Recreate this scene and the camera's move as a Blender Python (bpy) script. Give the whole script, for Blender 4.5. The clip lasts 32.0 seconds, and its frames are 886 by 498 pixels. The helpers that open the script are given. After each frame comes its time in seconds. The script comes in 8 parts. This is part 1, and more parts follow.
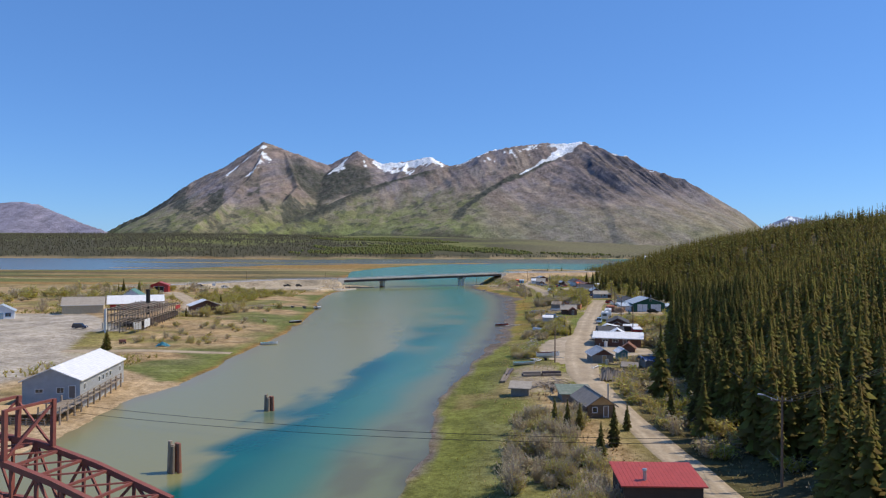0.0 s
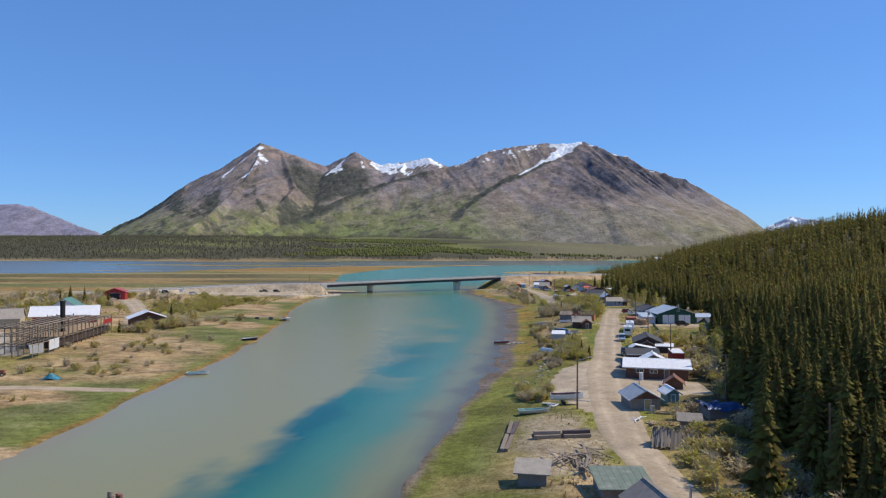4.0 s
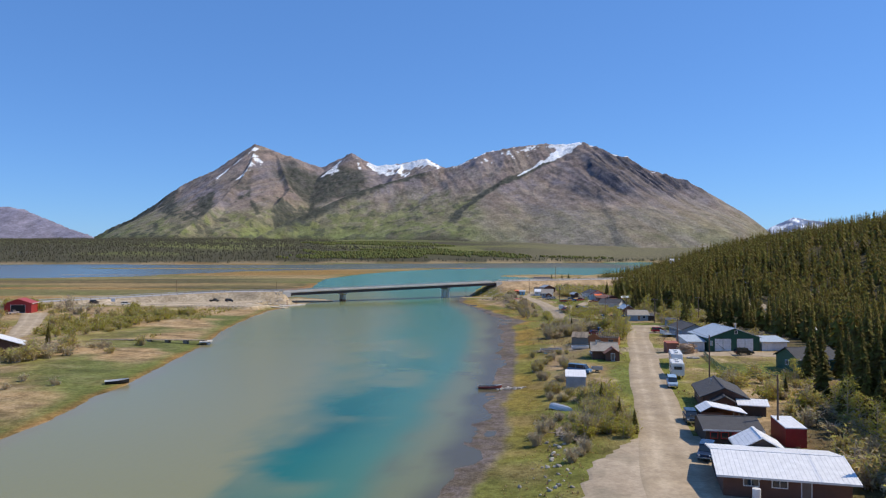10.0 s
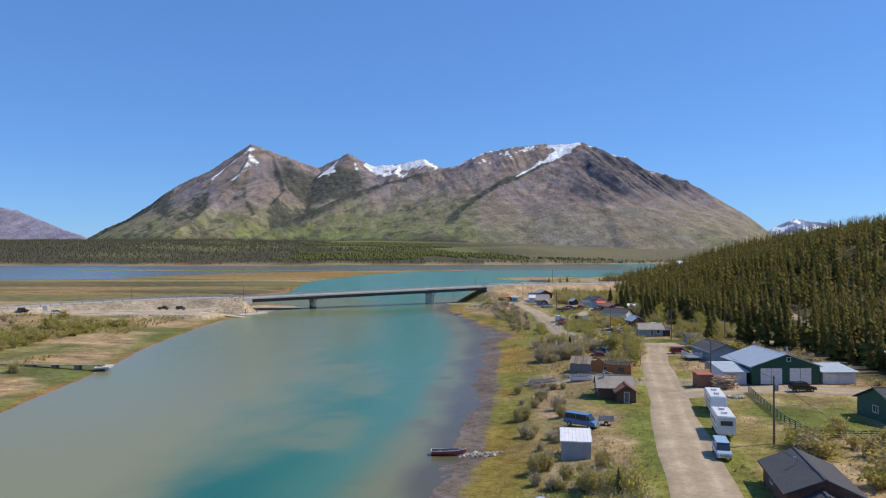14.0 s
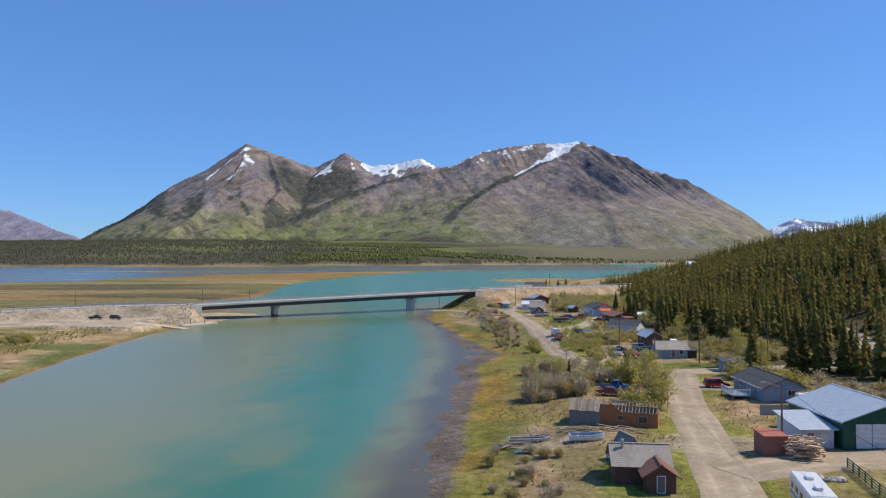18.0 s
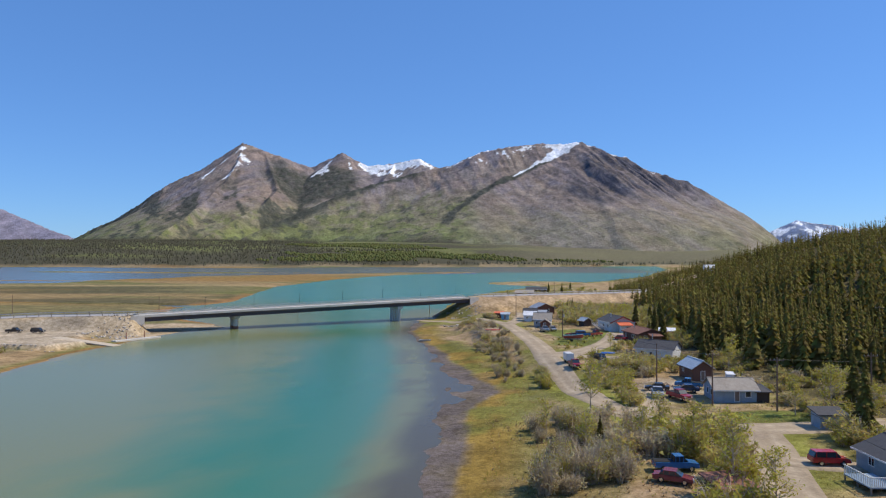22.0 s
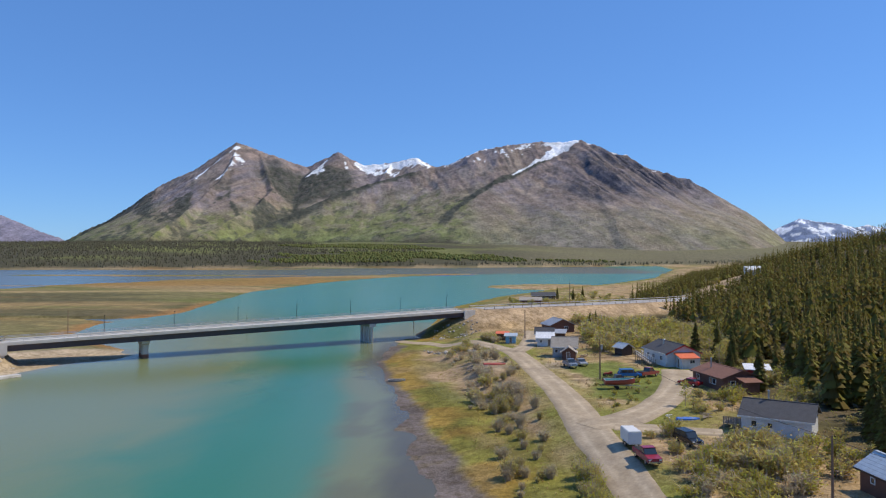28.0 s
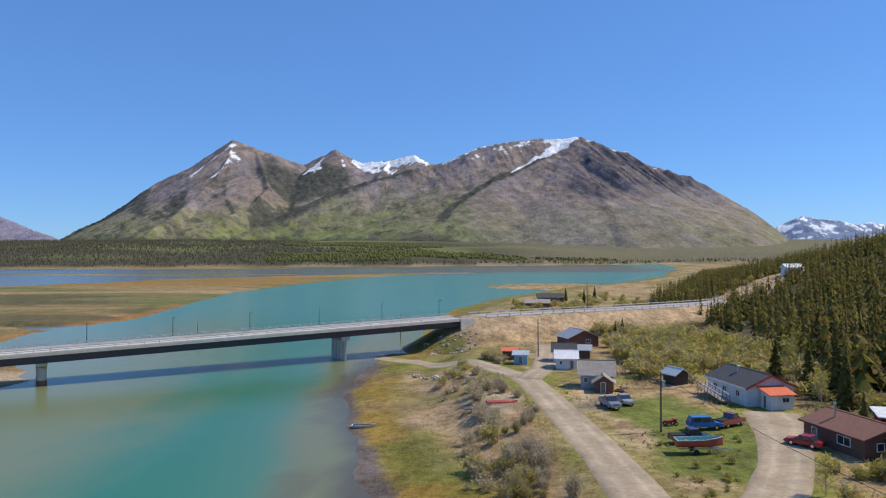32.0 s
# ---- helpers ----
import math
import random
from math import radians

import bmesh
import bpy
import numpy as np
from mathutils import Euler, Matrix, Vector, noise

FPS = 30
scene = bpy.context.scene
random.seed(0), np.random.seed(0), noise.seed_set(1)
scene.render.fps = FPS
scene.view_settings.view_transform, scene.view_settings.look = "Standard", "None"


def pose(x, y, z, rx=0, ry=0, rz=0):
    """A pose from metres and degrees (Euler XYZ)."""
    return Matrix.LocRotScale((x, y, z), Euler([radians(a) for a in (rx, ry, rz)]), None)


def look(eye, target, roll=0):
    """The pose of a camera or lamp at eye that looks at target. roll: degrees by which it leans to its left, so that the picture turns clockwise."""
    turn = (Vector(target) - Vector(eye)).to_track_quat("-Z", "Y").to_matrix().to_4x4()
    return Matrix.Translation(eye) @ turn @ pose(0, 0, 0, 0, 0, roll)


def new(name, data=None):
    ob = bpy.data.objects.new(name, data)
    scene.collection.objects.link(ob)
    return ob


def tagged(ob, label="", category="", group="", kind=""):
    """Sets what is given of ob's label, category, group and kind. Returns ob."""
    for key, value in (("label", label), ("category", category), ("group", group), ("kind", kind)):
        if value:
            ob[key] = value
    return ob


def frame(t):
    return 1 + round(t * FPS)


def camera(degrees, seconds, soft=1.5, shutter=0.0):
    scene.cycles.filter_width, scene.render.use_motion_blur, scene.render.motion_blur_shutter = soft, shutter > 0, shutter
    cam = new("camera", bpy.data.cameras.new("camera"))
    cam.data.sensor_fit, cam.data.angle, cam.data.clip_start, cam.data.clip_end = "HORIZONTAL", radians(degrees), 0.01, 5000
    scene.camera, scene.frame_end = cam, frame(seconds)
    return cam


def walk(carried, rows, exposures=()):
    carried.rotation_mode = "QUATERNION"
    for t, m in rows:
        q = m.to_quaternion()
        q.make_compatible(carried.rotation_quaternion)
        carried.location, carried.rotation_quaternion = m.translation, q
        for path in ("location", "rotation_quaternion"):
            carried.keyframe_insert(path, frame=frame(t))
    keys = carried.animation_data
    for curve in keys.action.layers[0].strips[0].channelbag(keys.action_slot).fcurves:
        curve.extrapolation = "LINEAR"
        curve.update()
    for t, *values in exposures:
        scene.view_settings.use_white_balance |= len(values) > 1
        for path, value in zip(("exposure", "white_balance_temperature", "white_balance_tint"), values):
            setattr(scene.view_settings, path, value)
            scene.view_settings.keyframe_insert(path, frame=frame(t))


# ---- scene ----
# ---------------------------------------------------------------- camera
cam = camera(63.8, 32.0, soft=1.2)
PATH = [
    (0, look((0.00, 0.00, 26.08), (-10.64, 99.43, 26.42), 0.21)),
    (2, look((-0.59, 23.36, 26.14), (-11.17, 122.80, 26.58), 0.10)),
    (4, look((-1.24, 46.53, 25.98), (-11.77, 145.98, 26.55), 0.06)),
    (6, look((-1.65, 69.49, 25.68), (-12.15, 168.93, 26.40), 0.03)),
    (8, look((-1.38, 92.35, 25.57), (-11.87, 191.80, 26.39), -0.06)),
    (10, look((-0.68, 115.11, 25.61), (-11.08, 214.56, 26.52), -0.07)),
    (12, look((0.60, 137.68, 25.68), (-9.69, 237.14, 26.69), -0.02)),
    (14, look((2.79, 160.05, 25.66), (-7.47, 259.52, 26.77), -0.05)),
    (16, look((4.97, 182.77, 25.60), (-5.25, 282.24, 26.75), -0.12)),
    (18, look((6.16, 205.70, 25.66), (-3.95, 305.18, 26.82), -0.14)),
    (20, look((5.97, 228.27, 25.96), (-4.03, 327.76, 27.20), -0.03)),
    (22, look((5.22, 250.95, 26.25), (-4.68, 350.45, 27.56), 0.08)),
    (24, look((4.46, 274.13, 26.45), (-5.36, 373.64, 27.79), 0.06)),
    (26, look((3.62, 297.61, 26.69), (-6.15, 397.12, 28.05), -0.08)),
    (28, look((2.53, 320.51, 26.81), (-7.17, 420.03, 28.18), -0.18)),
    (30, look((1.27, 343.11, 26.63), (-8.33, 442.64, 27.95), -0.22)),
    (32, look((0.07, 366.28, 26.19), (-9.45, 465.82, 27.36), -0.29)),
]
walk(cam, PATH)

# ---------------------------------------------------------------- light
SUN_EL, SUN_AZ = 50.0, 73.0  # azimuth clockwise from +y
world = bpy.data.worlds.new("sky")
scene.world = world
world.use_nodes = True
wn, wl = world.node_tree.nodes, world.node_tree.links
sky = wn.new("ShaderNodeTexSky")
sky.sky_type, sky.sun_disc = "NISHITA", False
sky.sun_elevation, sky.sun_rotation = radians(SUN_EL), radians(SUN_AZ)
sky.altitude, sky.air_density, sky.dust_density, sky.ozone_density = 700, 1.0, 0.1, 3.0
tint = wn.new("ShaderNodeMix")  # the deep blue of clear northern air
tint.data_type, tint.blend_type = "RGBA", "MULTIPLY"
tint.inputs["Factor"].default_value = 1.0
tint.inputs["B"].default_value = (0.67, 0.97, 1.38, 1)
wl.new(sky.outputs[0], tint.inputs["A"])
even = wn.new("ShaderNodeMix")  # thin high haze evens the blue out
even.data_type = "RGBA"
even.inputs["Factor"].default_value = 0.4
even.inputs["B"].default_value = (1.2, 3.05, 7.3, 1)
wl.new(tint.outputs["Result"], even.inputs["A"])
wl.new(even.outputs["Result"], wn["Background"].inputs[0])
wn["Background"].inputs[1].default_value = 0.105
sun_data = bpy.data.lights.new("sun", "SUN")
sun_data.energy, sun_data.angle, sun_data.color = 4.0, radians(0.53), (1.0, 0.885, 0.7)
sun = new("sun", sun_data)
sa, se = radians(SUN_AZ), radians(SUN_EL)
sun.matrix_world = look((0, 0, 300), (-math.sin(sa) * math.cos(se) * 100, -math.cos(sa) * math.cos(se) * 100, 300 - math.sin(se) * 100))

# ---------------------------------------------------------------- materials
def node(nt, kind, **vals):
    n = nt.nodes.new(kind)
    for k, v in vals.items():
        if k in n.inputs:
            n.inputs[k].default_value = v
    return n


def paint(name, color, rough=0.7, metal=0.0, vary=0.18, scale=1.5, fine=18.0, bump=0.15, dirt=0.0, dirt_color=(0.12, 0.09, 0.06), spread=0.0, spec=0.4):
    """A procedural surface: colour with coarse and fine variation, stains, relief; spread varies it from thing to thing."""
    m = bpy.data.materials.new(name)
    m.use_nodes = True
    nt = m.node_tree
    b = nt.nodes["Principled BSDF"]
    tc = node(nt, "ShaderNodeTexCoord")
    n1, n2 = node(nt, "ShaderNodeTexNoise", Scale=scale, Detail=5.0), node(nt, "ShaderNodeTexNoise", Scale=fine, Detail=4.0)
    for n in (n1, n2):
        nt.links.new(tc.outputs["Object"], n.inputs["Vector"])
    add = node(nt, "ShaderNodeMath")
    add.operation = "ADD"
    nt.links.new(n1.outputs["Fac"], add.inputs[0])
    nt.links.new(n2.outputs["Fac"], add.inputs[1])
    mp = node(nt, "ShaderNodeMapRange")
    mp.inputs["From Min"].default_value, mp.inputs["From Max"].default_value = 0.6, 1.4
    mp.inputs["To Min"].default_value, mp.inputs["To Max"].default_value = 1 - vary, 1 + vary
    nt.links.new(add.outputs[0], mp.inputs["Value"])
    hsv = node(nt, "ShaderNodeHueSaturation")
    hsv.inputs["Color"].default_value = (*color, 1)
    val = mp.outputs[0]
    if spread:
        oi = node(nt, "ShaderNodeObjectInfo")
        mo = node(nt, "ShaderNodeMapRange")
        mo.inputs["To Min"].default_value, mo.inputs["To Max"].default_value = 1 - spread, 1 + spread
        nt.links.new(oi.outputs["Random"], mo.inputs["Value"])
        mu = node(nt, "ShaderNodeMath")
        mu.operation = "MULTIPLY"
        nt.links.new(val, mu.inputs[0])
        nt.links.new(mo.outputs[0], mu.inputs[1])
        val = mu.outputs[0]
    nt.links.new(val, hsv.inputs["Value"])
    col = hsv.outputs[0]
    if dirt:
        n3 = node(nt, "ShaderNodeTexNoise", Scale=scale * 0.6, Detail=8.0, Roughness=0.7)
        nt.links.new(tc.outputs["Object"], n3.inputs["Vector"])
        md = node(nt, "ShaderNodeMapRange")
        md.inputs["From Min"].default_value, md.inputs["From Max"].default_value = 0.48, 0.7
        md.inputs["To Max"].default_value = dirt
        nt.links.new(n3.outputs["Fac"], md.inputs["Value"])
        mx = node(nt, "ShaderNodeMix")
        mx.data_type = "RGBA"
        nt.links.new(md.outputs[0], mx.inputs["Factor"])
        nt.links.new(col, mx.inputs["A"])
        mx.inputs["B"].default_value = (*dirt_color, 1)
        col = mx.outputs["Result"]
    nt.links.new(col, b.inputs["Base Color"])
    b.inputs["Roughness"].default_value, b.inputs["Metallic"].default_value = rough, metal
    b.inputs["Specular IOR Level"].default_value = spec
    if bump:
        bp = node(nt, "ShaderNodeBump", Strength=bump, Distance=0.05)
        nt.links.new(n2.outputs["Fac"], bp.inputs["Height"])
        nt.links.new(bp.outputs[0], b.inputs["Normal"])
    return m


def ribbed(name, color, pitch=0.3, rough=0.45, metal=0.3, axis=0, strength=0.6, dirt=0.0, groove=0.82, **kw):
    """Corrugated metal, clapboard or planking: ribs along one axis of the thing."""
    m = paint(name, color, rough=rough, metal=metal, dirt=dirt, **kw)
    nt = m.node_tree
    b = nt.nodes["Principled BSDF"]
    tc = node(nt, "ShaderNodeTexCoord")
    sp = node(nt, "ShaderNodeSeparateXYZ")
    nt.links.new(tc.outputs["Object"], sp.inputs[0])
    di = node(nt, "ShaderNodeMath")
    di.operation = "DIVIDE"
    di.inputs[1].default_value = pitch
    nt.links.new(sp.outputs[axis], di.inputs[0])
    fr = node(nt, "ShaderNodeMath")
    fr.operation = "FRACT"
    nt.links.new(di.outputs[0], fr.inputs[0])
    st = node(nt, "ShaderNodeMapRange")
    st.inputs["From Min"].default_value, st.inputs["From Max"].default_value = 0.06, 0.16
    nt.links.new(fr.outputs[0], st.inputs["Value"])
    bp = node(nt, "ShaderNodeBump", Strength=strength, Distance=0.03)
    nt.links.new(st.outputs[0], bp.inputs["Height"])
    nt.links.new(bp.outputs[0], b.inputs["Normal"])
    src = b.inputs["Base Color"].links[0].from_socket
    mx = node(nt, "ShaderNodeMix")
    mx.data_type, mx.blend_type = "RGBA", "MULTIPLY"
    mx.inputs["Factor"].default_value = 1.0
    gr = node(nt, "ShaderNodeMapRange")
    gr.inputs["To Min"].default_value = groove
    nt.links.new(st.outputs[0], gr.inputs["Value"])
    nt.links.new(src, mx.inputs["A"])
    nt.links.new(gr.outputs[0], mx.inputs["B"])
    nt.links.new(mx.outputs["Result"], b.inputs["Base Color"])
    return m


def land_material(name, fine=2.5, amount=0.5, bump=0.6, rough=0.95, dist=0.15, big=0.12, tint=(0.62, 0.7, 0.55)):
    """Earth whose colour lies in the sheet's own colour layer, broken up by noise at two scales."""
    m = bpy.data.materials.new(name)
    m.use_nodes = True
    nt = m.node_tree
    b = nt.nodes["Principled BSDF"]
    at = node(nt, "ShaderNodeAttribute")
    at.attribute_name = "earth"
    ge = node(nt, "ShaderNodeNewGeometry")
    n1, n2 = node(nt, "ShaderNodeTexNoise", Scale=fine, Detail=6.0, Roughness=0.65), node(nt, "ShaderNodeTexNoise", Scale=big, Detail=6.0)
    for n in (n1, n2):
        nt.links.new(ge.outputs["Position"], n.inputs["Vector"])
    mu = node(nt, "ShaderNodeMath")
    mu.operation = "ADD"
    nt.links.new(n1.outputs["Fac"], mu.inputs[0])
    nt.links.new(n2.outputs["Fac"], mu.inputs[1])
    mp = node(nt, "ShaderNodeMapRange")
    mp.inputs["From Min"].default_value, mp.inputs["From Max"].default_value = 0.65, 1.35
    mp.inputs["To Min"].default_value, mp.inputs["To Max"].default_value = 1.12 - amount, 1.12 + amount
    nt.links.new(mu.outputs[0], mp.inputs["Value"])
    n3 = node(nt, "ShaderNodeTexNoise", Scale=fine * 0.28, Detail=8.0, Roughness=0.7)
    nt.links.new(ge.outputs["Position"], n3.inputs["Vector"])
    tilt = node(nt, "ShaderNodeMapRange")
    tilt.inputs["From Min"].default_value, tilt.inputs["From Max"].default_value = 0.42, 0.62
    nt.links.new(n3.outputs["Fac"], tilt.inputs["Value"])
    mx = node(nt, "ShaderNodeMix")
    mx.data_type, mx.blend_type = "RGBA", "MULTIPLY"
    mx.inputs["B"].default_value = (*tint, 1)
    nt.links.new(tilt.outputs[0], mx.inputs["Factor"])
    nt.links.new(at.outputs["Color"], mx.inputs["A"])
    hsv = node(nt, "ShaderNodeHueSaturation")
    nt.links.new(mx.outputs["Result"], hsv.inputs["Color"])
    nt.links.new(mp.outputs[0], hsv.inputs["Value"])
    nt.links.new(hsv.outputs[0], b.inputs["Base Color"])
    b.inputs["Roughness"].default_value = rough
    b.inputs["Specular IOR Level"].default_value = 0.15
    bp = node(nt, "ShaderNodeBump", Strength=bump, Distance=dist)
    nt.links.new(n1.outputs["Fac"], bp.inputs["Height"])
    nt.links.new(bp.outputs[0], b.inputs["Normal"])
    return m


def foliage(name, color, spread=0.35, warm=0.03, trans=0.38):
    m = bpy.data.materials.new(name)
    m.use_nodes = True
    nt = m.node_tree
    b = nt.nodes["Principled BSDF"]
    ge = node(nt, "ShaderNodeNewGeometry")
    oi = node(nt, "ShaderNodeObjectInfo")
    ad = node(nt, "ShaderNodeMath")
    ad.operation = "ADD"
    nt.links.new(ge.outputs["Random Per Island"], ad.inputs[0])
    nt.links.new(oi.outputs["Random"], ad.inputs[1])
    mp = node(nt, "ShaderNodeMapRange")
    mp.inputs["From Max"].default_value = 2.0
    mp.inputs["To Min"].default_value, mp.inputs["To Max"].default_value = 1 - spread, 1 + spread
    nt.links.new(ad.outputs[0], mp.inputs["Value"])
    mh = node(nt, "ShaderNodeMapRange")
    mh.inputs["To Min"].default_value, mh.inputs["To Max"].default_value = 0.5 - warm, 0.5 + warm
    nt.links.new(ge.outputs["Random Per Island"], mh.inputs["Value"])
    hsv = node(nt, "ShaderNodeHueSaturation")
    hsv.inputs["Color"].default_value = (*color, 1)
    nt.links.new(mp.outputs[0], hsv.inputs["Value"])
    nt.links.new(mh.outputs[0], hsv.inputs["Hue"])
    nt.links.new(hsv.outputs[0], b.inputs["Base Color"])
    b.inputs["Roughness"].default_value = 0.75
    b.inputs["Specular IOR Level"].default_value = 0.15
    tr = node(nt, "ShaderNodeBsdfTranslucent")
    nt.links.new(hsv.outputs[0], tr.inputs["Color"])
    mx = node(nt, "ShaderNodeMixShader", Fac=trans)
    nt.links.new(b.outputs[0], mx.inputs[1])
    nt.links.new(tr.outputs[0], mx.inputs[2])
    nt.links.new(mx.outputs[0], nt.nodes["Material Output"].inputs["Surface"])
    return m


M_SPRUCE = foliage("spruce_needles", (0.138, 0.115, 0.026), 0.5, trans=0.32)
# far needles greyed and lightened: distance haze is in this colour
M_FARWOOD = foliage("far_wood", (0.11, 0.108, 0.07), 0.3, trans=0.3)
M_ASPEN = foliage("aspen_leaves", (0.17, 0.185, 0.055), 0.4)
M_BARK = paint("bark", (0.12, 0.09, 0.07), 0.9)
M_TWIG = paint("grey_twigs", (0.46, 0.38, 0.29), 0.9)
M_GLASS = paint("window_glass", (0.03, 0.04, 0.05), 0.08, vary=0.1, bump=0.0, spec=0.8)
M_WHITE = paint("white_paint", (0.75, 0.75, 0.73), 0.5, dirt=0.2)
M_TRIM = paint("white_trim", (0.7, 0.7, 0.68), 0.5)
M_DOOR = paint("door_paint", (0.2, 0.15, 0.12), 0.5)
M_STEEL = paint("galvanised_steel", (0.45, 0.46, 0.48), 0.4, 0.7)
M_BLACK = paint("black_rubber", (0.02, 0.02, 0.02), 0.8)
M_CONC = paint("concrete", (0.58, 0.55, 0.5), 0.85, dirt=0.25, scale=0.4)
M_POLE = paint("pole_wood", (0.2, 0.13, 0.09), 0.85, fine=30)
M_LOG = ribbed("log_wall", (0.2, 0.14, 0.09), 0.22, 0.85, 0, axis=2, strength=1.0, groove=0.5)
M_GREYWOOD = ribbed("weathered_boards", (0.26, 0.23, 0.2), 0.18, 0.9, 0, axis=0, dirt=0.3)
M_WOOD = paint("old_timber", (0.27, 0.22, 0.17), 0.9, spread=0.3)
M_ROOF_WHITE = ribbed("white_metal_roof", (0.8, 0.8, 0.8), 0.45, 0.45, 0.0, axis=0)
M_ROOF_GREY = ribbed("grey_metal_roof", (0.42, 0.43, 0.44), 0.4, 0.5, 0.3, axis=0, dirt=0.3)
M_ROOF_BLUE = ribbed("blue_grey_metal_roof", (0.5, 0.55, 0.58), 0.4, 0.45, 0.2, axis=0)
M_SHINGLE_D = ribbed("dark_shingles", (0.08, 0.08, 0.086), 0.25, 0.9, 0, axis=1, dirt=0.1)
M_SHINGLE_G = ribbed("grey_shingles", (0.38, 0.335, 0.28), 0.25, 0.9, 0, axis=1, dirt=0.3)
M_SHINGLE_B = ribbed("brown_shingles", (0.24, 0.115, 0.08), 0.25, 0.9, 0, axis=1, dirt=0.2)
M_ROOF_RED = ribbed("red_metal_roof", (0.45, 0.07, 0.05), 0.4, 0.5, 0.1, axis=0)
M_RUST = paint("rusty_tin", (0.28, 0.12, 0.08), 0.8, dirt=0.5)
M_ORANGE = paint("orange_awning", (0.7, 0.16, 0.07), 0.7)
M_SID_GREY = ribbed("grey_siding", (0.36, 0.38, 0.4), 0.2, 0.6, 0, axis=2)
M_SID_BLUE = ribbed("blue_siding", (0.27, 0.35, 0.42), 0.2, 0.6, 0, axis=2)
M_SID_WHITE = ribbed("white_siding", (0.68, 0.7, 0.72), 0.2, 0.6, 0, axis=2)
M_SID_DARK = ribbed("dark_brown_siding", (0.07, 0.05, 0.04), 0.2, 0.8, 0, axis=2)
M_SID_BROWN = ribbed("brown_siding", (0.16, 0.08, 0.055), 0.2, 0.8, 0, axis=2)
M_SID_GREEN = ribbed("green_metal_siding", (0.02, 0.09, 0.06), 0.3, 0.5, 0.1, axis=0)
M_SID_TAN = ribbed("tan_siding", (0.5, 0.42, 0.28), 0.2, 0.7, 0, axis=2)
M_SID_ORANGE = ribbed("orange_brown_boards", (0.38, 0.15, 0.06), 0.2, 0.8, 0, axis=2, dirt=0.3)
M_RED = paint("red_paint", (0.36, 0.03, 0.03), 0.5, dirt=0.2)
M_TRUSS = paint("oxide_red_steel", (0.24, 0.075, 0.06), 0.7, dirt=0.3)
M_GIRDER = paint("weathering_steel", (0.105, 0.08, 0.085), 0.65)
M_ROCK = paint("riprap_stone", (0.42, 0.38, 0.33), 0.9, spread=0.4)
M_PLYWOOD = paint("plywood", (0.55, 0.36, 0.17), 0.7, dirt=0.2)

# ---------------------------------------------------------------- mesh helpers
def mesh_part(name, me, mat, parent=None, label=""):
    me.materials.append(mat)
    ob = new(name, me)
    if parent:
        ob.parent = parent
    if label:
        ob["label"] = label
    return ob


def part(name, bm, mat, parent=None, label=""):
    me = bpy.data.meshes.new(name)
    bm.normal_update()
    bm.to_mesh(me)
    bm.free()
    return mesh_part(name, me, mat, parent, label)


def thing(name, x, y, z, yaw=0, label="", category="", group="", kind=""):
    ob = new(name)
    ob.matrix_world = pose(x, y, z, 0, 0, yaw)
    return tagged(ob, label, category, group, kind)


def box(bm, c, s, rz=0.0, rx=0.0, ry=0.0):
    m = Matrix.Translation(c) @ Euler((rx, ry, rz)).to_matrix().to_4x4() @ Matrix.Diagonal((*s, 1))
    return bmesh.ops.create_cube(bm, size=1, matrix=m)["verts"]


def rod(bm, a, b, r0, r1=None, sides=6):
    """A tapered round bar from a to b."""
    a, b = Vector(a), Vector(b)
    r1 = r0 if r1 is None else r1
    d = b - a
    if d.length < 1e-6:
        return
    q = d.to_track_quat("Z", "Y").to_matrix()
    ra = [bm.verts.new(a + q @ Vector((math.cos(k * 2 * math.pi / sides) * r0, math.sin(k * 2 * math.pi / sides) * r0, 0))) for k in range(sides)]
    rb = [bm.verts.new(b + q @ Vector((math.cos(k * 2 * math.pi / sides) * r1, math.sin(k * 2 * math.pi / sides) * r1, 0))) for k in range(sides)]
    for k in range(sides):
        bm.faces.new((ra[k], ra[(k + 1) % sides], rb[(k + 1) % sides], rb[k]))
    bm.faces.new(ra[::-1])
    bm.faces.new(rb)


def beam(bm, a, b, w, h=None):
    """A square bar from a to b."""
    a, b = Vector(a), Vector(b)
    d = b - a
    m = Matrix.Translation((a + b) / 2) @ d.to_track_quat("Y", "Z").to_matrix().to_4x4() @ Matrix.Diagonal((w, d.length, h or w, 1))
    bmesh.ops.create_cube(bm, size=1, matrix=m)


def prism(bm, outline, x0, x1, axis="x"):
    """An outline of (u, v) drawn out along one axis."""
    def at(u, v, w):
        return {"x": (w, u, v), "y": (u, w, v), "z": (u, v, w)}[axis]
    a = [bm.verts.new(at(u, v, x0)) for u, v in outline]
    b = [bm.verts.new(at(u, v, x1)) for u, v in outline]
    n = len(outline)
    f = [bm.faces.new(a), bm.faces.new(b[::-1])]
    for k in range(n):
        f.append(bm.faces.new((a[(k + 1) % n], a[k], b[k], b[(k + 1) % n])))
    bmesh.ops.recalc_face_normals(bm, faces=f)


# ---------------------------------------------------------------- the lie of the land
def lattice(ix, iy, seed):
    h = (ix.astype(np.int64) * 374761393 + iy.astype(np.int64) * 668265263 + seed * 1274126177) & 0x7FFFFFFF
    h = ((h ^ (h >> 13)) * 1274126177) & 0x7FFFFFFF
    return ((h ^ (h >> 16)) & 0xFFFF) / 65535.0


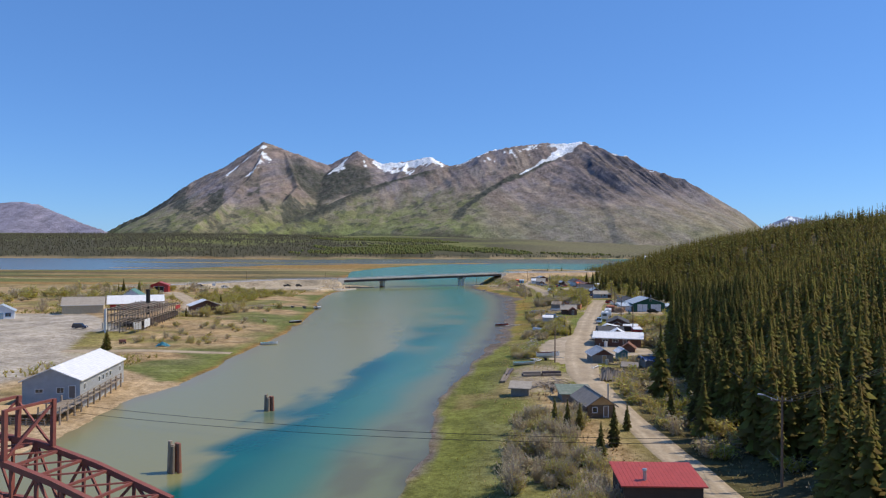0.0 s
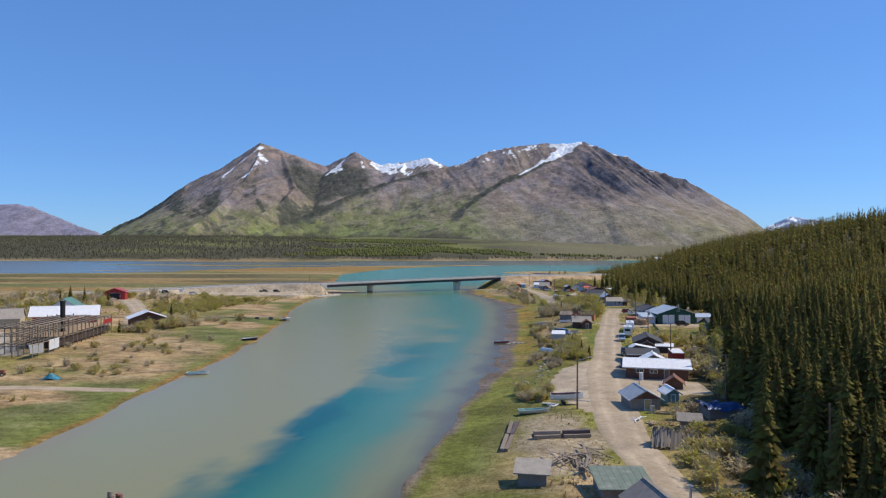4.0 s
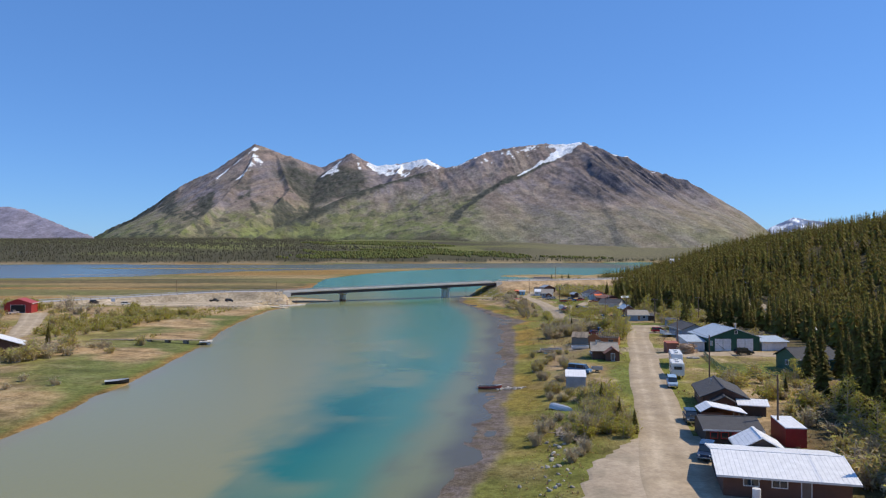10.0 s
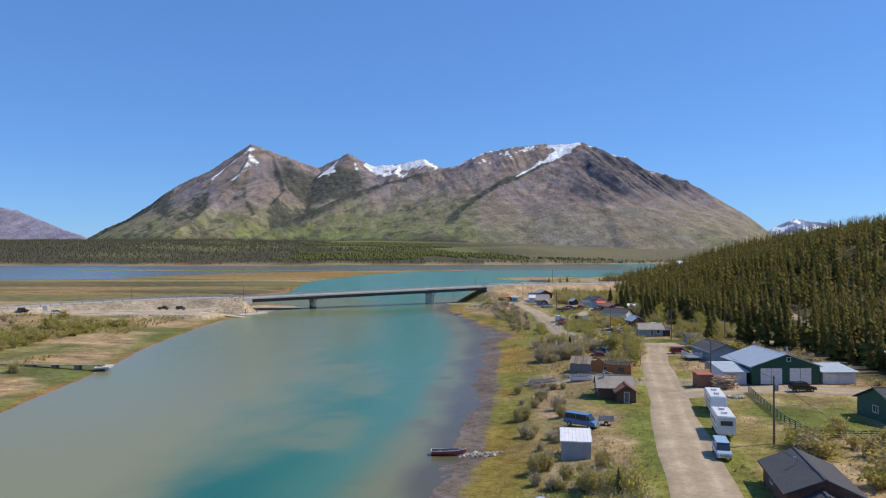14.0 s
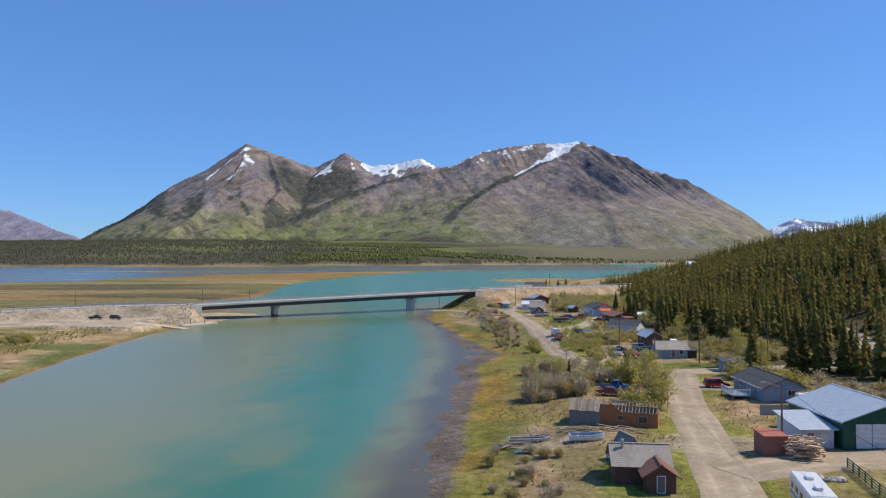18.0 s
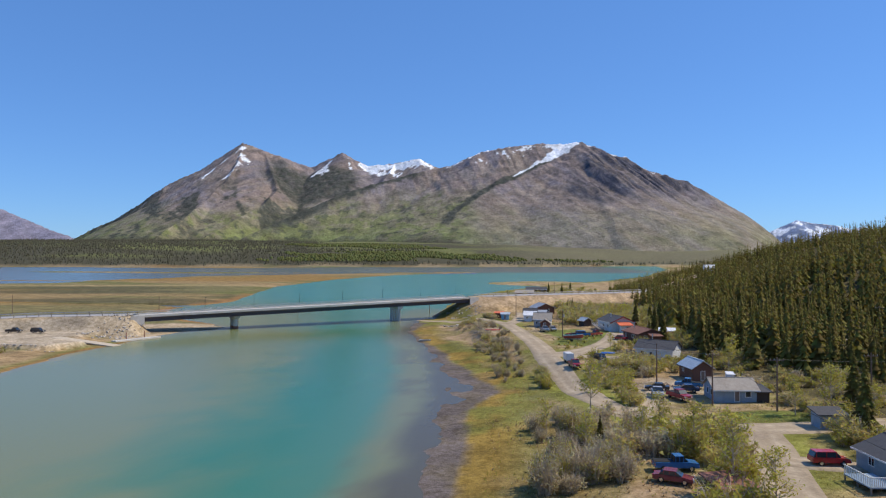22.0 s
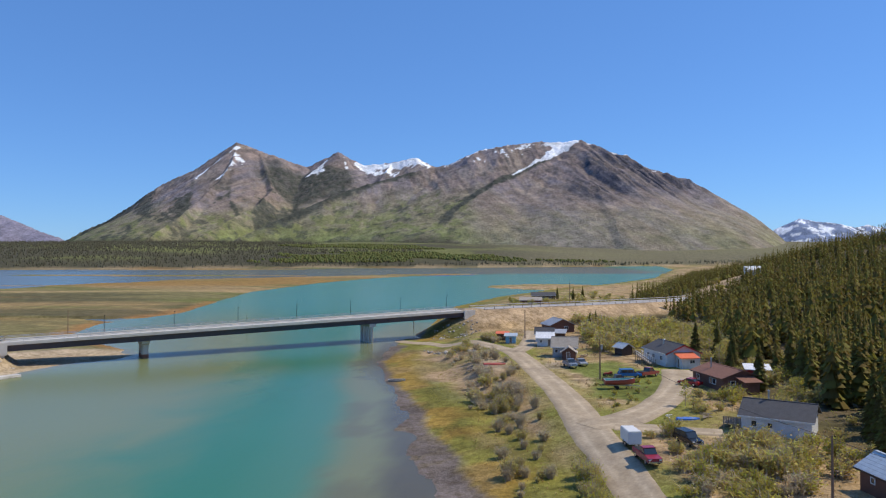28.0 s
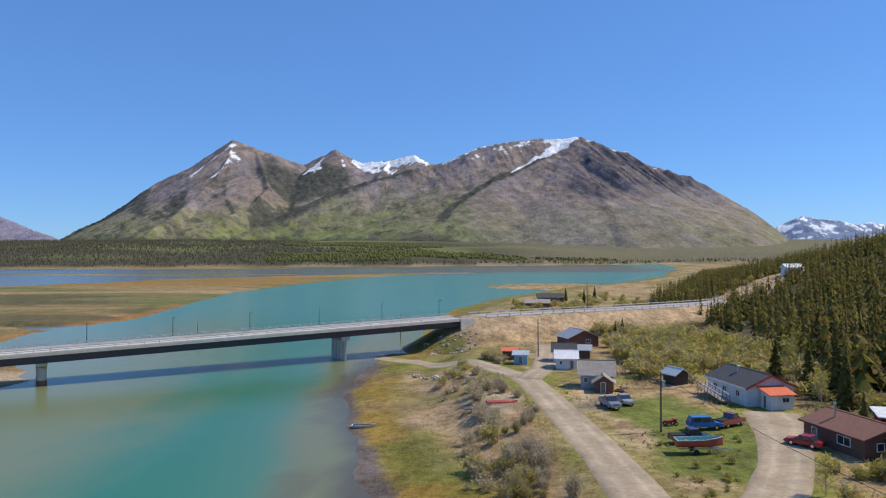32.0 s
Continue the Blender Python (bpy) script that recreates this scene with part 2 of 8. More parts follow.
def vnoise(x, y, seed=0):
    x, y = np.asarray(x, float), np.asarray(y, float)
    ix, iy = np.floor(x).astype(np.int64), np.floor(y).astype(np.int64)
    u, v = x - ix, y - iy
    u, v = u * u * (3 - 2 * u), v * v * (3 - 2 * v)
    a, b = lattice(ix, iy, seed), lattice(ix + 1, iy, seed)
    c, d = lattice(ix, iy + 1, seed), lattice(ix + 1, iy + 1, seed)
    return (a * (1 - u) + b * u) * (1 - v) + (c * (1 - u) + d * u) * v


def fbm(x, y, size, octaves=4, seed=0, ridged=False):
    out, amp, tot = 0.0, 1.0, 0.0
    for k in range(octaves):
        n = vnoise(x / size, y / size, seed + k * 7)
        out = out + amp * (1 - np.abs(2 * n - 1) if ridged else n)
        tot, amp, size = tot + amp, amp * 0.5, size * 0.5
    return out / tot


def smooth(a, b, x):
    t = np.clip((np.asarray(x, float) - a) / (b - a), 0, 1)
    return t * t * (3 - 2 * t)


def curve(points):
    ys, xs = zip(*points)
    return lambda y: np.interp(y, ys, xs)


BANK_L = curve([(-400, -64), (60, -62), (98, -65), (115, -68), (131, -65.6), (172, -70), (198, -71.5), (250, -78.5), (315, -91.5), (360, -103), (400, -111), (440, -116), (480, -114.5),
                (494, -112), (503, -103), (511, -103), (522, -112), (532, -124), (560, -155), (604, -170), (662, -163), (760, -185), (880, -211), (1100, -215), (1300, -190), (1426, -150), (1566, -14), (1600, 300)])
BANK_R = curve([(-400, -12), (74, -12.8), (91, -11.4), (117, -13.3), (158, -11), (180, -7.5), (203, -3.7), (240, -2.4), (300, -1.5), (320, -2.3), (353, -1), (371, -3), (382, 0), (391, 2.4), (399, 0), (412, -4.5),
                (433, -10.5), (446, -14), (472, -23), (503, -30.5), (540, -31), (560, -28), (620, -31), (716, -30), (830, -5), (950, 40), (1100, 112), (1300, 190), (2000, 360), (3000, 520)])
MUD_EDGE = curve([(-400, -13), (90, -13.2), (115, -14.3), (138, -14.2), (160, -12.2), (180, -10.9), (205, -10.2), (240, -9.7), (270, -8.8), (305, -9.0), (325, -9.6), (350, -10.2), (375, -10.4), (400, -12.2), (430, -17.4), (460, -22.4),
                  (480, -27.4), (505, -34), (530, -38), (560, -36), (3000, 520)])  # outer rim of the wet mud before the right bank
SHALLOWS = curve([(-400, -23), (97, -22), (115, -21), (134, -20), (158, -18.2), (180, -16.6), (210, -15.5), (240, -14.8), (268, -13.4), (292, -13.2), (322, -14), (350, -15.2), (372, -16.2), (398, -18.6), (418, -22), (440, -25.6), (460, -30.4),
                  (490, -36.8), (515, -40), (540, -46), (600, -48), (3000, 500)])  # where the bed falls away into the channel
LAKE_NEAR = curve([(-4000, 560), (-1500, 700), (-560, 835), (-470, 930), (-440, 1180), (-200, 1490), (-14, 1585), (300, 1585), (4000, 1500)])
FAR_SHORE = curve([(-4000, 1850), (-1500, 2150), (-900, 2300), (-300, 2420), (100, 2560), (500, 2760), (1500, 2900), (4000, 3000)])
HILL_FOOT = curve([(-400, 24), (60, 25), (104, 24.5), (130, 28), (160, 31), (200, 40), (230, 48), (260, 68), (300, 78), (350, 72), (385, 62), (410, 52), (440, 50), (480, 52), (560, 62), (700, 60), (1000, 150), (1300, 240), (3000, 700)])
HILL_TOP = curve([(-400, 61), (0, 58), (500, 50), (765, 45), (900, 38), (1100, 24), (1300, 11), (1600, 2), (3000, 2)])
BANK_WIGGLE = lambda y: 3.2 * (fbm(y, y * 0 + 3.3, 14, 5, 5) - 0.5)


class Line:
    """A polyline of (x, y, half width, height) with distances to it."""
    def __init__(self, pts):
        self.p = np.array(pts, float)

    def near(self, x, y):
        best, half, height = np.full(np.shape(x), 1e9), np.zeros(np.shape(x)), np.zeros(np.shape(x))
        for a, b in zip(self.p[:-1], self.p[1:]):
            d = b[:2] - a[:2]
            t = np.clip(((x - a[0]) * d[0] + (y - a[1]) * d[1]) / (d @ d), 0, 1)
            r = np.hypot(x - a[0] - t * d[0], y - a[1] - t * d[1])
            k = r < best
            best = np.where(k, r, best)
            half, height = np.where(k, a[2] + t * (b[2] - a[2]), half), np.where(k, a[3] + t * (b[3] - a[3]), height)
        return best, half, height


CAUSE_L = Line([(-127, 487.5, 5.0, 6.5), (-134, 486.5, 5.2, 6.5), (-159, 482, 5.5, 6.2), (-178, 475, 5.5, 5.5), (-206, 455, 6, 4.4), (-250, 415, 7, 3.2)])
SLIP = [(-215, 432), (-160, 438), (-124, 436), (-119, 447), (-133, 455), (-130, 466), (-133, 482), (-205, 462)]
CAUSE_R = Line([(-10, 572.5, 5.0, 9.2), (10, 588, 5.5, 9.2), (31, 603, 6, 9.0), (75, 642, 7, 8.6), (130, 710, 8, 8.5)])
MAIN = [(24, 40, 2.0), (21, 70, 2.1), (17.5, 98, 2.3), (14.5, 122, 2.6), (13, 145, 3.3), (14, 165, 4.0), (16.8, 195, 4.6), (19.5, 217, 3.7), (22.6, 240, 3.8), (26, 268, 3.6), (29.5, 291, 3.4),
        (34.5, 330, 3.2), (38.5, 350, 3.4), (40, 358, 3.2)]
SHORE = [(41, 356.5, 3.2), (33, 356.5, 3), (27, 359, 2.7), (22, 364.5, 2.5), (19, 376, 2.5), (16.8, 391, 2.6), (14.3, 412, 2.7), (12.8, 430, 3.1), (10.7, 450, 2.9), (6.8, 478, 2.75), (2.6, 502, 3.0), (-8, 522, 3), (-24, 540, 2.6), (-36, 552, 2.2)]
EAST = [(37, 356.5, 3.4), (46, 358, 3.2), (60, 362, 2.7), (71.5, 365, 2.7), (80, 372.5, 2.7), (86, 381.5, 2.6), (93, 392, 2.6), (98, 403, 2.6), (101, 415, 2.5), (102.5, 428, 2.4), (103, 445, 2.3), (100, 462, 2.2)]
LOOP = [(13, 424, 3.2), (19, 428, 3.4), (25, 437, 2.9), (30, 448, 3), (34, 459, 3.4), (36.5, 468, 4), (37.5, 474.5, 4)]
GARAGE_DRIVE = [(30, 288, 3.5), (40, 293.5, 4), (52, 296, 4), (64, 294, 4), (74, 286, 3)]
KIOSK_DRIVE = [(3, 501, 2.5), (6.5, 515, 2.4), (8.3, 535, 2.5), (9.5, 553, 3.5)]
WHITE_DRIVE = [(17, 424, 2.4), (24, 422.5, 2), (31, 421, 1.8)]
BLUE_DRIVE = [(38, 341, 2.6), (42, 340, 2.4), (47, 339.5, 2)]
CABIN_DRIVE = [(24, 365, 2), (28, 372, 2), (31, 382, 2.2), (35, 392, 2.4)]
WEST_PATH = [(-112, 165, 2.2), (-101, 168, 2.2), (-90, 170, 2.0), (-80, 172, 1.8), (-72, 173, 1.4)]
WEST = [(-118, 262, 2.5), (-126, 268, 2.5), (-140, 290, 3), (-152, 318, 3), (-172, 350, 4), (-200, 392, 5)]
BEACH = [(-58, 95), (-63.5, 128), (-65.5, 131.5), (-71, 133), (-75.5, 137.5), (-83, 143), (-87, 137), (-76, 100)]
VERGES = [Line([(*p, 0) for p in r]) for r in (MAIN, SHORE, LOOP)]
LOT = [(9, 158), (5.4, 170), (4.3, 183), (7.6, 199), (13, 208.5), (17, 214), (24, 214), (22.3, 192), (33, 186), (33, 175), (23, 171), (19, 160)]


def inside(poly, x, y):
    c = np.zeros(np.shape(x), bool)
    for (x0, y0), (x1, y1) in zip(poly, poly[1:] + poly[:1]):
        cross = (y0 > y) != (y1 > y)
        c ^= cross & (x < (x1 - x0) * (y - y0) / ((y1 - y0) or 1e-9) + x0)
    return c


def town(y):
    return 1.5 + 1.8 * smooth(300, 470, y)


def height(x, y):
    x, y = np.asarray(x, float), np.asarray(y, float)
    wig = BANK_WIGGLE(y)
    dl, dr = BANK_L(y) + wig - x, x - BANK_R(y) - wig  # distance into the land on either side
    marsh_l = 0.15 + 0.9 * smooth(0, 25, dl) + 1.1 * smooth(30, 75, dl) * (1 - smooth(430, 560, y)) + 0.7 * (fbm(x, y, 30, 3, 11) - 0.5)
    beach = smooth(80, 100, y) * (1 - smooth(125, 150, y))
    left = np.where(dl > 0, np.minimum(marsh_l, 0.05 + dl * (0.12 + 0.1 * beach)), np.maximum(-2.5, dl * 0.1))
    wide = np.clip(7 + 7 * smooth(220, 380, y), 7, 14)
    tz = town(y)
    right = 0.1 + 0.6 * smooth(0, 9, dr) + (tz - 0.7) * smooth(wide - 3, wide + 9, dr) + 0.35 * (fbm(x, y, 9, 3, 12) - 0.5) * smooth(2, 6, dr)
    right = right * (1 - 0.6 * smooth(640, 800, y))
    inner = x - MUD_EDGE(y) - 0.6 * wig + 2.6 * (fbm(x, y, 7, 4, 19) - 0.5)
    share = np.clip(inner / np.maximum(inner - dr, 0.5), 0, 1)
    flat = np.where(inner > 0, -0.09 + 0.17 * share + 0.17 * (fbm(x, y * 0.7, 4, 4, 20) - 0.5), np.maximum(-2.5, inner * 0.14 - 0.1))
    right = np.where(dr > 0, right, np.where(y < 560, np.minimum(flat, 0.1), np.maximum(-2.5, dr * 0.14)))
    foot, top = HILL_FOOT(y), HILL_TOP(y)
    rise = np.clip((x - foot - 48 * smooth(300, 345, y) * (1 - smooth(450, 520, y))) / 210, 0, 1.6)  # a level shelf behind the side road
    hill = top * (1 - np.exp(-1.7 * rise ** 1.25)) * 1.12 + np.clip(rise, 0, 0.25) * 24 * (fbm(x, y, 60, 3, 13) - 0.5)
    right = right + np.where(x > foot, hill, 0)
    z = np.where(x < (BANK_L(y) + BANK_R(y)) / 2, left, right)
    # marsh tongue, back lake, far shore
    lake = (y > LAKE_NEAR(x) + 60 * (fbm(x, y, 220, 3, 15) - 0.5)) & (x < BANK_R(y))
    z = np.where(lake, -2.0, z)
    bars = smooth(0.6, 0.66, fbm(x * 0.35, y * 1.6, 260, 3, 33)) * (y > 1000) * (y < FAR_SHORE(x) - 40) * (x < -150)
    z = np.where(lake & (bars > 0.5), 0.4, z)
    creek = np.abs(y - 623 - 0.02 * (x + 220) - 5 * (fbm(x, y * 0, 30, 2, 38) - 0.5)) < np.interp(x, [-700, -330, -221, -190, -160], [4, 3, 2.4, 5, 12])
    z = np.where(creek & (x < -165) & (dl > -10), -0.4, z)
    shore = FAR_SHORE(x) + 60 * (fbm(x, y * 0, 300, 3, 16) - 0.5)
    z = np.where(y > shore, 0.5 + 135 * (1 - np.exp(-(y - shore) / 950)) + 12 * fbm(x, y, 300, 3, 17) * smooth(0, 300, y - shore), z)
    islet = np.hypot((x - 40) / 62, (y - 1000) / 75) + 0.25 * (fbm(x, y, 40, 2, 18) - 0.5)
    z = np.where(islet < 1, np.maximum(z, 0.6 * (1 - islet) + 0.15), z)
    # causeways
    for line in (CAUSE_L, CAUSE_R):
        d, half, hz = line.near(x, y)
        bank = hz - np.maximum(d - half, 0) * (0.66 if line is CAUSE_L else 0.55) - 0.05
        if line is CAUSE_L:
            bank = bank - np.maximum(0, 0.809 * (x + 121.5) + 0.588 * (y - 484) + 3) * 1.1
        z = np.where(d < 40, np.maximum(z, np.where(bank > -1.5, bank, -9)), z)
    lot = inside(SLIP, x, y)
    z = np.where(lot & (z < 1.9), np.maximum(z, np.minimum(1.9, 0.35 + 0.55 * np.maximum(0, dl - 1))), z)
    return z


def ground_z(x, y):
    return float(height(np.array([x]), np.array([y]))[0])


def blend(c, col, k):
    return c + (np.array(col) - c) * np.clip(k, 0, 1)[..., None]


def earth(x, y, z):
    """The base colour of the ground."""
    n1, n2, n3 = fbm(x, y, 18, 4, 21), fbm(x, y, 5, 4, 22), fbm(x, y, 60, 4, 23)
    dl, dr = BANK_L(y) + BANK_WIGGLE(y) - x, x - BANK_R(y) - BANK_WIGGLE(y)
    c = np.zeros((*np.shape(x), 3)) + (0.4, 0.28, 0.15)
    c = blend(c, (0.25, 0.215, 0.07), smooth(0.44, 0.6, n1))
    c = blend(c, (0.46, 0.345, 0.21), smooth(0.55, 0.72, n2) * 0.8)
    c = blend(c, (0.19, 0.13, 0.07), smooth(0.58, 0.72, fbm(x, y, 3.2, 3, 29)) * 0.7)
    right = dr > -2
    # right bank: green fringe, then orange and brown wet meadow
    mw = 4 + 9 * smooth(260, 360, y) * (1 - smooth(430, 500, y))
    k = np.where(right, smooth(-0.6, 0.6, dr) * (1 - smooth(5 + mw + 5 * n3, 10 + mw + 8 * n3, dr)), 0)
    c = blend(c, (0.15, 0.165, 0.035), k * 0.95)
    c = blend(c, (0.2, 0.185, 0.04), k * smooth(190, 260, y) * 0.9)
    c = blend(c, (0.19, 0.185, 0.075), k * smooth(4, 9, dr) * smooth(0.4, 0.6, n1) * 0.8)
    c = blend(c, (0.33, 0.185, 0.045), k * smooth(0.46, 0.6, fbm(x, y, 11, 4, 24)) * smooth(150, 330, y) * (1 - 0.6 * smooth(4, 9, dr)) * 0.6)
    c = blend(c, (0.3, 0.21, 0.1), k * smooth(0.62, 0.74, fbm(x, y, 9, 3, 25)) * 0.5)
    c = blend(c, (0.15, 0.125, 0.115), np.where((dr > -30) & (x > MUD_EDGE(y) - 6) & (y < 600), 1 - smooth(-0.4, 1.0, dr + 2.2 * (n2 - 0.5)), 0))
    c = blend(c, (0.16, 0.13, 0.09), np.where((dr <= 0) & (x > MUD_EDGE(y) - 6) & (y < 600), smooth(0.5, 0.64, fbm(x, y, 2.6, 3, 34)) * 0.6, 0))
    # bare brown strip behind the meadow, green verges along the roads
    tan = np.where(right, smooth(3 + 0.55 * mw, 7 + 0.6 * mw, dr + 5 * (n1 - 0.5)) * (1 - smooth(13 + mw, 18 + mw, dr)), 0) * smooth(200, 280, y) * (y < 520)
    c = blend(c, (0.37, 0.26, 0.155), tan * (0.35 + 0.6 * smooth(0.4, 0.6, fbm(x, y, 7, 4, 60))))
    for line in VERGES:
        d, half, hz = line.near(x, y)
        c = blend(c, (0.215, 0.215, 0.045), (1 - smooth(half + 1.0, half + 4.2, d + 2.4 * (n2 - 0.5))) * (0.45 + 0.5 * smooth(0.35, 0.55, n1)))
    # lawns
    for px, py, rx, ry in ((47, 272, 9, 12), (23, 456, 8, 17), (20, 475, 8, 12), (29, 466, 6, 8), (20, 285, 5, 8), (21, 257, 4, 18), (10, 230, 6, 14), (45, 365, 12, 4), (27, 182.5, 6, 1.6), (73, 378, 12, 13)):
        c = blend(c, (0.155, 0.175, 0.04), 1 - smooth(0.7, 1.15, np.hypot((x - px) / rx, (y - py) / ry) + (n2 - 0.5)))
    # bare yards
    for px, py, rx, ry in ((4, 140, 7, 18), (34, 384, 8, 12), (30, 300, 6, 6), (9, 240, 4, 6), (12, 302, 6, 6), (13, 480, 4, 8), (-3, 480, 5, 16), (38, 300, 8, 5)):
        c = blend(c, (0.36, 0.29, 0.21), (1 - smooth(0.6, 1.1, np.hypot((x - px) / rx, (y - py) / ry) + 1.2 * (n2 - 0.5))) * 0.85)
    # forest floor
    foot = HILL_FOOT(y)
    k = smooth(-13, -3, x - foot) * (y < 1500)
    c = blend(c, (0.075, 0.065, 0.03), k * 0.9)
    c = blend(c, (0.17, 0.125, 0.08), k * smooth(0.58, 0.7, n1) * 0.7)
    # left bank: green and orange marsh, sand beach, gravel lot
    k = np.where(dl > 0, 1 - smooth(14, 40, dl), 0)
    c = blend(c, (0.12, 0.15, 0.045), k * 0.8 * smooth(0.35, 0.6, n1))
    c = blend(c, (0.15, 0.17, 0.04), np.where(dl > -1, 1 - smooth(2, 7, dl), 0) * 0.8 * (y > 135))
    c = blend(c, (0.28, 0.15, 0.055), np.where(dl > -1, 1 - smooth(0.3, 2.5, dl + 4 * (n1 - 0.5)), 0) * (y > 135) * 0.8)
    k = np.maximum(np.where((dl > -2) & (y < 120), 1 - smooth(9, 13, dl + 5 * (n2 - 0.5)), 0) * smooth(75, 90, y), inside(BEACH, x + 3 * (n1 - 0.5), y + 5 * (n2 - 0.5)))
    c = blend(c, (0.45, 0.33, 0.2), k)
    k = smooth(27, 33, dl + 9 * (n3 - 0.5)) * (1 - smooth(160, 185, y + 0.25 * dl)) * (y > -100)
    k = np.maximum(k, inside([(-104, 150), (-128, 200), (-118, 205), (-160, 250), (-300, 250), (-300, 60), (-104, 60)], x, y))
    c = blend(c, (0.42, 0.37, 0.31), k)
    # marsh towards the lake
    far = (dl > 0) & (y > 470)
    c = np.where(far[..., None], blend(blend(np.zeros_like(c) + (0.2, 0.175, 0.075), (0.15, 0.16, 0.05), smooth(0.4, 0.6, fbm(x * 0.5, y, 70, 4, 26))), (0.3, 0.215, 0.1), smooth(0.52, 0.64, fbm(x * 0.4, y * 1.3, 90, 4, 27))), c)
    c = blend(c, (0.4, 0.29, 0.15), np.where(far, smooth(0.56, 0.66, fbm(x * 0.25, y * 1.2, 60, 4, 39)), 0) * 0.8)
    c = blend(c, (0.34, 0.19, 0.06), np.where(far, smooth(0.58, 0.68, fbm(x * 0.3, y * 1.4, 110, 4, 49)), 0) * 0.7)
    c = blend(c, (0.1, 0.09, 0.045), np.where(far & (y > 600) & (y < 860), smooth(0.5, 0.6, fbm(x * 0.4, y * 1.2, 70, 4, 50)), 0) * 0.75)
    c = blend(c, (0.34, 0.18, 0.065), np.where(far, 1 - smooth(3, 13, dl + 12 * (n1 - 0.5)), 0) * 0.8 * (y < 760))
    # causeways, gravel aprons
    for line in (CAUSE_L, CAUSE_R):
        d, half, hz = line.near(x, y)
        c = blend(c, (0.44, 0.32, 0.2) if line is CAUSE_R else (0.46, 0.36, 0.24), (1 - smooth(half + 6, half + 9, d)) * (z > 0.2))
    c = blend(c, (0.46, 0.38, 0.28), inside(SLIP, x, y) * 1.0)
    c = blend(c, (0.44, 0.35, 0.24), (1 - smooth(24, 33, np.hypot(x + 112, y - 494) + 8 * (n2 - 0.5))) * (z > -0.5))
    # wooded flats under the mountains
    k = (y > FAR_SHORE(x) - 20) & (z > 0)
    g = smooth(0.46, 0.6, fbm(x * 0.4, y, 160, 4, 28)) * smooth(120, 260, y - FAR_SHORE(x))
    c = np.where(k[..., None], blend(np.zeros_like(c) + (0.085, 0.08, 0.05), (0.16, 0.17, 0.06), g), c)
    c = blend(c, (0.18, 0.165, 0.1), np.where(k, smooth(-250, 250, x), 0) * 0.85)
    c = np.where((k & (y - FAR_SHORE(x) < 25))[..., None], np.array((0.28, 0.22, 0.13)), c)
    return c


def grid_mesh(name, xs, ys, zfun, cfun):
    X, Y = np.meshgrid(xs, ys)
    Z = zfun(X, Y)
    C = cfun(X, Y, Z)
    n, m = len(xs), len(ys)
    co = np.stack([X, Y, Z], -1).reshape(-1, 3)
    i = np.arange((m - 1) * (n - 1))
    r, q = i // (n - 1), i % (n - 1)
    a = r * n + q
    faces = np.stack([a, a + 1, a + 1 + n, a + n], 1)
    me = bpy.data.meshes.new(name)
    me.vertices.add(len(co))
    me.vertices.foreach_set("co", co.astype(np.float32).ravel())
    me.loops.add(faces.size)
    me.loops.foreach_set("vertex_index", faces.astype(np.int32).ravel())
    me.polygons.add(len(faces))
    me.polygons.foreach_set("loop_start", np.arange(0, faces.size, 4, dtype=np.int32))
    me.update(calc_edges=True)
    me.polygons.foreach_set("use_smooth", np.ones(len(faces), bool))
    at = me.attributes.new("earth", "FLOAT_COLOR", "POINT")
    at.data.foreach_set("color", np.concatenate([C.reshape(-1, 3), np.ones((len(co), 1))], 1).astype(np.float32).ravel())
    return me


def spaced(*parts):
    out = [np.arange(a, b, s) for a, b, s in parts]
    return np.concatenate(out)


def growing(a, b, s, k):
    out = [a]
    while out[-1] < b:
        out.append(out[-1] + s)
        s *= k
    return np.array(out)


gx = np.concatenate([-growing(230, 4900, 6, 1.09)[::-1], spaced((-224, -128, 2.2), (-128, -60, 1.6), (-60, -34, 4), (-34, 62, 1.0), (62, 130, 3)), growing(132, 4900, 6, 1.09)])
gy = np.concatenate([-growing(0, 700, 15, 1.3)[::-1], spaced((5, 60, 3), (60, 540, 1.15), (540, 640, 2)), growing(642, 4990, 4, 1.035)])
M_LAND = land_material("ground_earth", 2.6, 0.62, 0.8, tint=(0.6, 0.57, 0.48))
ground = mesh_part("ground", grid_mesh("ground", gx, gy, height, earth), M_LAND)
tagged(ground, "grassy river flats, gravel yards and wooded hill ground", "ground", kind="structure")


# ---------------------------------------------------------------- water
SILT_RIM = curve([(-400, -35), (95, -35), (130, -35.5), (155, -35), (168, -32.5), (187, -30), (208, -31), (235, -34), (268, -29), (285, -32), (305, -36), (330, -44), (350, -46), (400, -51), (430, -54), (455, -59), (500, -65), (530, -66), (600, -90), (800, -180), (3000, -400)])


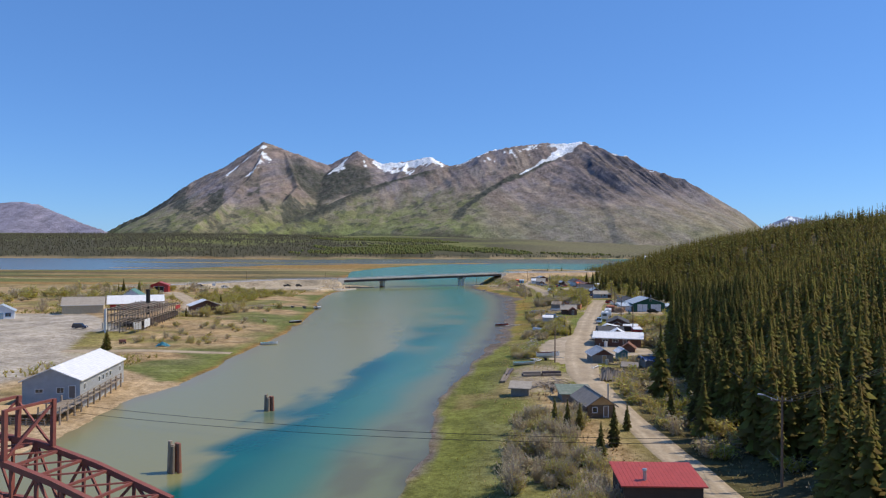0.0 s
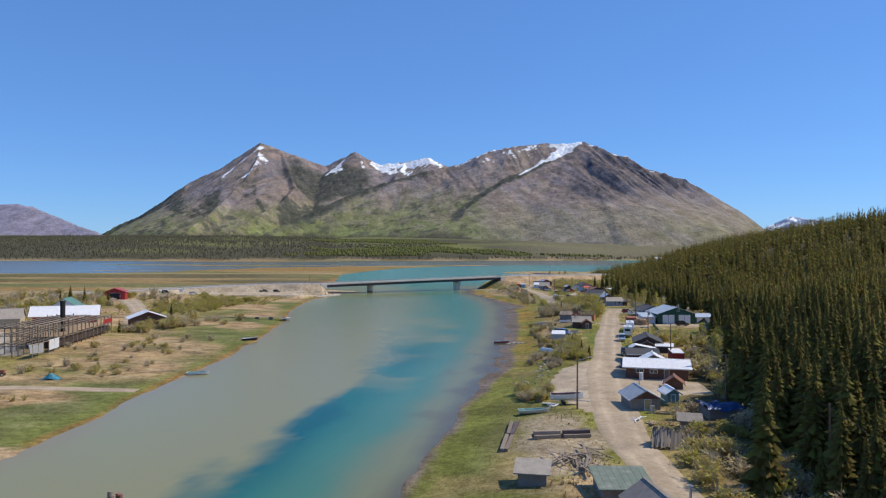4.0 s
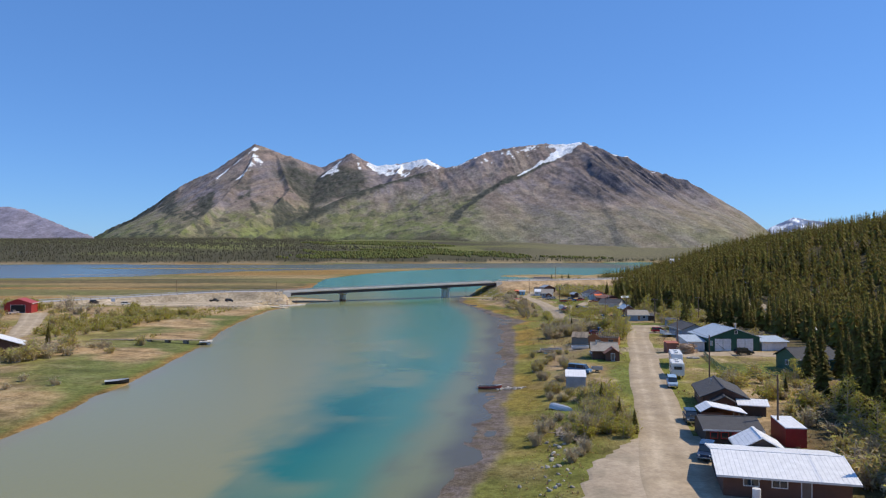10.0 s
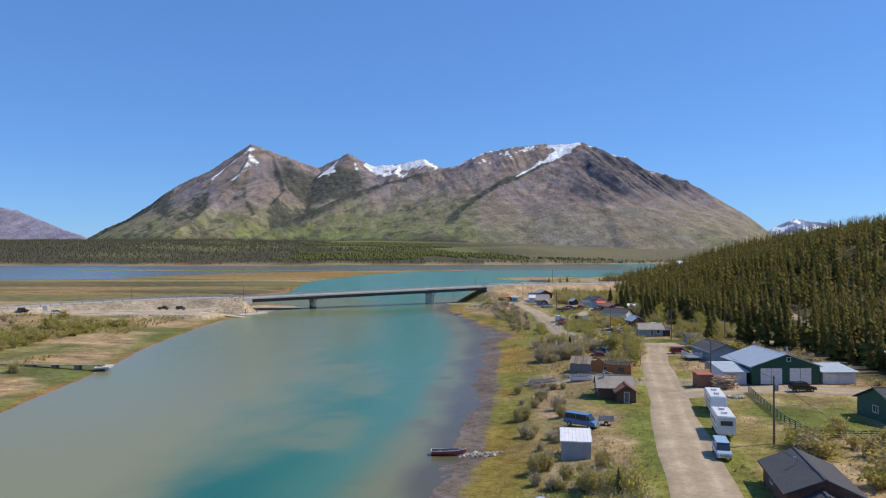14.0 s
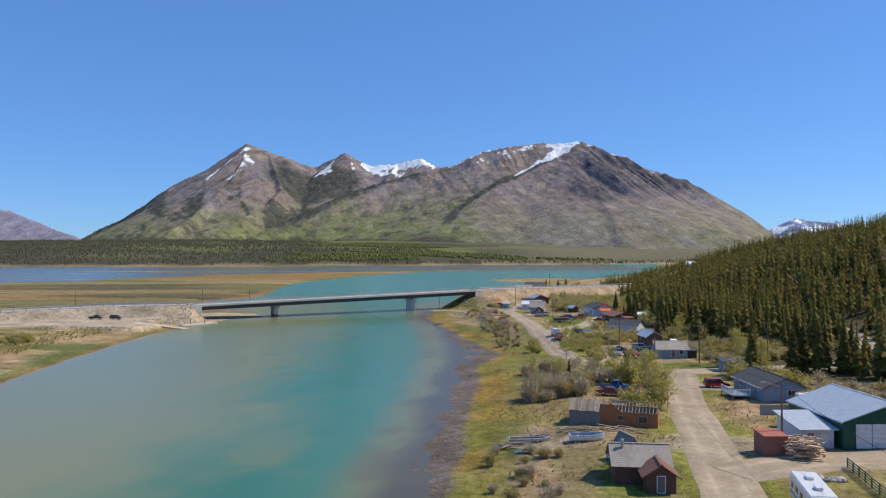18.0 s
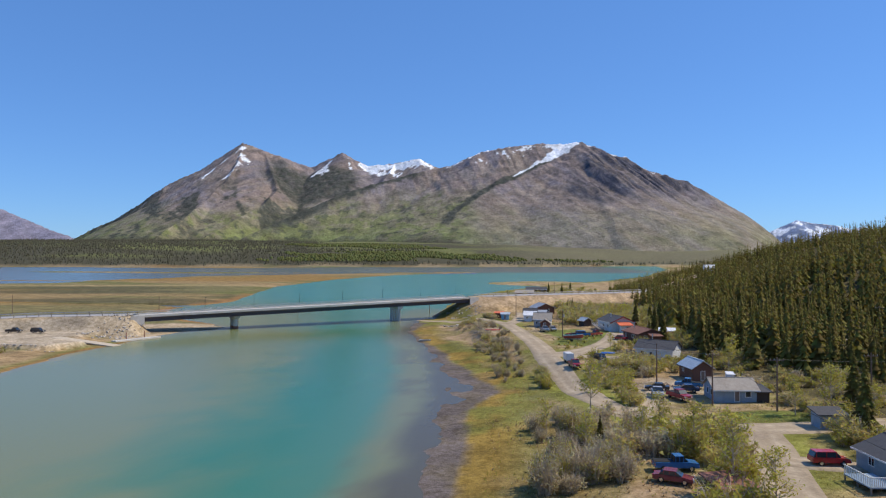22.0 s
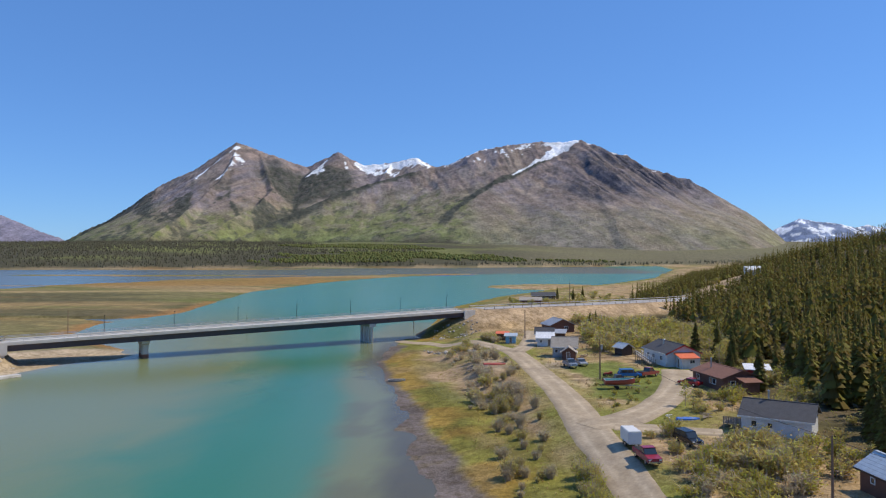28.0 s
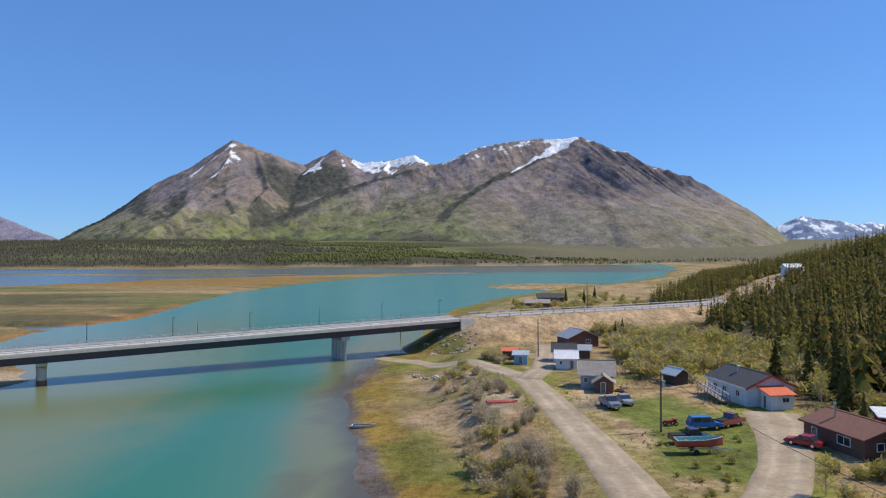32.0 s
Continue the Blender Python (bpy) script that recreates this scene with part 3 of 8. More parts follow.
def water_color(x, y, z):
    wig = 0.6 * BANK_WIGGLE(y)
    deep = SHALLOWS(y) + wig - x  # distance out into the channel
    dl = x - BANK_L(y)
    soft = 2.2 + 15 * smooth(180, 300, y)
    # tongues of silt drawn out downstream, with finer curls on them
    wx_, wy_ = x + 9 * (fbm(x, y, 26, 3, 40) - 0.5), y + 22 * (fbm(x, y, 26, 3, 37) - 0.5)
    swirl = 17 * (fbm(wx_ * 0.8, wy_ * 0.55, 22, 5, 41) - 0.5) + 9 * (fbm(wx_, wy_ * 0.7, 6, 4, 46) - 0.5) + 12 * (fbm(x, y * 0.35, 60, 3, 42) - 0.5)
    silt = smooth(-soft, soft, SILT_RIM(y) - x + swirl * (1 + 0.6 * smooth(200, 330, y)))
    wisp = smooth(0.52, 0.68, fbm(wx_ * 0.6, wy_ * 0.9, 17, 5, 32)) * smooth(165, 200, y) * (1 - smooth(330, 400, y)) * smooth(2, 9, deep)
    silt = np.maximum(silt, 0.55 * wisp * smooth(-0.2, 0.35, silt + 0.35 * smooth(20, 8, np.abs(SILT_RIM(y) - x))))
    silt = silt * (1 - 0.12 * smooth(260, 420, y)) * (1 - smooth(560, 900, y))
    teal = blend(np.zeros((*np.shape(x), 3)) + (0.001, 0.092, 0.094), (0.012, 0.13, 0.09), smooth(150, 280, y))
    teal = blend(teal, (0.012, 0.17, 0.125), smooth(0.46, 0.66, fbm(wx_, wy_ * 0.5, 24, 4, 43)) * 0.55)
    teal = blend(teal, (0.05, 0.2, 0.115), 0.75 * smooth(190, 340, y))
    teal = blend(teal, (0.075, 0.2, 0.13), (1 - smooth(3, 14, deep)) * 0.75)  # paler over the rising bed
    c = blend(teal, blend(np.zeros_like(teal) + (0.245, 0.235, 0.105), (0.2, 0.215, 0.092), smooth(200, 380, y)), silt)
    bed = deep + 3.4 * (fbm(x, y, 12, 4, 44) - 0.5)
    c = blend(c, (0.2, 0.19, 0.085), (1 - smooth(-3.5, 4.5, bed)) * 0.85 * (y < 620))
    mud = MUD_EDGE(y) + wig - x + 5 * (fbm(x, y, 9, 4, 45) - 0.5)
    c = blend(c, (0.085, 0.068, 0.05), (1 - smooth(-2.2, 2.6, mud)) * 0.8 * (y < 560))
    c = blend(c, (0.12, 0.105, 0.06), smooth(0.52, 0.66, fbm(x, y * 0.6, 6, 4, 48)) * (1 - smooth(-2, 3, deep)) * 0.5 * (y < 560))
    c = blend(c, (0.26, 0.2, 0.11), (1 - smooth(0, 5, dl + 4 * (fbm(x, y, 8, 3, 36) - 0.5))) * 0.6 * (y < 560))
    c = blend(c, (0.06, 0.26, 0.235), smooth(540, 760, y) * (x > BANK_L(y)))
    # back lake: the sky's blue reflection is put into the water colour
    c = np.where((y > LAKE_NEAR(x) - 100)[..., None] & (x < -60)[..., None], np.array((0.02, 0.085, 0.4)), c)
    c = np.where((x < BANK_L(y) - 6)[..., None] & (y > 480)[..., None], np.array((0.12, 0.14, 0.12)), c)
    return c


def water_material():
    m = bpy.data.materials.new("river_water")
    m.use_nodes = True
    nt = m.node_tree
    b = nt.nodes["Principled BSDF"]
    at = node(nt, "ShaderNodeAttribute")
    at.attribute_name = "earth"
    nt.links.new(at.outputs["Color"], b.inputs["Base Color"])
    b.inputs["Roughness"].default_value = 0.22
    b.inputs["IOR"].default_value = 1.33
    b.inputs["Specular IOR Level"].default_value = 0.27
    ge = node(nt, "ShaderNodeNewGeometry")
    n1 = node(nt, "ShaderNodeTexNoise", Scale=0.9, Detail=5.0)
    nt.links.new(ge.outputs["Position"], n1.inputs["Vector"])
    bp = node(nt, "ShaderNodeBump", Strength=0.25, Distance=0.08)
    nt.links.new(n1.outputs["Fac"], bp.inputs["Height"])
    nt.links.new(bp.outputs[0], b.inputs["Normal"])
    return m


wx = np.concatenate([-growing(180, 4900, 8, 1.1)[::-1], spaced((-175, 20, 1.5), (20, 60, 4)), growing(62, 2500, 8, 1.15)])
wy = np.concatenate([spaced((-500, 40, 20), (40, 330, 1.5), (330, 640, 2.5)), growing(642, 3200, 4, 1.04)])
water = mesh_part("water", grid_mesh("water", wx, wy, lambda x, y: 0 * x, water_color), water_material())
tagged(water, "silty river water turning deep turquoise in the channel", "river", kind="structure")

# ---------------------------------------------------------------- roads
M_ROAD = land_material("gravel_road", 2.0, 0.32, 0.5, 0.95, 0.06, 0.2, (0.86, 0.85, 0.84))
M_ASPHALT = paint("old_asphalt", (0.4, 0.38, 0.36), 0.9, vary=0.15, scale=0.3, fine=4.0)


def resample(pts, step):
    p = np.array(pts, float)
    s = np.concatenate([[0], np.cumsum(np.hypot(*np.diff(p[:, :2], axis=0).T))])
    u = np.linspace(0, s[-1], max(2, int(s[-1] / step)))
    q = np.stack([np.interp(u, s, p[:, k]) for k in range(p.shape[1])], 1)
    for _ in range(int(6 / step)):
        q[1:-1] = (q[:-2] + 2 * q[1:-1] + q[2:]) / 4
    return q


def ribbon(name, pts, mat, label, lift=0.07, across=15, ragged=0.35, seed=0, level=False, step=1.0):
    q = resample(pts, step)
    d = np.gradient(q[:, :2], axis=0)
    d /= np.linalg.norm(d, axis=1, keepdims=True)
    nrm = np.stack([d[:, 1], -d[:, 0]], 1)
    L = np.arange(len(q)) * step
    wl_, wr_ = (q[:, 2] + ragged * 2 * (fbm(L, L * 0 + s, 11, 3, seed + s) - 0.5) for s in (1, 2))
    u = np.linspace(-1, 1, across)
    off = np.where(u[None] < 0, u[None] * wl_[:, None], u[None] * wr_[:, None])
    X, Y = q[:, 0:1] + nrm[:, 0:1] * off, q[:, 1:2] + nrm[:, 1:2] * off
    Z = np.repeat(q[:, 3:4], across, 1) if level else height(X, Y)
    Z = Z + lift
    Z[:, 0] -= 0.12
    Z[:, -1] -= 0.12
    me = bpy.data.meshes.new(name)
    n = across
    me.from_pydata(np.stack([X, Y, Z], -1).reshape(-1, 3).tolist(), [], [(r * n + c, r * n + c + n, r * n + c + n + 1, r * n + c + 1) for r in range(len(q) - 1) for c in range(n - 1)])
    me.polygons.foreach_set("use_smooth", np.ones(len(me.polygons), bool))
    U = np.abs(np.repeat(u[None], len(q), 0)) + 0.12 * (fbm(X, Y, 9, 3, seed + 5) - 0.5)
    C = np.zeros((*X.shape, 3)) + (0.365, 0.29, 0.2)
    C = blend(C, (0.45, 0.365, 0.26), 1 - smooth(0.05, 0.2, np.abs(U - 0.42)))  # wheel tracks
    C = blend(C, (0.3, 0.24, 0.16), smooth(0.78, 1.0, U))
    C = blend(C, (0.37, 0.295, 0.21), smooth(0.5, 0.66, fbm(X, Y, 3.5, 4, 30)) * 0.7)
    at = me.attributes.new("earth", "FLOAT_COLOR", "POINT")
    at.data.foreach_set("color", np.concatenate([C.reshape(-1, 3), np.ones((X.size, 1))], 1).astype(np.float32).ravel())
    return tagged(mesh_part(name, me, mat), label, "road", kind="structure")


ribbon("road", MAIN, M_ROAD, "pale gravel village road along the river bank", seed=1)
ribbon("road", SHORE, M_ROAD, "pale gravel road running down to the bridge", 0.085, seed=2)
ribbon("road", EAST, M_ROAD, "gravel side road into the spruce wood", 0.1, seed=3)
ribbon("road", LOOP, M_ROAD, "gravel drive up to the house yards", 0.115, seed=4)
ribbon("road", GARAGE_DRIVE, M_ROAD, "gravel apron before the green garage", 0.1, seed=5)
ribbon("road", KIOSK_DRIVE, M_ROAD, "dirt track under the road embankment", 0.13, seed=6)
ribbon("road", WHITE_DRIVE, M_ROAD, "dirt drive to the long white house", 0.13, seed=7)
ribbon("road", BLUE_DRIVE, M_ROAD, "dirt drive beside the blue house", 0.12, seed=8)
ribbon("road", CABIN_DRIVE, M_ROAD, "dirt yard track by the grey cottage", 0.13, seed=9)
ribbon("road", WEST, M_ROAD, "gravel track past the old depot", 0.09, seed=10)
ribbon("road", WEST_PATH, M_ROAD, "pale gravel path from the lot to the river", 0.1, seed=12)
ribbon("road", CAUSE_L.p.tolist(), M_ASPHALT, "highway on the causeway to the bridge", 0.05, ragged=0, level=True)
ribbon("road", CAUSE_R.p.tolist(), M_ASPHALT, "highway on the causeway past the village", 0.05, ragged=0, level=True)


def flat_patch(name, poly, mat, label, lift, step=1.0):
    p = np.array(poly)
    xs, ys = np.arange(p[:, 0].min(), p[:, 0].max() + step, step), np.arange(p[:, 1].min(), p[:, 1].max() + step, step)
    X, Y = np.meshgrid(xs, ys)
    keep = inside(poly, X, Y)
    Z = height(X, Y) + lift
    n = len(xs)
    faces = [(r * n + c, r * n + c + 1, (r + 1) * n + c + 1, (r + 1) * n + c) for r in range(len(ys) - 1) for c in range(n - 1) if keep[r, c] or keep[r + 1, c + 1] or keep[r, c + 1] or keep[r + 1, c]]
    edge = ~keep
    X, Y = X + 0.5 * (fbm(X, Y, 3, 2, 3) - 0.5), Y + 0.5 * (fbm(X, Y, 3, 2, 4) - 0.5)
    Z = np.where(edge, Z - 0.15, Z)
    bm = bmesh.new()
    vs = {}
    P = np.stack([X, Y, Z], -1).reshape(-1, 3)
    for f in faces:
        bm.faces.new([vs.setdefault(k, bm.verts.new(P[k])) if k not in vs else vs[k] for k in f])
    ob = part(name, bm, mat)
    px, py = np.array([v.co[:2] for v in ob.data.vertices]).T
    C = blend(blend(np.zeros((len(px), 3)) + (0.385, 0.31, 0.225), (0.44, 0.36, 0.265), smooth(0.45, 0.65, fbm(px * 0.5, py, 7, 3, 35))), (0.3, 0.25, 0.18), smooth(0.58, 0.75, fbm(px, py, 4, 4, 36)))
    at = ob.data.attributes.new("earth", "FLOAT_COLOR", "POINT")
    at.data.foreach_set("color", np.concatenate([C, np.ones((len(px), 1))], 1).astype(np.float32).ravel())
    return tagged(ob, label, "pavement", kind="structure")


flat_patch("pavement", LOT, M_ROAD, "wide gravel turning place by the road", 0.055)

# ---------------------------------------------------------------- mountains
RIDGES = [  # (steepness, crest points)
    (0.62, [(-438, 4440, 563), (-363, 4440, 573), (-196, 4450, 652), (-29, 4470, 687), (173, 4510, 710), (305, 4490, 698), (400, 4445, 706), (494, 4420, 654), (588, 4400, 617), (710, 4370, 546), (829, 4340, 500), (915, 4310, 463), (959, 4300, 456)]),
    (1.0, [(959, 4300, 456), (1030, 4280, 404), (1195, 4230, 256), (1372, 4180, 154), (1459, 4150, 99), (1560, 4100, 40)]),
    (0.6, [(400, 4445, 706), (301, 4440, 670), (198, 4340, 565), (67, 4220, 472), (-56, 4100, 390), (-202, 3960, 298), (-307, 3800, 193), (-345, 3600, 120), (-370, 3400, 70)]),
    (0.75, [(588, 4400, 610), (650, 4180, 430), (720, 3960, 290), (790, 3700, 165), (850, 3400, 60)]),
    (0.85, [(829, 4340, 495), (900, 4120, 340), (950, 3880, 200), (980, 3600, 80)]),
    (0.58, [(-438, 4440, 563), (-621, 4350, 511), (-825, 4200, 432), (-1006, 4020, 339), (-1115, 3860, 259), (-1195, 3740, 203), (-1260, 3560, 140)]),
    (1.05, [(-2760, 4220, 110), (-2589, 4250, 172), (-2405, 4300, 246), (-2254, 4350, 354), (-2110, 4420, 474)]),
    (0.8, [(-2110, 4420, 474), (-1947, 4460, 557), (-1779, 4490, 664), (-1664, 4512, 740), (-1550, 4560, 696), (-1447, 4580, 662), (-1353, 4630, 624), (-1272, 4680, 604)]),
    (0.85, [(-1664, 4512, 738), (-1620, 4330, 600), (-1620, 4150, 470), (-1640, 3950, 350), (-1650, 3700, 230), (-1660, 3400, 120)]),
    (0.78, [(-1545, 4556, 690), (-1430, 4360, 540), (-1340, 4200, 420), (-1330, 4000, 330), (-1390, 3700, 215), (-1440, 3400, 110)]),
    (0.7, [(-1330, 4700, 600), (-1289, 4740, 612), (-1199, 4740, 655), (-1098, 4740, 709), (-1013, 4740, 663), (-920, 4740, 622), (-828, 4740, 624), (-699, 4740, 637), (-589, 4740, 661), (-469, 4740, 602), (-432, 4640, 575)]),
    (0.72, [(-1098, 4740, 705), (-1067, 4560, 560), (-1020, 4400, 450)]),
    (0.75, [(-750, 4740, 634), (-770, 4620, 560), (-800, 4480, 470)]),
]
RIDGES_WEST = [(0.4, [(-4700, 4100, 250), (-4057, 4216, 287), (-3549, 4270, 318), (-3331, 4294, 336), (-3205, 4307, 339), (-3086, 4279, 321), (-2889, 4217, 256), (-2638, 4121, 181), (-2504, 4053, 150), (-2300, 3950, 60)])]
RIDGES_EAST = [(0.55, [(1420, 4800, 20), (1520, 4878, 120), (1641, 4940, 208), (1717, 4960, 238), (1795, 4970, 272), (1880, 4970, 254), (1947, 4970, 248), (2031, 4970, 238), (2130, 4986, 214), (2222, 5017, 232), (2309, 5005, 215), (2461, 4970, 190), (2705, 4943, 160)])]


def crests(x, y, ridges):
    """Height under the steepest-rising crest, with that crest's run and the distance from it."""
    h, run, dist = np.full(np.shape(x), -60.0), np.zeros(np.shape(x)), np.zeros(np.shape(x))
    for n, (k, pts) in enumerate(ridges):
        s = 1000.0 * n
        for a, b in zip(pts[:-1], pts[1:]):
            dx, dy = b[0] - a[0], b[1] - a[1]
            ln = math.hypot(dx, dy)
            t = np.clip(((x - a[0]) * dx + (y - a[1]) * dy) / ln ** 2, 0, 1)
            d = np.hypot(x - a[0] - t * dx, y - a[1] - t * dy)
            back = np.where(y > a[1] + t * dy + 10, 1.9, 1.0)  # the hidden sides fall off faster
            z = a[2] + t * (b[2] - a[2]) - 1000 * (1 - np.exp(-d * k * back / 1000)) * 1.12 - 0.03 * d
            hit = z > h
            h, run, dist = np.where(hit, z, h), np.where(hit, s + t * ln, run), np.where(hit, d, dist)
            s += ln
    return h, run, dist


def massif(ridges, rough=1.0):
    def zfun(x, y):
        wx_, wy_ = x + 26 * (fbm(x, y, 140, 4, 51) - 0.5), y + 26 * (fbm(x, y, 140, 4, 52) - 0.5)
        h, run, dist = crests(wx_, wy_, ridges)
        h = h - 110 * (1 - smooth(2750, 3500, y)) - 200 * (1 - smooth(2750, 2930, y))
        if rough == 1.0:  # the massif ends along two foot lines
            h = h - 0.0008 * np.maximum(0, -(0.876 * (x + 2380) + 0.482 * (y - 4250))) ** 2 - 0.0012 * np.maximum(0, 0.93 * (x - 1200) - 0.37 * (y - 4180)) ** 2
        cliff = smooth(250, 480, h)
        crag = smooth(380, 520, x + 0.25 * (4445 - y)) * (1 - smooth(900, 1080, x)) * smooth(250, 420, h) * (rough == 1.0)  # the gullied face under the eastern summit
        if rough == 1.0:
            run, along = flow(wx_, wy_, run, dist)
        else:
            along = dist
        h = h + rough * smooth(4, 70, dist) * ((4 + 9 * cliff) * (fbm(run, along * 0.12, 90, 2, 53, True) - 0.5) + (3 + 6 * cliff) * (fbm(run, along * 0.08, 30, 3, 56, True) - 0.55))
        h = h + crag * smooth(6, 60, dist) * 95 * (fbm(run, along * 0.06, 95, 4, 59, True) - 0.62)
        return h + rough * (9 * (fbm(x, y, 55, 4, 54, True) - 0.55) * (0.4 + cliff) + 5 * (fbm(x, y, 22, 3, 55) - 0.5))
    return zfun


def flow(x, y, run, dist):
    """Coordinates across and along the fall of the slopes."""
    sb, sa = beside(x, y, SPUR_B)[0], beside(x, y, SPUR_A)[0]
    r = np.where(sb < 0, 0.86 * x + 0.5 * y, np.where(sa > 0, 0.8 * x - 0.6 * y, 0.95 * x + 0.3 * y))
    d = np.where(sb < 0, 0.5 * x - 0.86 * y, np.where(sa > 0, -0.6 * x - 0.8 * y, 0.3 * x - 0.95 * y))
    return r, d


def beside(x, y, pts):
    """Signed distance from a polyline (positive on its left-hand, western side) and the share of its length."""
    best, side, share = np.full(np.shape(x), 1e9), np.zeros(np.shape(x)), np.zeros(np.shape(x))
    for k, (a, b) in enumerate(zip(pts[:-1], pts[1:])):
        dx, dy = b[0] - a[0], b[1] - a[1]
        ln = math.hypot(dx, dy)
        t = np.clip(((x - a[0]) * dx + (y - a[1]) * dy) / ln ** 2, 0, 1)
        d = np.hypot(x - a[0] - t * dx, y - a[1] - t * dy)
        sg = np.sign((x - a[0]) * dy - (y - a[1]) * dx)
        hit = d < best
        best, side, share = np.where(hit, d, best), np.where(hit, sg * d, side), np.where(hit, (k + t) / (len(pts) - 1), share)
    return side, share


SPUR_A, SPUR_B = [p[:2] for p in RIDGES[5][1]], [p[:2] for p in RIDGES[2][1][1:8]]


def mountain_color(ridges, snow_spots, west=False):
    def cfun(x, y, z):
        wx_, wy_ = x + 30 * (fbm(x, y, 90, 4, 57) - 0.5), y + 30 * (fbm(x, y, 90, 4, 58) - 0.5)
        h, run, dist = crests(wx_, wy_, ridges)
        if not west:
            run, dist = flow(wx_, wy_, run, dist)
        streak, fine = fbm(run, dist * 0.07, 60, 4, 61), fbm(run, dist * 0.05, 17, 3, 65)
        n1, n2, n3 = fbm(x, y, 150, 5, 62), fbm(x, y, 30, 4, 63), fbm(x, y, 380, 3, 69)
        n4 = fbm(x, y, 14, 3, 67)
        c = np.zeros((*np.shape(x), 3)) + (0.27, 0.208, 0.182)
        c = blend(c, (0.22, 0.196, 0.212), smooth(0.4, 0.64, streak + 0.7 * (n3 - 0.5)) * 0.8)
        c = blend(c, (0.27, 0.205, 0.15), smooth(0.5, 0.66, n1 + 0.3 * (n4 - 0.5)) * 0.6)
        c = blend(c, (0.3, 0.25, 0.21), smooth(0.54, 0.7, fine + 0.3 * (n1 - 0.5)) * 0.7)
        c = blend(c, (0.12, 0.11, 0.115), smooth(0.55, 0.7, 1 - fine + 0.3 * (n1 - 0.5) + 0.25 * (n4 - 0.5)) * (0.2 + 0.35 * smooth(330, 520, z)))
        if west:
            # violet-blue laid over the rock puts the distance haze into its colour
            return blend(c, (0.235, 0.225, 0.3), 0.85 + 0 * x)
        sb, tb = beside(wx_, wy_, SPUR_B)
        sa, ta = beside(wx_, wy_, SPUR_A)
        east = smooth(-60, 160, -sb) * (y < 4400) * smooth(-300, -100, x)  # the long scree face
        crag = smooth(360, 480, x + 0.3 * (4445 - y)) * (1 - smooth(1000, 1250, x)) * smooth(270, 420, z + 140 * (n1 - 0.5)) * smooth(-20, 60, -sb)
        # dark crag rock, with the bluish shadow of its facets painted in
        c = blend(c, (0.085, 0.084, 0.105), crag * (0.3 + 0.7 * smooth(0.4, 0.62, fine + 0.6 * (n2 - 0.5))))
        low = 1 - smooth(210, 430, z + 260 * (n1 - 0.5) + 90 * (streak - 0.5) + 60 * east + 60 * smooth(-1250, -1700, x))
        c = blend(c, (0.225, 0.205, 0.12), low * (0.85 - 0.35 * east))
        c = blend(c, (0.185, 0.205, 0.075), low * (1 - 0.8 * east) * smooth(0.47, 0.6, n2 + 0.7 * (n1 - 0.5)) * 0.8)
        c = blend(c, (0.18, 0.215, 0.07), (1 - 0.7 * east) * (1 - smooth(90, 190, z + 120 * (n2 - 0.5))) * smooth(0.38, 0.58, n1) * 0.8)
        # dark timber: along the two spurs, in the saddle hollow and down the western slopes; SPUR_A's shaded side is
        # painted in with it
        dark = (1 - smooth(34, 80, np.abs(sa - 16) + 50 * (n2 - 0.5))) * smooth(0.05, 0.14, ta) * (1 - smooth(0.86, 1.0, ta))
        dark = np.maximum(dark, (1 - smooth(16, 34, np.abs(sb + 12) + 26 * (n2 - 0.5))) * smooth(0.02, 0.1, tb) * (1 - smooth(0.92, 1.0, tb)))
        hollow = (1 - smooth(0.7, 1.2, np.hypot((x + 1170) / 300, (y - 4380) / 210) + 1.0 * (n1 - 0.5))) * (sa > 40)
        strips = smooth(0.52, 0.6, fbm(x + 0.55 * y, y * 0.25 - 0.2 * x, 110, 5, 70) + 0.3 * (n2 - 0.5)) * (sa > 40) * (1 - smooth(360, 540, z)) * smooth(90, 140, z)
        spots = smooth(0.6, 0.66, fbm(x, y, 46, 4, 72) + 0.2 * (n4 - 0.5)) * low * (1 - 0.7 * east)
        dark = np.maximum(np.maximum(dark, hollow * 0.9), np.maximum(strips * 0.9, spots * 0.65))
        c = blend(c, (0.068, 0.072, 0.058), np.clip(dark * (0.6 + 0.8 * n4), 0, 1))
        c = blend(c, (0.08, 0.078, 0.05), (1 - smooth(85, 150, z + 60 * (n1 - 0.5) + 110 * east)) * smooth(0.32, 0.46, fbm(x * 0.35, y, 150, 3, 64)) * 0.9)
        snow = np.zeros(np.shape(x))
        for sx, sy, tx, ty, w0, w1, need in snow_spots:
            dx, dy = tx - sx, ty - sy
            t = np.clip(((x - sx) * dx + (y - sy) * dy) / (dx * dx + dy * dy), 0, 1)
            d = np.hypot(x - sx - t * dx, y - sy - t * dy) / (w0 + t * (w1 - w0))
            snow = np.maximum(snow, smooth(need, need + 0.07, (1.25 - d) * 0.5 + 0.9 * (n2 - 0.5) + 0.5 * (fine - 0.5)))
        return blend(c, (0.85, 0.86, 0.88), snow)
    return cfun


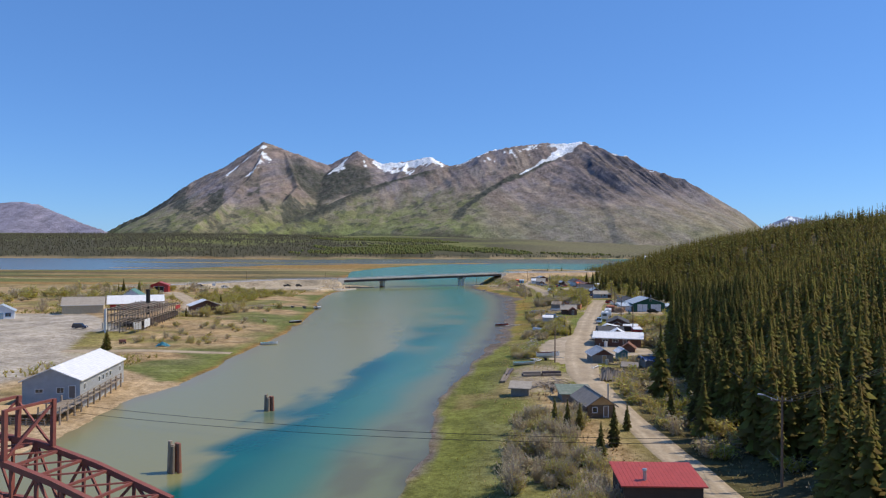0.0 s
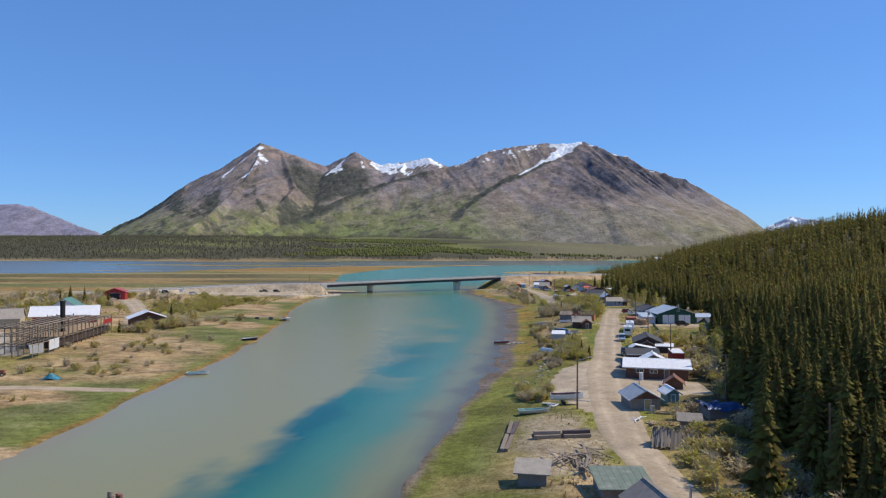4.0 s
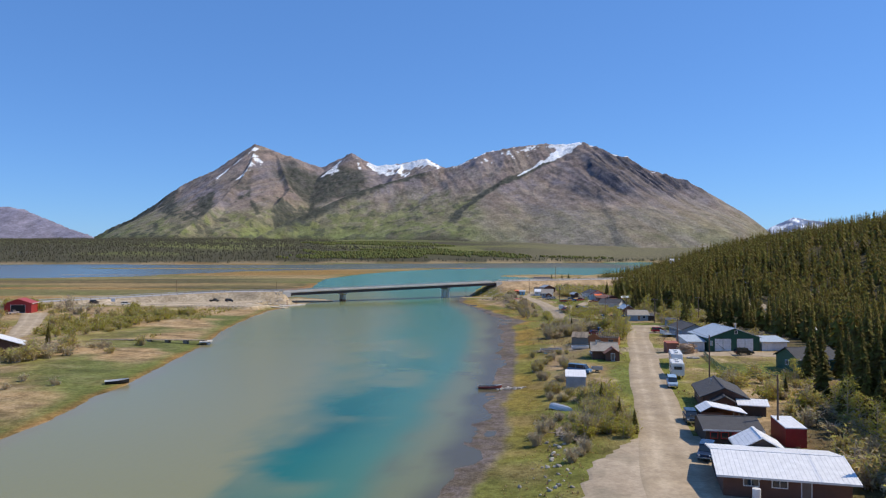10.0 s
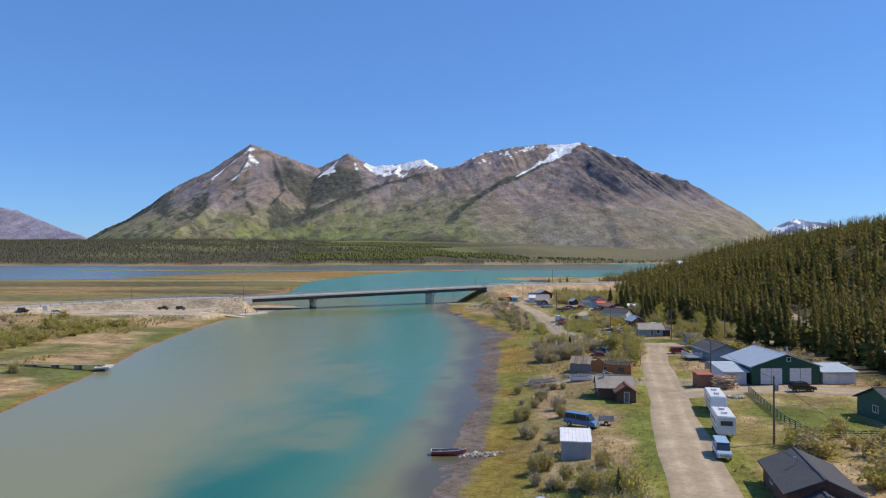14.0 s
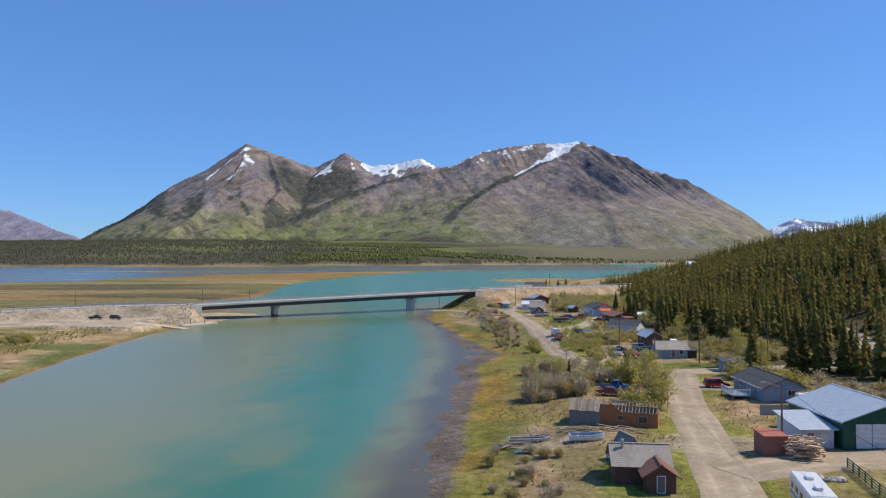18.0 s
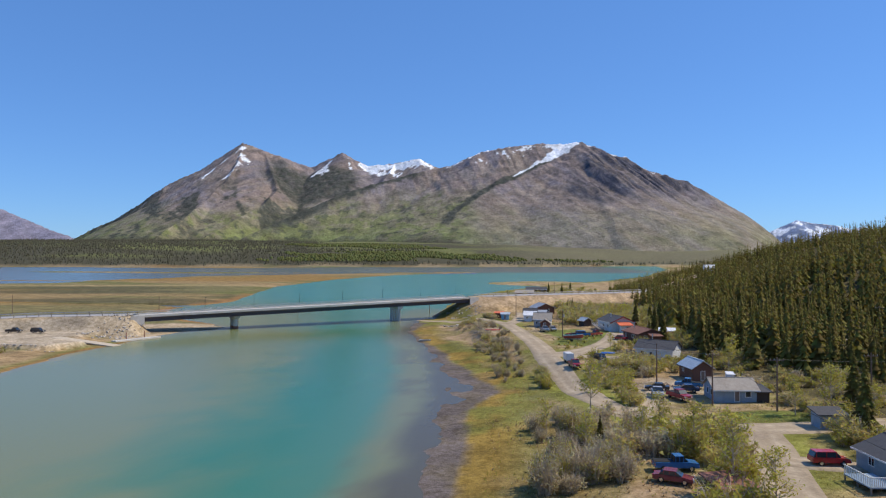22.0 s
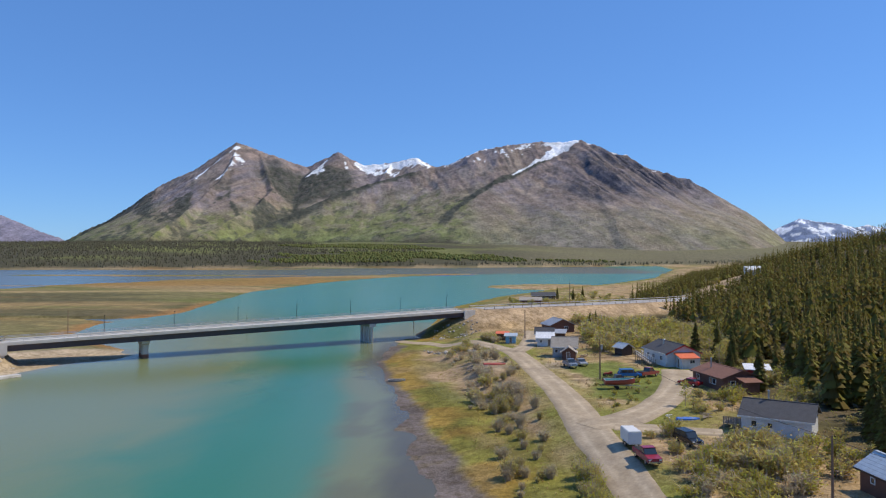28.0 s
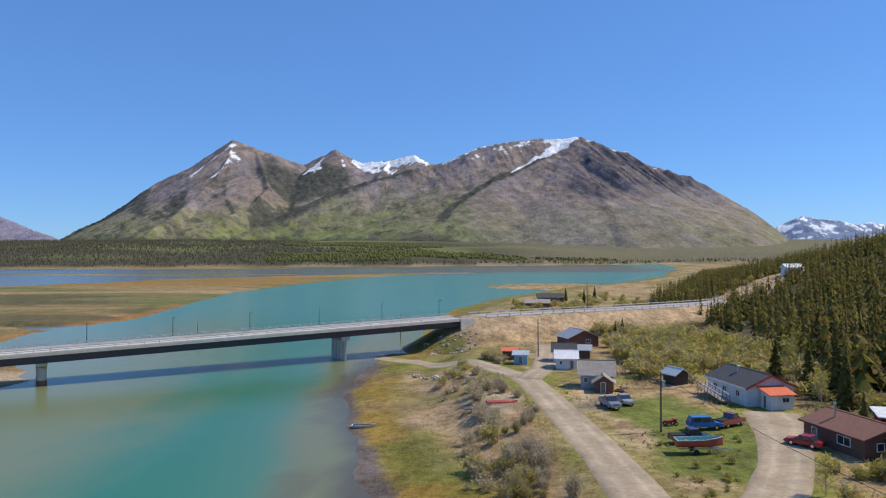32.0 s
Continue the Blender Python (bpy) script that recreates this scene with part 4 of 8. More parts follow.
M_MOUNT = land_material("mountain_rock", 0.09, 0.5, 0.9, 0.95, 6.0, 0.014, (0.74, 0.76, 0.74))
SNOW = [(-1660, 4470, -1600, 4350, 34, 46, 0.42), (-1600, 4350, -1650, 4200, 44, 30, 0.46), (-1700, 4440, -1800, 4240, 30, 26, 0.55), (-1600, 4400, -1560, 4330, 30, 30, 0.5), (-1165, 4670, -1180, 4560, 26, 52, 0.26), (-1190, 4600, -1230, 4540, 36, 30, 0.4),
        (-1040, 4690, -1000, 4600, 20, 26, 0.5), (-960, 4715, -540, 4715, 36, 44, 0.16), (-860, 4680, -720, 4620, 60, 50, 0.36), (-380, 4425, -200, 4440, 16, 18, 0.42), (-200, 4440, 200, 4500, 14, 16, 0.6), (210, 4480, 320, 4460, 18, 40, 0.06), (330, 4460, 240, 4380, 56, 40, 0.02), (370, 4440, 320, 4430, 30, 30, 0.1),
        (250, 4390, 90, 4240, 34, 12, 0.06), (90, 4240, 10, 4160, 10, 6, 0.1), (-200, 4330, 120, 4480, 90, 90, 0.63), (430, 4420, 820, 4320, 26, 22, 0.5)]
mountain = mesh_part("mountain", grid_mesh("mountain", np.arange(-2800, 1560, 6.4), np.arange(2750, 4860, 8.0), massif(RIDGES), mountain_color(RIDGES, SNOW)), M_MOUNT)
tagged(mountain, "bare brown twin-peaked mountain with snow in its gullies", "mountain", kind="structure")
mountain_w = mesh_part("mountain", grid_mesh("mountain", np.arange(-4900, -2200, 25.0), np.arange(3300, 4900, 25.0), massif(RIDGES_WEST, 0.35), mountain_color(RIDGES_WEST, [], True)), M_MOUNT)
tagged(mountain_w, "low rounded mountain in the distance, tinted violet for haze", "mountain", kind="structure")
# the blue base of this range is distance haze painted into the rock
mountain_e = mesh_part("mountain", grid_mesh("mountain", np.arange(1250, 2900, 12.0), np.arange(4550, 5200, 12.0), massif(RIDGES_EAST, 0.7), lambda x, y, z: blend(np.zeros((*np.shape(x), 3)) + (0.2, 0.25, 0.37), (0.8, 0.83, 0.88), smooth(0.55, 0.62, fbm(x, y, 38, 4, 66) + (z - 200) / 900))), M_MOUNT)
tagged(mountain_e, "far range with patches of snow, tinted blue for haze", "mountain", kind="structure")


# ---------------------------------------------------------------- trees
def scatter_mesh(name, temps, pos, scale, yaw, which):
    """Many copies of a few small shapes in one mesh."""
    vs, fs, base = [], [], 0
    for k, (tv, tf) in enumerate(temps):
        sel = np.nonzero(which == k)[0]
        if not len(sel):
            continue
        c, s = np.cos(yaw[sel])[:, None], np.sin(yaw[sel])[:, None]
        wide, tall = scale[sel, 0:1], scale[sel, 1:2]
        x = (tv[None, :, 0] * c - tv[None, :, 1] * s) * wide + pos[sel, 0:1]
        y = (tv[None, :, 0] * s + tv[None, :, 1] * c) * wide + pos[sel, 1:2]
        z = tv[None, :, 2] * tall + pos[sel, 2:3]
        vs.append(np.stack([x, y, z], -1).reshape(-1, 3))
        fs.append((tf[None] + (np.arange(len(sel)) * len(tv))[:, None, None]).reshape(-1, 3) + base)
        base += len(sel) * len(tv)
    co, tri = np.concatenate(vs), np.concatenate(fs)
    me = bpy.data.meshes.new(name)
    me.vertices.add(len(co))
    me.vertices.foreach_set("co", co.astype(np.float32).ravel())
    me.loops.add(tri.size)
    me.loops.foreach_set("vertex_index", tri.astype(np.int32).ravel())
    me.polygons.add(len(tri))
    me.polygons.foreach_set("loop_start", np.arange(0, tri.size, 3, dtype=np.int32))
    me.update(calc_edges=True)
    return me


def spruce_shape(rng, boughs, radius=0.15, low=0.05, broad=0.36, droop=(0.15, 0.6)):
    """A spruce of unit height: boughs in a loose spiral, each a drooping ridged kite with a dip at its tip."""
    v, f = [], []
    a = rng.random() * 6.28
    lean = (rng.uniform(-0.012, 0.012), rng.uniform(-0.012, 0.012))
    for i in range(boughs):
        t = ((i + rng.random()) / boughs) ** 1.12
        z = low + (0.97 - low) * t
        a += 2.4 + rng.uniform(-0.5, 0.5)
        rr = (radius * (1 - t) ** 0.85 + 0.012) * rng.uniform(0.55, 1.2) * (1.0 if t > 0.1 else 0.7)
        half = rr * broad * rng.uniform(0.8, 1.25)
        drop = rr * rng.uniform(*droop)
        ca, sa_ = math.cos(a), math.sin(a)
        ox, oy = lean[0] * t, lean[1] * t
        b = len(v)
        v += [(ox, oy, z + rr * 0.45), (ox + ca * rr, oy + sa_ * rr, z - drop), (ox + ca * rr * 0.6 - sa_ * half, oy + sa_ * rr * 0.6 + ca * half, z - drop * 0.95), (ox + ca * rr * 0.6 + sa_ * half, oy + sa_ * rr * 0.6 - ca * half, z - drop * 0.95)]
        f += [(b, b + 1, b + 2), (b, b + 3, b + 1)]
    b = len(v)
    v += [(lean[0], lean[1], 1.03), (0.013, 0, 0.86), (-0.009, 0.011, 0.86), (-0.009, -0.011, 0.86)]
    f += [(b, b + 1, b + 2), (b, b + 2, b + 3), (b, b + 3, b + 1)]
    return np.array(v, float), np.array(f, int)


rng = random.Random(7)
FAR_SPRUCE = [spruce_shape(rng, 64, rng.uniform(0.125, 0.16), broad=0.5, droop=(0.4, 0.95)) for _ in range(6)] + [spruce_shape(rng, 22, rng.uniform(0.125, 0.16), broad=0.55, droop=(0.5, 1.2)) for _ in range(4)] \
    + [spruce_shape(rng, 150, rng.uniform(0.12, 0.16), broad=0.34, droop=(0.2, 0.8)) for _ in range(5)]
NEAR_SPRUCE = [spruce_shape(rng, 330, rng.uniform(0.12, 0.17), broad=0.3, droop=(0.15, 0.7)) for _ in range(7)]
CONE = [(np.array([(0.5, 0, 0), (-0.25, 0.43, 0), (-0.25, -0.43, 0), (0, 0, 1.0)]), np.array([(0, 1, 3), (1, 2, 3), (2, 0, 3)])),
        (np.array([(0.5, 0, 0), (0, 0.5, 0), (-0.5, 0, 0), (0, -0.5, 0), (0.1, 0, 1.0)]), np.array([(0, 1, 4), (1, 2, 4), (2, 3, 4), (3, 0, 4)]))]
ROUND = [(np.array([(0.5, 0, 0.2), (0, 0.5, 0.25), (-0.5, 0, 0.2), (0, -0.5, 0.2), (0.3, 0.2, 0.8), (-0.3, 0.2, 0.75), (0, -0.35, 0.8), (0, 0, 1.0)]), np.array([(0, 1, 4), (1, 5, 4), (1, 2, 5), (2, 6, 5), (2, 3, 6), (3, 0, 6), (0, 4, 6), (4, 5, 7), (5, 6, 7), (6, 4, 7)]))]

rs = np.random.RandomState(11)


def sow(n, x0, x1, y0, y1, keep):
    x, y = rs.uniform(x0, x1, n), rs.uniform(y0, y1, n)
    k = keep(x, y)
    return x[k], y[k]


ROADS = [Line([(*p[:3], 0) for p in r]) for r in (MAIN, SHORE, EAST, LOOP, GARAGE_DRIVE, WEST, KIOSK_DRIVE, WHITE_DRIVE, WEST_PATH)]


def off_road(x, y, gap=2.0):
    k = np.ones(np.shape(x), bool)
    for r in ROADS:
        d, half, _ = r.near(x, y)
        k &= d > half + gap
    return k


def hill_keep(x, y):
    e = x - HILL_FOOT(y)
    d, half, _ = CAUSE_R.near(x, y)
    clear = ((fbm(x, y, 40, 3, 71) > 0.7) & (x < 170)) | ((fbm(x, y, 22, 3, 73) > 0.63) & (x < 120) & (y > 335) & (y < 450))
    clear |= np.hypot((x - 73) / 12, (y - 380) / 15) < 1
    scar = np.hypot((x - 108) / 26, (y - 432) / 9) < 1
    return (e > 2) & (d > half + 4) & off_road(x, y) & ~clear & ~scar & (HILL_TOP(y) > 3) & ((x - HILL_FOOT(y)) < 330)


wxs, wys = sow(33000, 28, 440, 20, 1330, hill_keep)
for extra in (sow(1700, 28, 105, 20, 340, hill_keep), sow(500, 40, 120, 340, 560, hill_keep), sow(70, 24, 46, 60, 175, hill_keep)):
    wxs, wys = np.concatenate([wxs, extra[0]]), np.concatenate([wys, extra[1]])
order = np.argsort(np.abs(wxs - 30) * 2 + np.abs(wys - 220) * 0.6)
wxs, wys = wxs[order], wys[order]
wzs = height(wxs, wys)
NEAR_N = 260
hs = rs.uniform(6.0, 12.0, len(wxs)) * (1.18 - 0.3 * smooth(480, 680, wys))
wide = hs * rs.uniform(0.9, 1.35, len(wxs))
far = slice(NEAR_N, None)
forest = mesh_part("spruce_forest", scatter_mesh("spruce_forest", FAR_SPRUCE, np.stack([wxs, wys, wzs], 1)[far], np.stack([wide, hs], 1)[far], rs.uniform(0, 6.28, len(wxs))[far], np.where((wxs < 62) & (wys < 235), rs.randint(10, 15, len(wxs)), np.where((wxs < 100) & (wys < 480), rs.randint(0, 6, len(wxs)), rs.randint(6, 10, len(wxs))))[far]), M_SPRUCE)
tagged(forest, "dense dark green spruce forest over the hillside", "forest", kind="stuff")

near_meshes = []
for k, (tv, tf) in enumerate(NEAR_SPRUCE):
    me = bpy.data.meshes.new("crown")
    me.from_pydata(tv.tolist(), [], tf.tolist())
    me.materials.append(M_SPRUCE)
    bm = bmesh.new()
    rod(bm, (0, 0, -0.03), (0, 0, 0.9), 0.014, 0.003, 6)
    tr = bpy.data.meshes.new("trunk")
    bm.to_mesh(tr)
    bm.free()
    tr.materials.append(M_BARK)
    near_meshes.append((tr, me))


def spruce(x, y, h, w=None, k=None, z=None, turn=None):
    ob = new("spruce_tree")
    ob.matrix_world = pose(x, y, ground_z(x, y) if z is None else z, 0, 0, rng.uniform(0, 360) if turn is None else turn) @ Matrix.Diagonal((w or h, w or h, h, 1))
    tagged(ob, "tall narrow dark green spruce tree with drooping boughs", "tree", "spruces by the village")
    tr, me = near_meshes[rng.randrange(7) if k is None else k]
    for nm, m in (("trunk", tr), ("crown", me)):
        p = new(nm, m)
        p.parent = ob
    return ob


for x, y, z, h in zip(wxs[:NEAR_N], wys[:NEAR_N], wzs[:NEAR_N], hs[:NEAR_N]):
    spruce(float(x), float(y), float(h) * 1.05, float(h) * rng.uniform(0.95, 1.4), z=float(z))

# far woods under the mountains
MASSIF = massif(RIDGES)


def slope_z(x, y):
    return np.maximum(height(x, y), np.where((y > 2760) & (x > -2790) & (x < 1550), MASSIF(x, y), -99))


def belt(x, y):
    """How thickly conifers stand on the flats (1 to 0, aspens between): a broad wood in the west, long bands along the shore."""
    e = y - FAR_SHORE(x)
    west = smooth(-550, -1050, x) * (1 - smooth(1100, 1500, e))
    band = np.maximum(1 - smooth(60, 110, e), (1 - smooth(60, 130, np.abs(e - 420 - 60 * (fbm(x, y * 0, 240, 2, 74) - 0.5)))) * (x < 250))
    return smooth(0.42, 0.56, 0.62 * np.maximum(west, band) + 0.75 * (fbm(x * 0.3, y, 120, 4, 28) - 0.3))


fx, fy = sow(90000, -3600, 1700, 1900, 3900, lambda x, y: (y > FAR_SHORE(x) + 22) & (y < FAR_SHORE(x) + 110 + 1400 * smooth(-100, -800, x)) & (belt(x, y) > rs.uniform(0.2, 1.6, len(x))))
fz = slope_z(fx, fy)
fh = rs.uniform(5, 11, len(fx))
far_wood = mesh_part("far_wood", scatter_mesh("far_wood", CONE, np.stack([fx, fy, fz], 1), np.stack([fh * 0.5, fh], 1), rs.uniform(0, 6.28, len(fx)), rs.randint(0, 2, len(fx))), M_FARWOOD)
tagged(far_wood, "dark conifer belt on the far lake shore", "woodland", kind="stuff")
ax, ay = sow(60000, -2600, 350, 1900, 3500, lambda x, y: (y > FAR_SHORE(x) + 60) & (y < FAR_SHORE(x) + 120 + 640 * smooth(100, -500, x)) & (belt(x, y) < rs.uniform(0.0, 0.8, len(x))) & (fbm(x * 0.5, y, 110, 4, 31) > 0.47))
ah = rs.uniform(6, 11, len(ax))
far_aspen = mesh_part("far_aspen_wood", scatter_mesh("far_aspen_wood", ROUND, np.stack([ax, ay, slope_z(ax, ay)], 1), np.stack([ah * 1.1, ah * 0.8], 1), rs.uniform(0, 6.28, len(ax)), rs.randint(0, 1, len(ax))), M_ASPEN)
tagged(far_aspen, "bright spring-green aspen stands below the mountain", "woodland", kind="stuff")


# ---------------------------------------------------------------- bridge
def bridge():
    ax_, ay_, bx_, by_ = -121.5, 484.0, -13.5, 563.0
    ln, yaw = math.hypot(bx_ - ax_, by_ - ay_), math.atan2(by_ - ay_, bx_ - ax_)
    root = thing("road_bridge", ax_, ay_, 0, math.degrees(yaw), "long low road bridge of dark steel girders on concrete piers", "bridge")
    z0, z1, wd = 6.1, 8.75, 11.0
    dz = lambda u: z0 + (z1 - z0) * u / ln
    tilt = -math.atan2(z1 - z0, ln)
    bm = bmesh.new()
    box(bm, (ln / 2, wd / 2, (z0 + z1) / 2 - 0.15), (ln, wd, 0.3), ry=tilt)
    part("deck", bm, M_CONC, root)
    for y in (1.0, 4.0, 7.0, 10.0):
        bm = bmesh.new()
        box(bm, (ln / 2, y, (z0 + z1) / 2 - 1.05), (ln, 0.3, 1.5), ry=tilt)
        box(bm, (ln / 2, y, (z0 + z1) / 2 - 1.82), (ln, 0.7, 0.06), ry=tilt)
        for k in range(0, int(ln), 4):
            box(bm, (k + 1, y, dz(k + 1) - 1.05), (0.06, 0.5, 1.4))
        part("girder", bm, M_GIRDER, root, "dark weathering steel girder")
    for y in (0.12, wd - 0.12):
        bm = bmesh.new()
        box(bm, (ln / 2, y, (z0 + z1) / 2 + 0.2), (ln + 6, 0.24, 0.6), ry=tilt)
        part("parapet", bm, M_CONC, root, "pale concrete parapet")
        bm = bmesh.new()
        for zz in (0.85, 1.15):
            box(bm, (ln / 2, y, (z0 + z1) / 2 + zz), (ln + 6, 0.08, 0.1), ry=tilt)
        for k in range(0, int(ln), 3):
            box(bm, (k + 1, y, dz(k + 1) + 0.8), (0.1, 0.1, 0.8))
        part("railing", bm, M_STEEL, root, "galvanised steel railing")
    for u, steel in ((32.5, 0), (99.5, 1)):
        if steel:
            bm = bmesh.new()
            box(bm, (u, wd / 2, dz(u) - 2.35), (2.2, wd - 1.5, 1.0))
            part("pier_cap", bm, M_CONC, root)
            for y in (1.5, 3.5, 5.5, 7.5, 9.5):
                bm = bmesh.new()
                rod(bm, (u, y, -2), (u, y, dz(u) - 2.7), 0.42, sides=10)
                part("steel_column", bm, M_STEEL, root, "round steel pile")
        else:
            bm = bmesh.new()
            prism(bm, [(1.2, dz(u) - 1.85), (wd - 1.2, dz(u) - 1.85), (wd - 1.2, dz(u) - 2.5), (wd - 3.4, dz(u) - 3.2), (3.4, dz(u) - 3.2), (1.2, dz(u) - 2.5)], u - 1.0, u + 1.0)
            part("pier_cap", bm, M_CONC, root)
            for y in (3.4, wd - 3.4):
                bm = bmesh.new()
                rod(bm, (u, y, 1.0), (u, y, dz(u) - 3.0), 0.95, sides=14)
                part("column", bm, M_CONC, root)
                bm = bmesh.new()
                rod(bm, (u, y, -2), (u, y, 1.1), 1.0, sides=14)
                part("casing", bm, M_RUST, root, "rust-stained steel casing")
    for u in (-1.6, ln + 1.6):
        bm = bmesh.new()
        box(bm, (u, wd / 2, dz(u) - 1.6), (3.2, wd + 0.3, 3.1))
        part("abutment", bm, M_CONC, root)
        for y in (-0.2, wd + 0.2):
            bm = bmesh.new()
            prism(bm, [(u - 2.2, dz(u) + 0.3), (u + 2.2, dz(u) + 0.3), (u + 2.2, dz(u) - 2.6), (u - 2.2, dz(u) - 2.6)], y - 0.2, y + 0.2, "y")
            part("wing_wall", bm, M_CONC, root)
    for k in range(7):
        u = 133 - 18.3 * k
        if u < ln + 12:
            lamp = new("lamp_post")
            lamp.parent = root
            bm = bmesh.new()
            rod(bm, (u, wd + 0.3, dz(u)), (u, wd + 0.3, dz(u) + 5.0), 0.09, 0.06, 8)
            rod(bm, (u, wd + 0.3, dz(u) + 4.9), (u, wd - 0.8, dz(u) + 5.1), 0.05, 0.04, 6)
            part("pole", bm, M_BLACK, lamp)
            bm = bmesh.new()
            box(bm, (u, wd - 1.0, dz(u) + 5.05), (0.3, 0.6, 0.12))
            part("lantern", bm, M_BLACK, lamp)
    return root


bridge()


# ---------------------------------------------------------------- houses
def frame_of(side, w, l):
    """Where a wall runs: its left end seen from outside, along and outward."""
    return {"s": ((-w / 2, -l / 2), (1, 0), (0, -1), w), "n": ((w / 2, l / 2), (-1, 0), (0, 1), w), "e": ((w / 2, -l / 2), (0, 1), (1, 0), l), "w": ((-w / 2, l / 2), (0, -1), (-1, 0), l)}[side]


def opening(root, side, w, l, u, v, ow, oh, kind="window", trim=None, fill=None):
    """A window or door on one wall: u along it from its left end to the opening's centre, v its sill height."""
    (ox, oy), (dx, dy), (nx, ny), _ = frame_of(side, w, l)
    rz = math.atan2(dy, dx)
    def at(du, dv, out):
        return (ox + dx * (u + du) + nx * out, oy + dy * (u + du) + ny * out, v + dv)
    bm = bmesh.new()
    t = 0.09
    for du, dv, a, b in ((0, oh - t / 2, ow, t), (0, t / 2, ow, t), (-ow / 2 + t / 2, oh / 2, t, oh - 2 * t), (ow / 2 - t / 2, oh / 2, t, oh - 2 * t)):
        box(bm, at(du, dv, 0.03), (a, 0.1, b), rz)
    if kind == "window" and ow > 1.0:
        box(bm, at(0, oh / 2, 0.03), (0.06, 0.08, oh - 2 * t), rz)
    fr = part("window" if kind == "window" else "door", bm, trim or M_TRIM, root)
    bm = bmesh.new()
    box(bm, at(0, oh / 2, 0.005), (ow - t, 0.03, oh - t), rz)
    part("pane" if kind == "window" else "door_leaf", bm, fill or (M_GLASS if kind == "window" else M_DOOR), fr)


def house(name, x, y, yaw, w, l, hw, rise, wall, roof, label, category="house", ridge="y", over=0.45, wins=(), doors=(), chimney=None, z=None, trim=None, shed=False, gable=None, sink=0.4, fascia=None):
    """A house with walls, a pitched roof on a ridge along x or y (or one slope up from south to north), windows and doors."""
    z = ground_z(x, y) if z is None else z
    root = thing(name, x, y, z, yaw, label, category)
    th = 0.15
    for s in "snew":
        (ox, oy), (dx, dy), (nx, ny), ln = frame_of(s, w, l)
        bm = bmesh.new()
        peaked = not shed and ((s in "sn") == (ridge == "y"))
        cut = 0 if s in "sn" else th
        o = [(cut, -sink), (ln - cut, -sink), (ln - cut, hw)] + ([(ln / 2, hw + rise)] if peaked and not gable else []) + [(cut, hw)]
        if peaked and gable:
            bm.free()
            bm = bmesh.new()
            tri = [(0.0, hw), (ln, hw), (ln / 2, hw + rise)]
            fa, fb = ([bm.verts.new((ox + dx * u - nx * d, oy + dy * u - ny * d, v)) for u, v in tri] for d in (0.0, th))
            bm.faces.new(fa)
            bm.faces.new(fb[::-1])
            for k in range(3):
                bm.faces.new((fa[(k + 1) % 3], fa[k], fb[k], fb[(k + 1) % 3]))
            bmesh.ops.recalc_face_normals(bm, faces=bm.faces[:])
            part("gable", bm, gable, root)
            bm = bmesh.new()
        if shed:
            o = [(cut, -sink), (ln - cut, -sink), (ln - cut, hw + (rise if s in "ne" else 0)), (cut, hw + (rise if s in "nw" else 0))]
        a = [bm.verts.new((ox + dx * u, oy + dy * u, v)) for u, v in o]
        b = [bm.verts.new((ox + dx * u - nx * th, oy + dy * u - ny * th, v)) for u, v in o]
        n = len(o)
        bm.faces.new(a)
        bm.faces.new(b[::-1])
        for k in range(n):
            bm.faces.new((a[(k + 1) % n], a[k], b[k], b[(k + 1) % n]))
        bmesh.ops.recalc_face_normals(bm, faces=bm.faces[:])
        part("wall", bm, wall, root)
    bm = bmesh.new()
    box(bm, (0, 0, 0.02), (w - 2 * th, l - 2 * th, 0.1))
    part("floor", bm, M_WOOD, root)
    t = 0.14
    span, run = (w, l) if ridge == "y" else (l, w)
    if shed:
        bm = bmesh.new()
        k = rise / l
        prism(bm, [(-l / 2 - over, hw - over * k + 0.01), (l / 2 + over, hw + rise + over * k + 0.01), (l / 2 + over, hw + rise + over * k + t), (-l / 2 - over, hw - over * k + t)], -w / 2 - over, w / 2 + over, "x")
        part("roof", bm, roof, root)
    else:
        k = rise / (span / 2)
        for sg in (-1, 1):
            bm = bmesh.new()
            e = span / 2 + over
            prism(bm, [(0, hw + rise + 0.01), (sg * e, hw - over * k + 0.01), (sg * e, hw - over * k + t), (0, hw + rise + t * 1.1)], -run / 2 - over, run / 2 + over, "y" if ridge == "y" else "x")
            r = part("roof_slope", bm, roof, root)
            bm = bmesh.new()
            beam_y = sg * (e + 0.02)
            zz = hw - over * k + t / 2 - 0.03
            if ridge == "y":
                box(bm, (beam_y, 0, zz), (0.04, run + 2 * over, 0.2))
            else:
                box(bm, (0, beam_y, zz), (run + 2 * over, 0.04, 0.2))
            part("fascia", bm, fascia or M_TRIM, r)
        bm = bmesh.new()
        if ridge == "y":
            box(bm, (0, 0, hw + rise + t * 1.1), (0.3, run + 2 * over, 0.06))
        else:
            box(bm, (0, 0, hw + rise + t * 1.1), (run + 2 * over, 0.3, 0.06))
        part("ridge_cap", bm, roof, root)
    for s, u, v, ow, oh in wins:
        opening(root, s, w, l, u, v, ow, oh, "window", trim)
    for d in doors:
        s, u, ow, oh = d[:4]
        opening(root, s, w, l, u, 0.05, ow, oh, "door", trim, d[4] if len(d) > 4 else None)
    if chimney:
        cx, cy, top, r = chimney
        bm = bmesh.new()
        rod(bm, (cx, cy, hw), (cx, cy, top), r, sides=10)
        rod(bm, (cx, cy, top), (cx, cy, top + 0.12), r * 1.5, r * 1.1, sides=10)
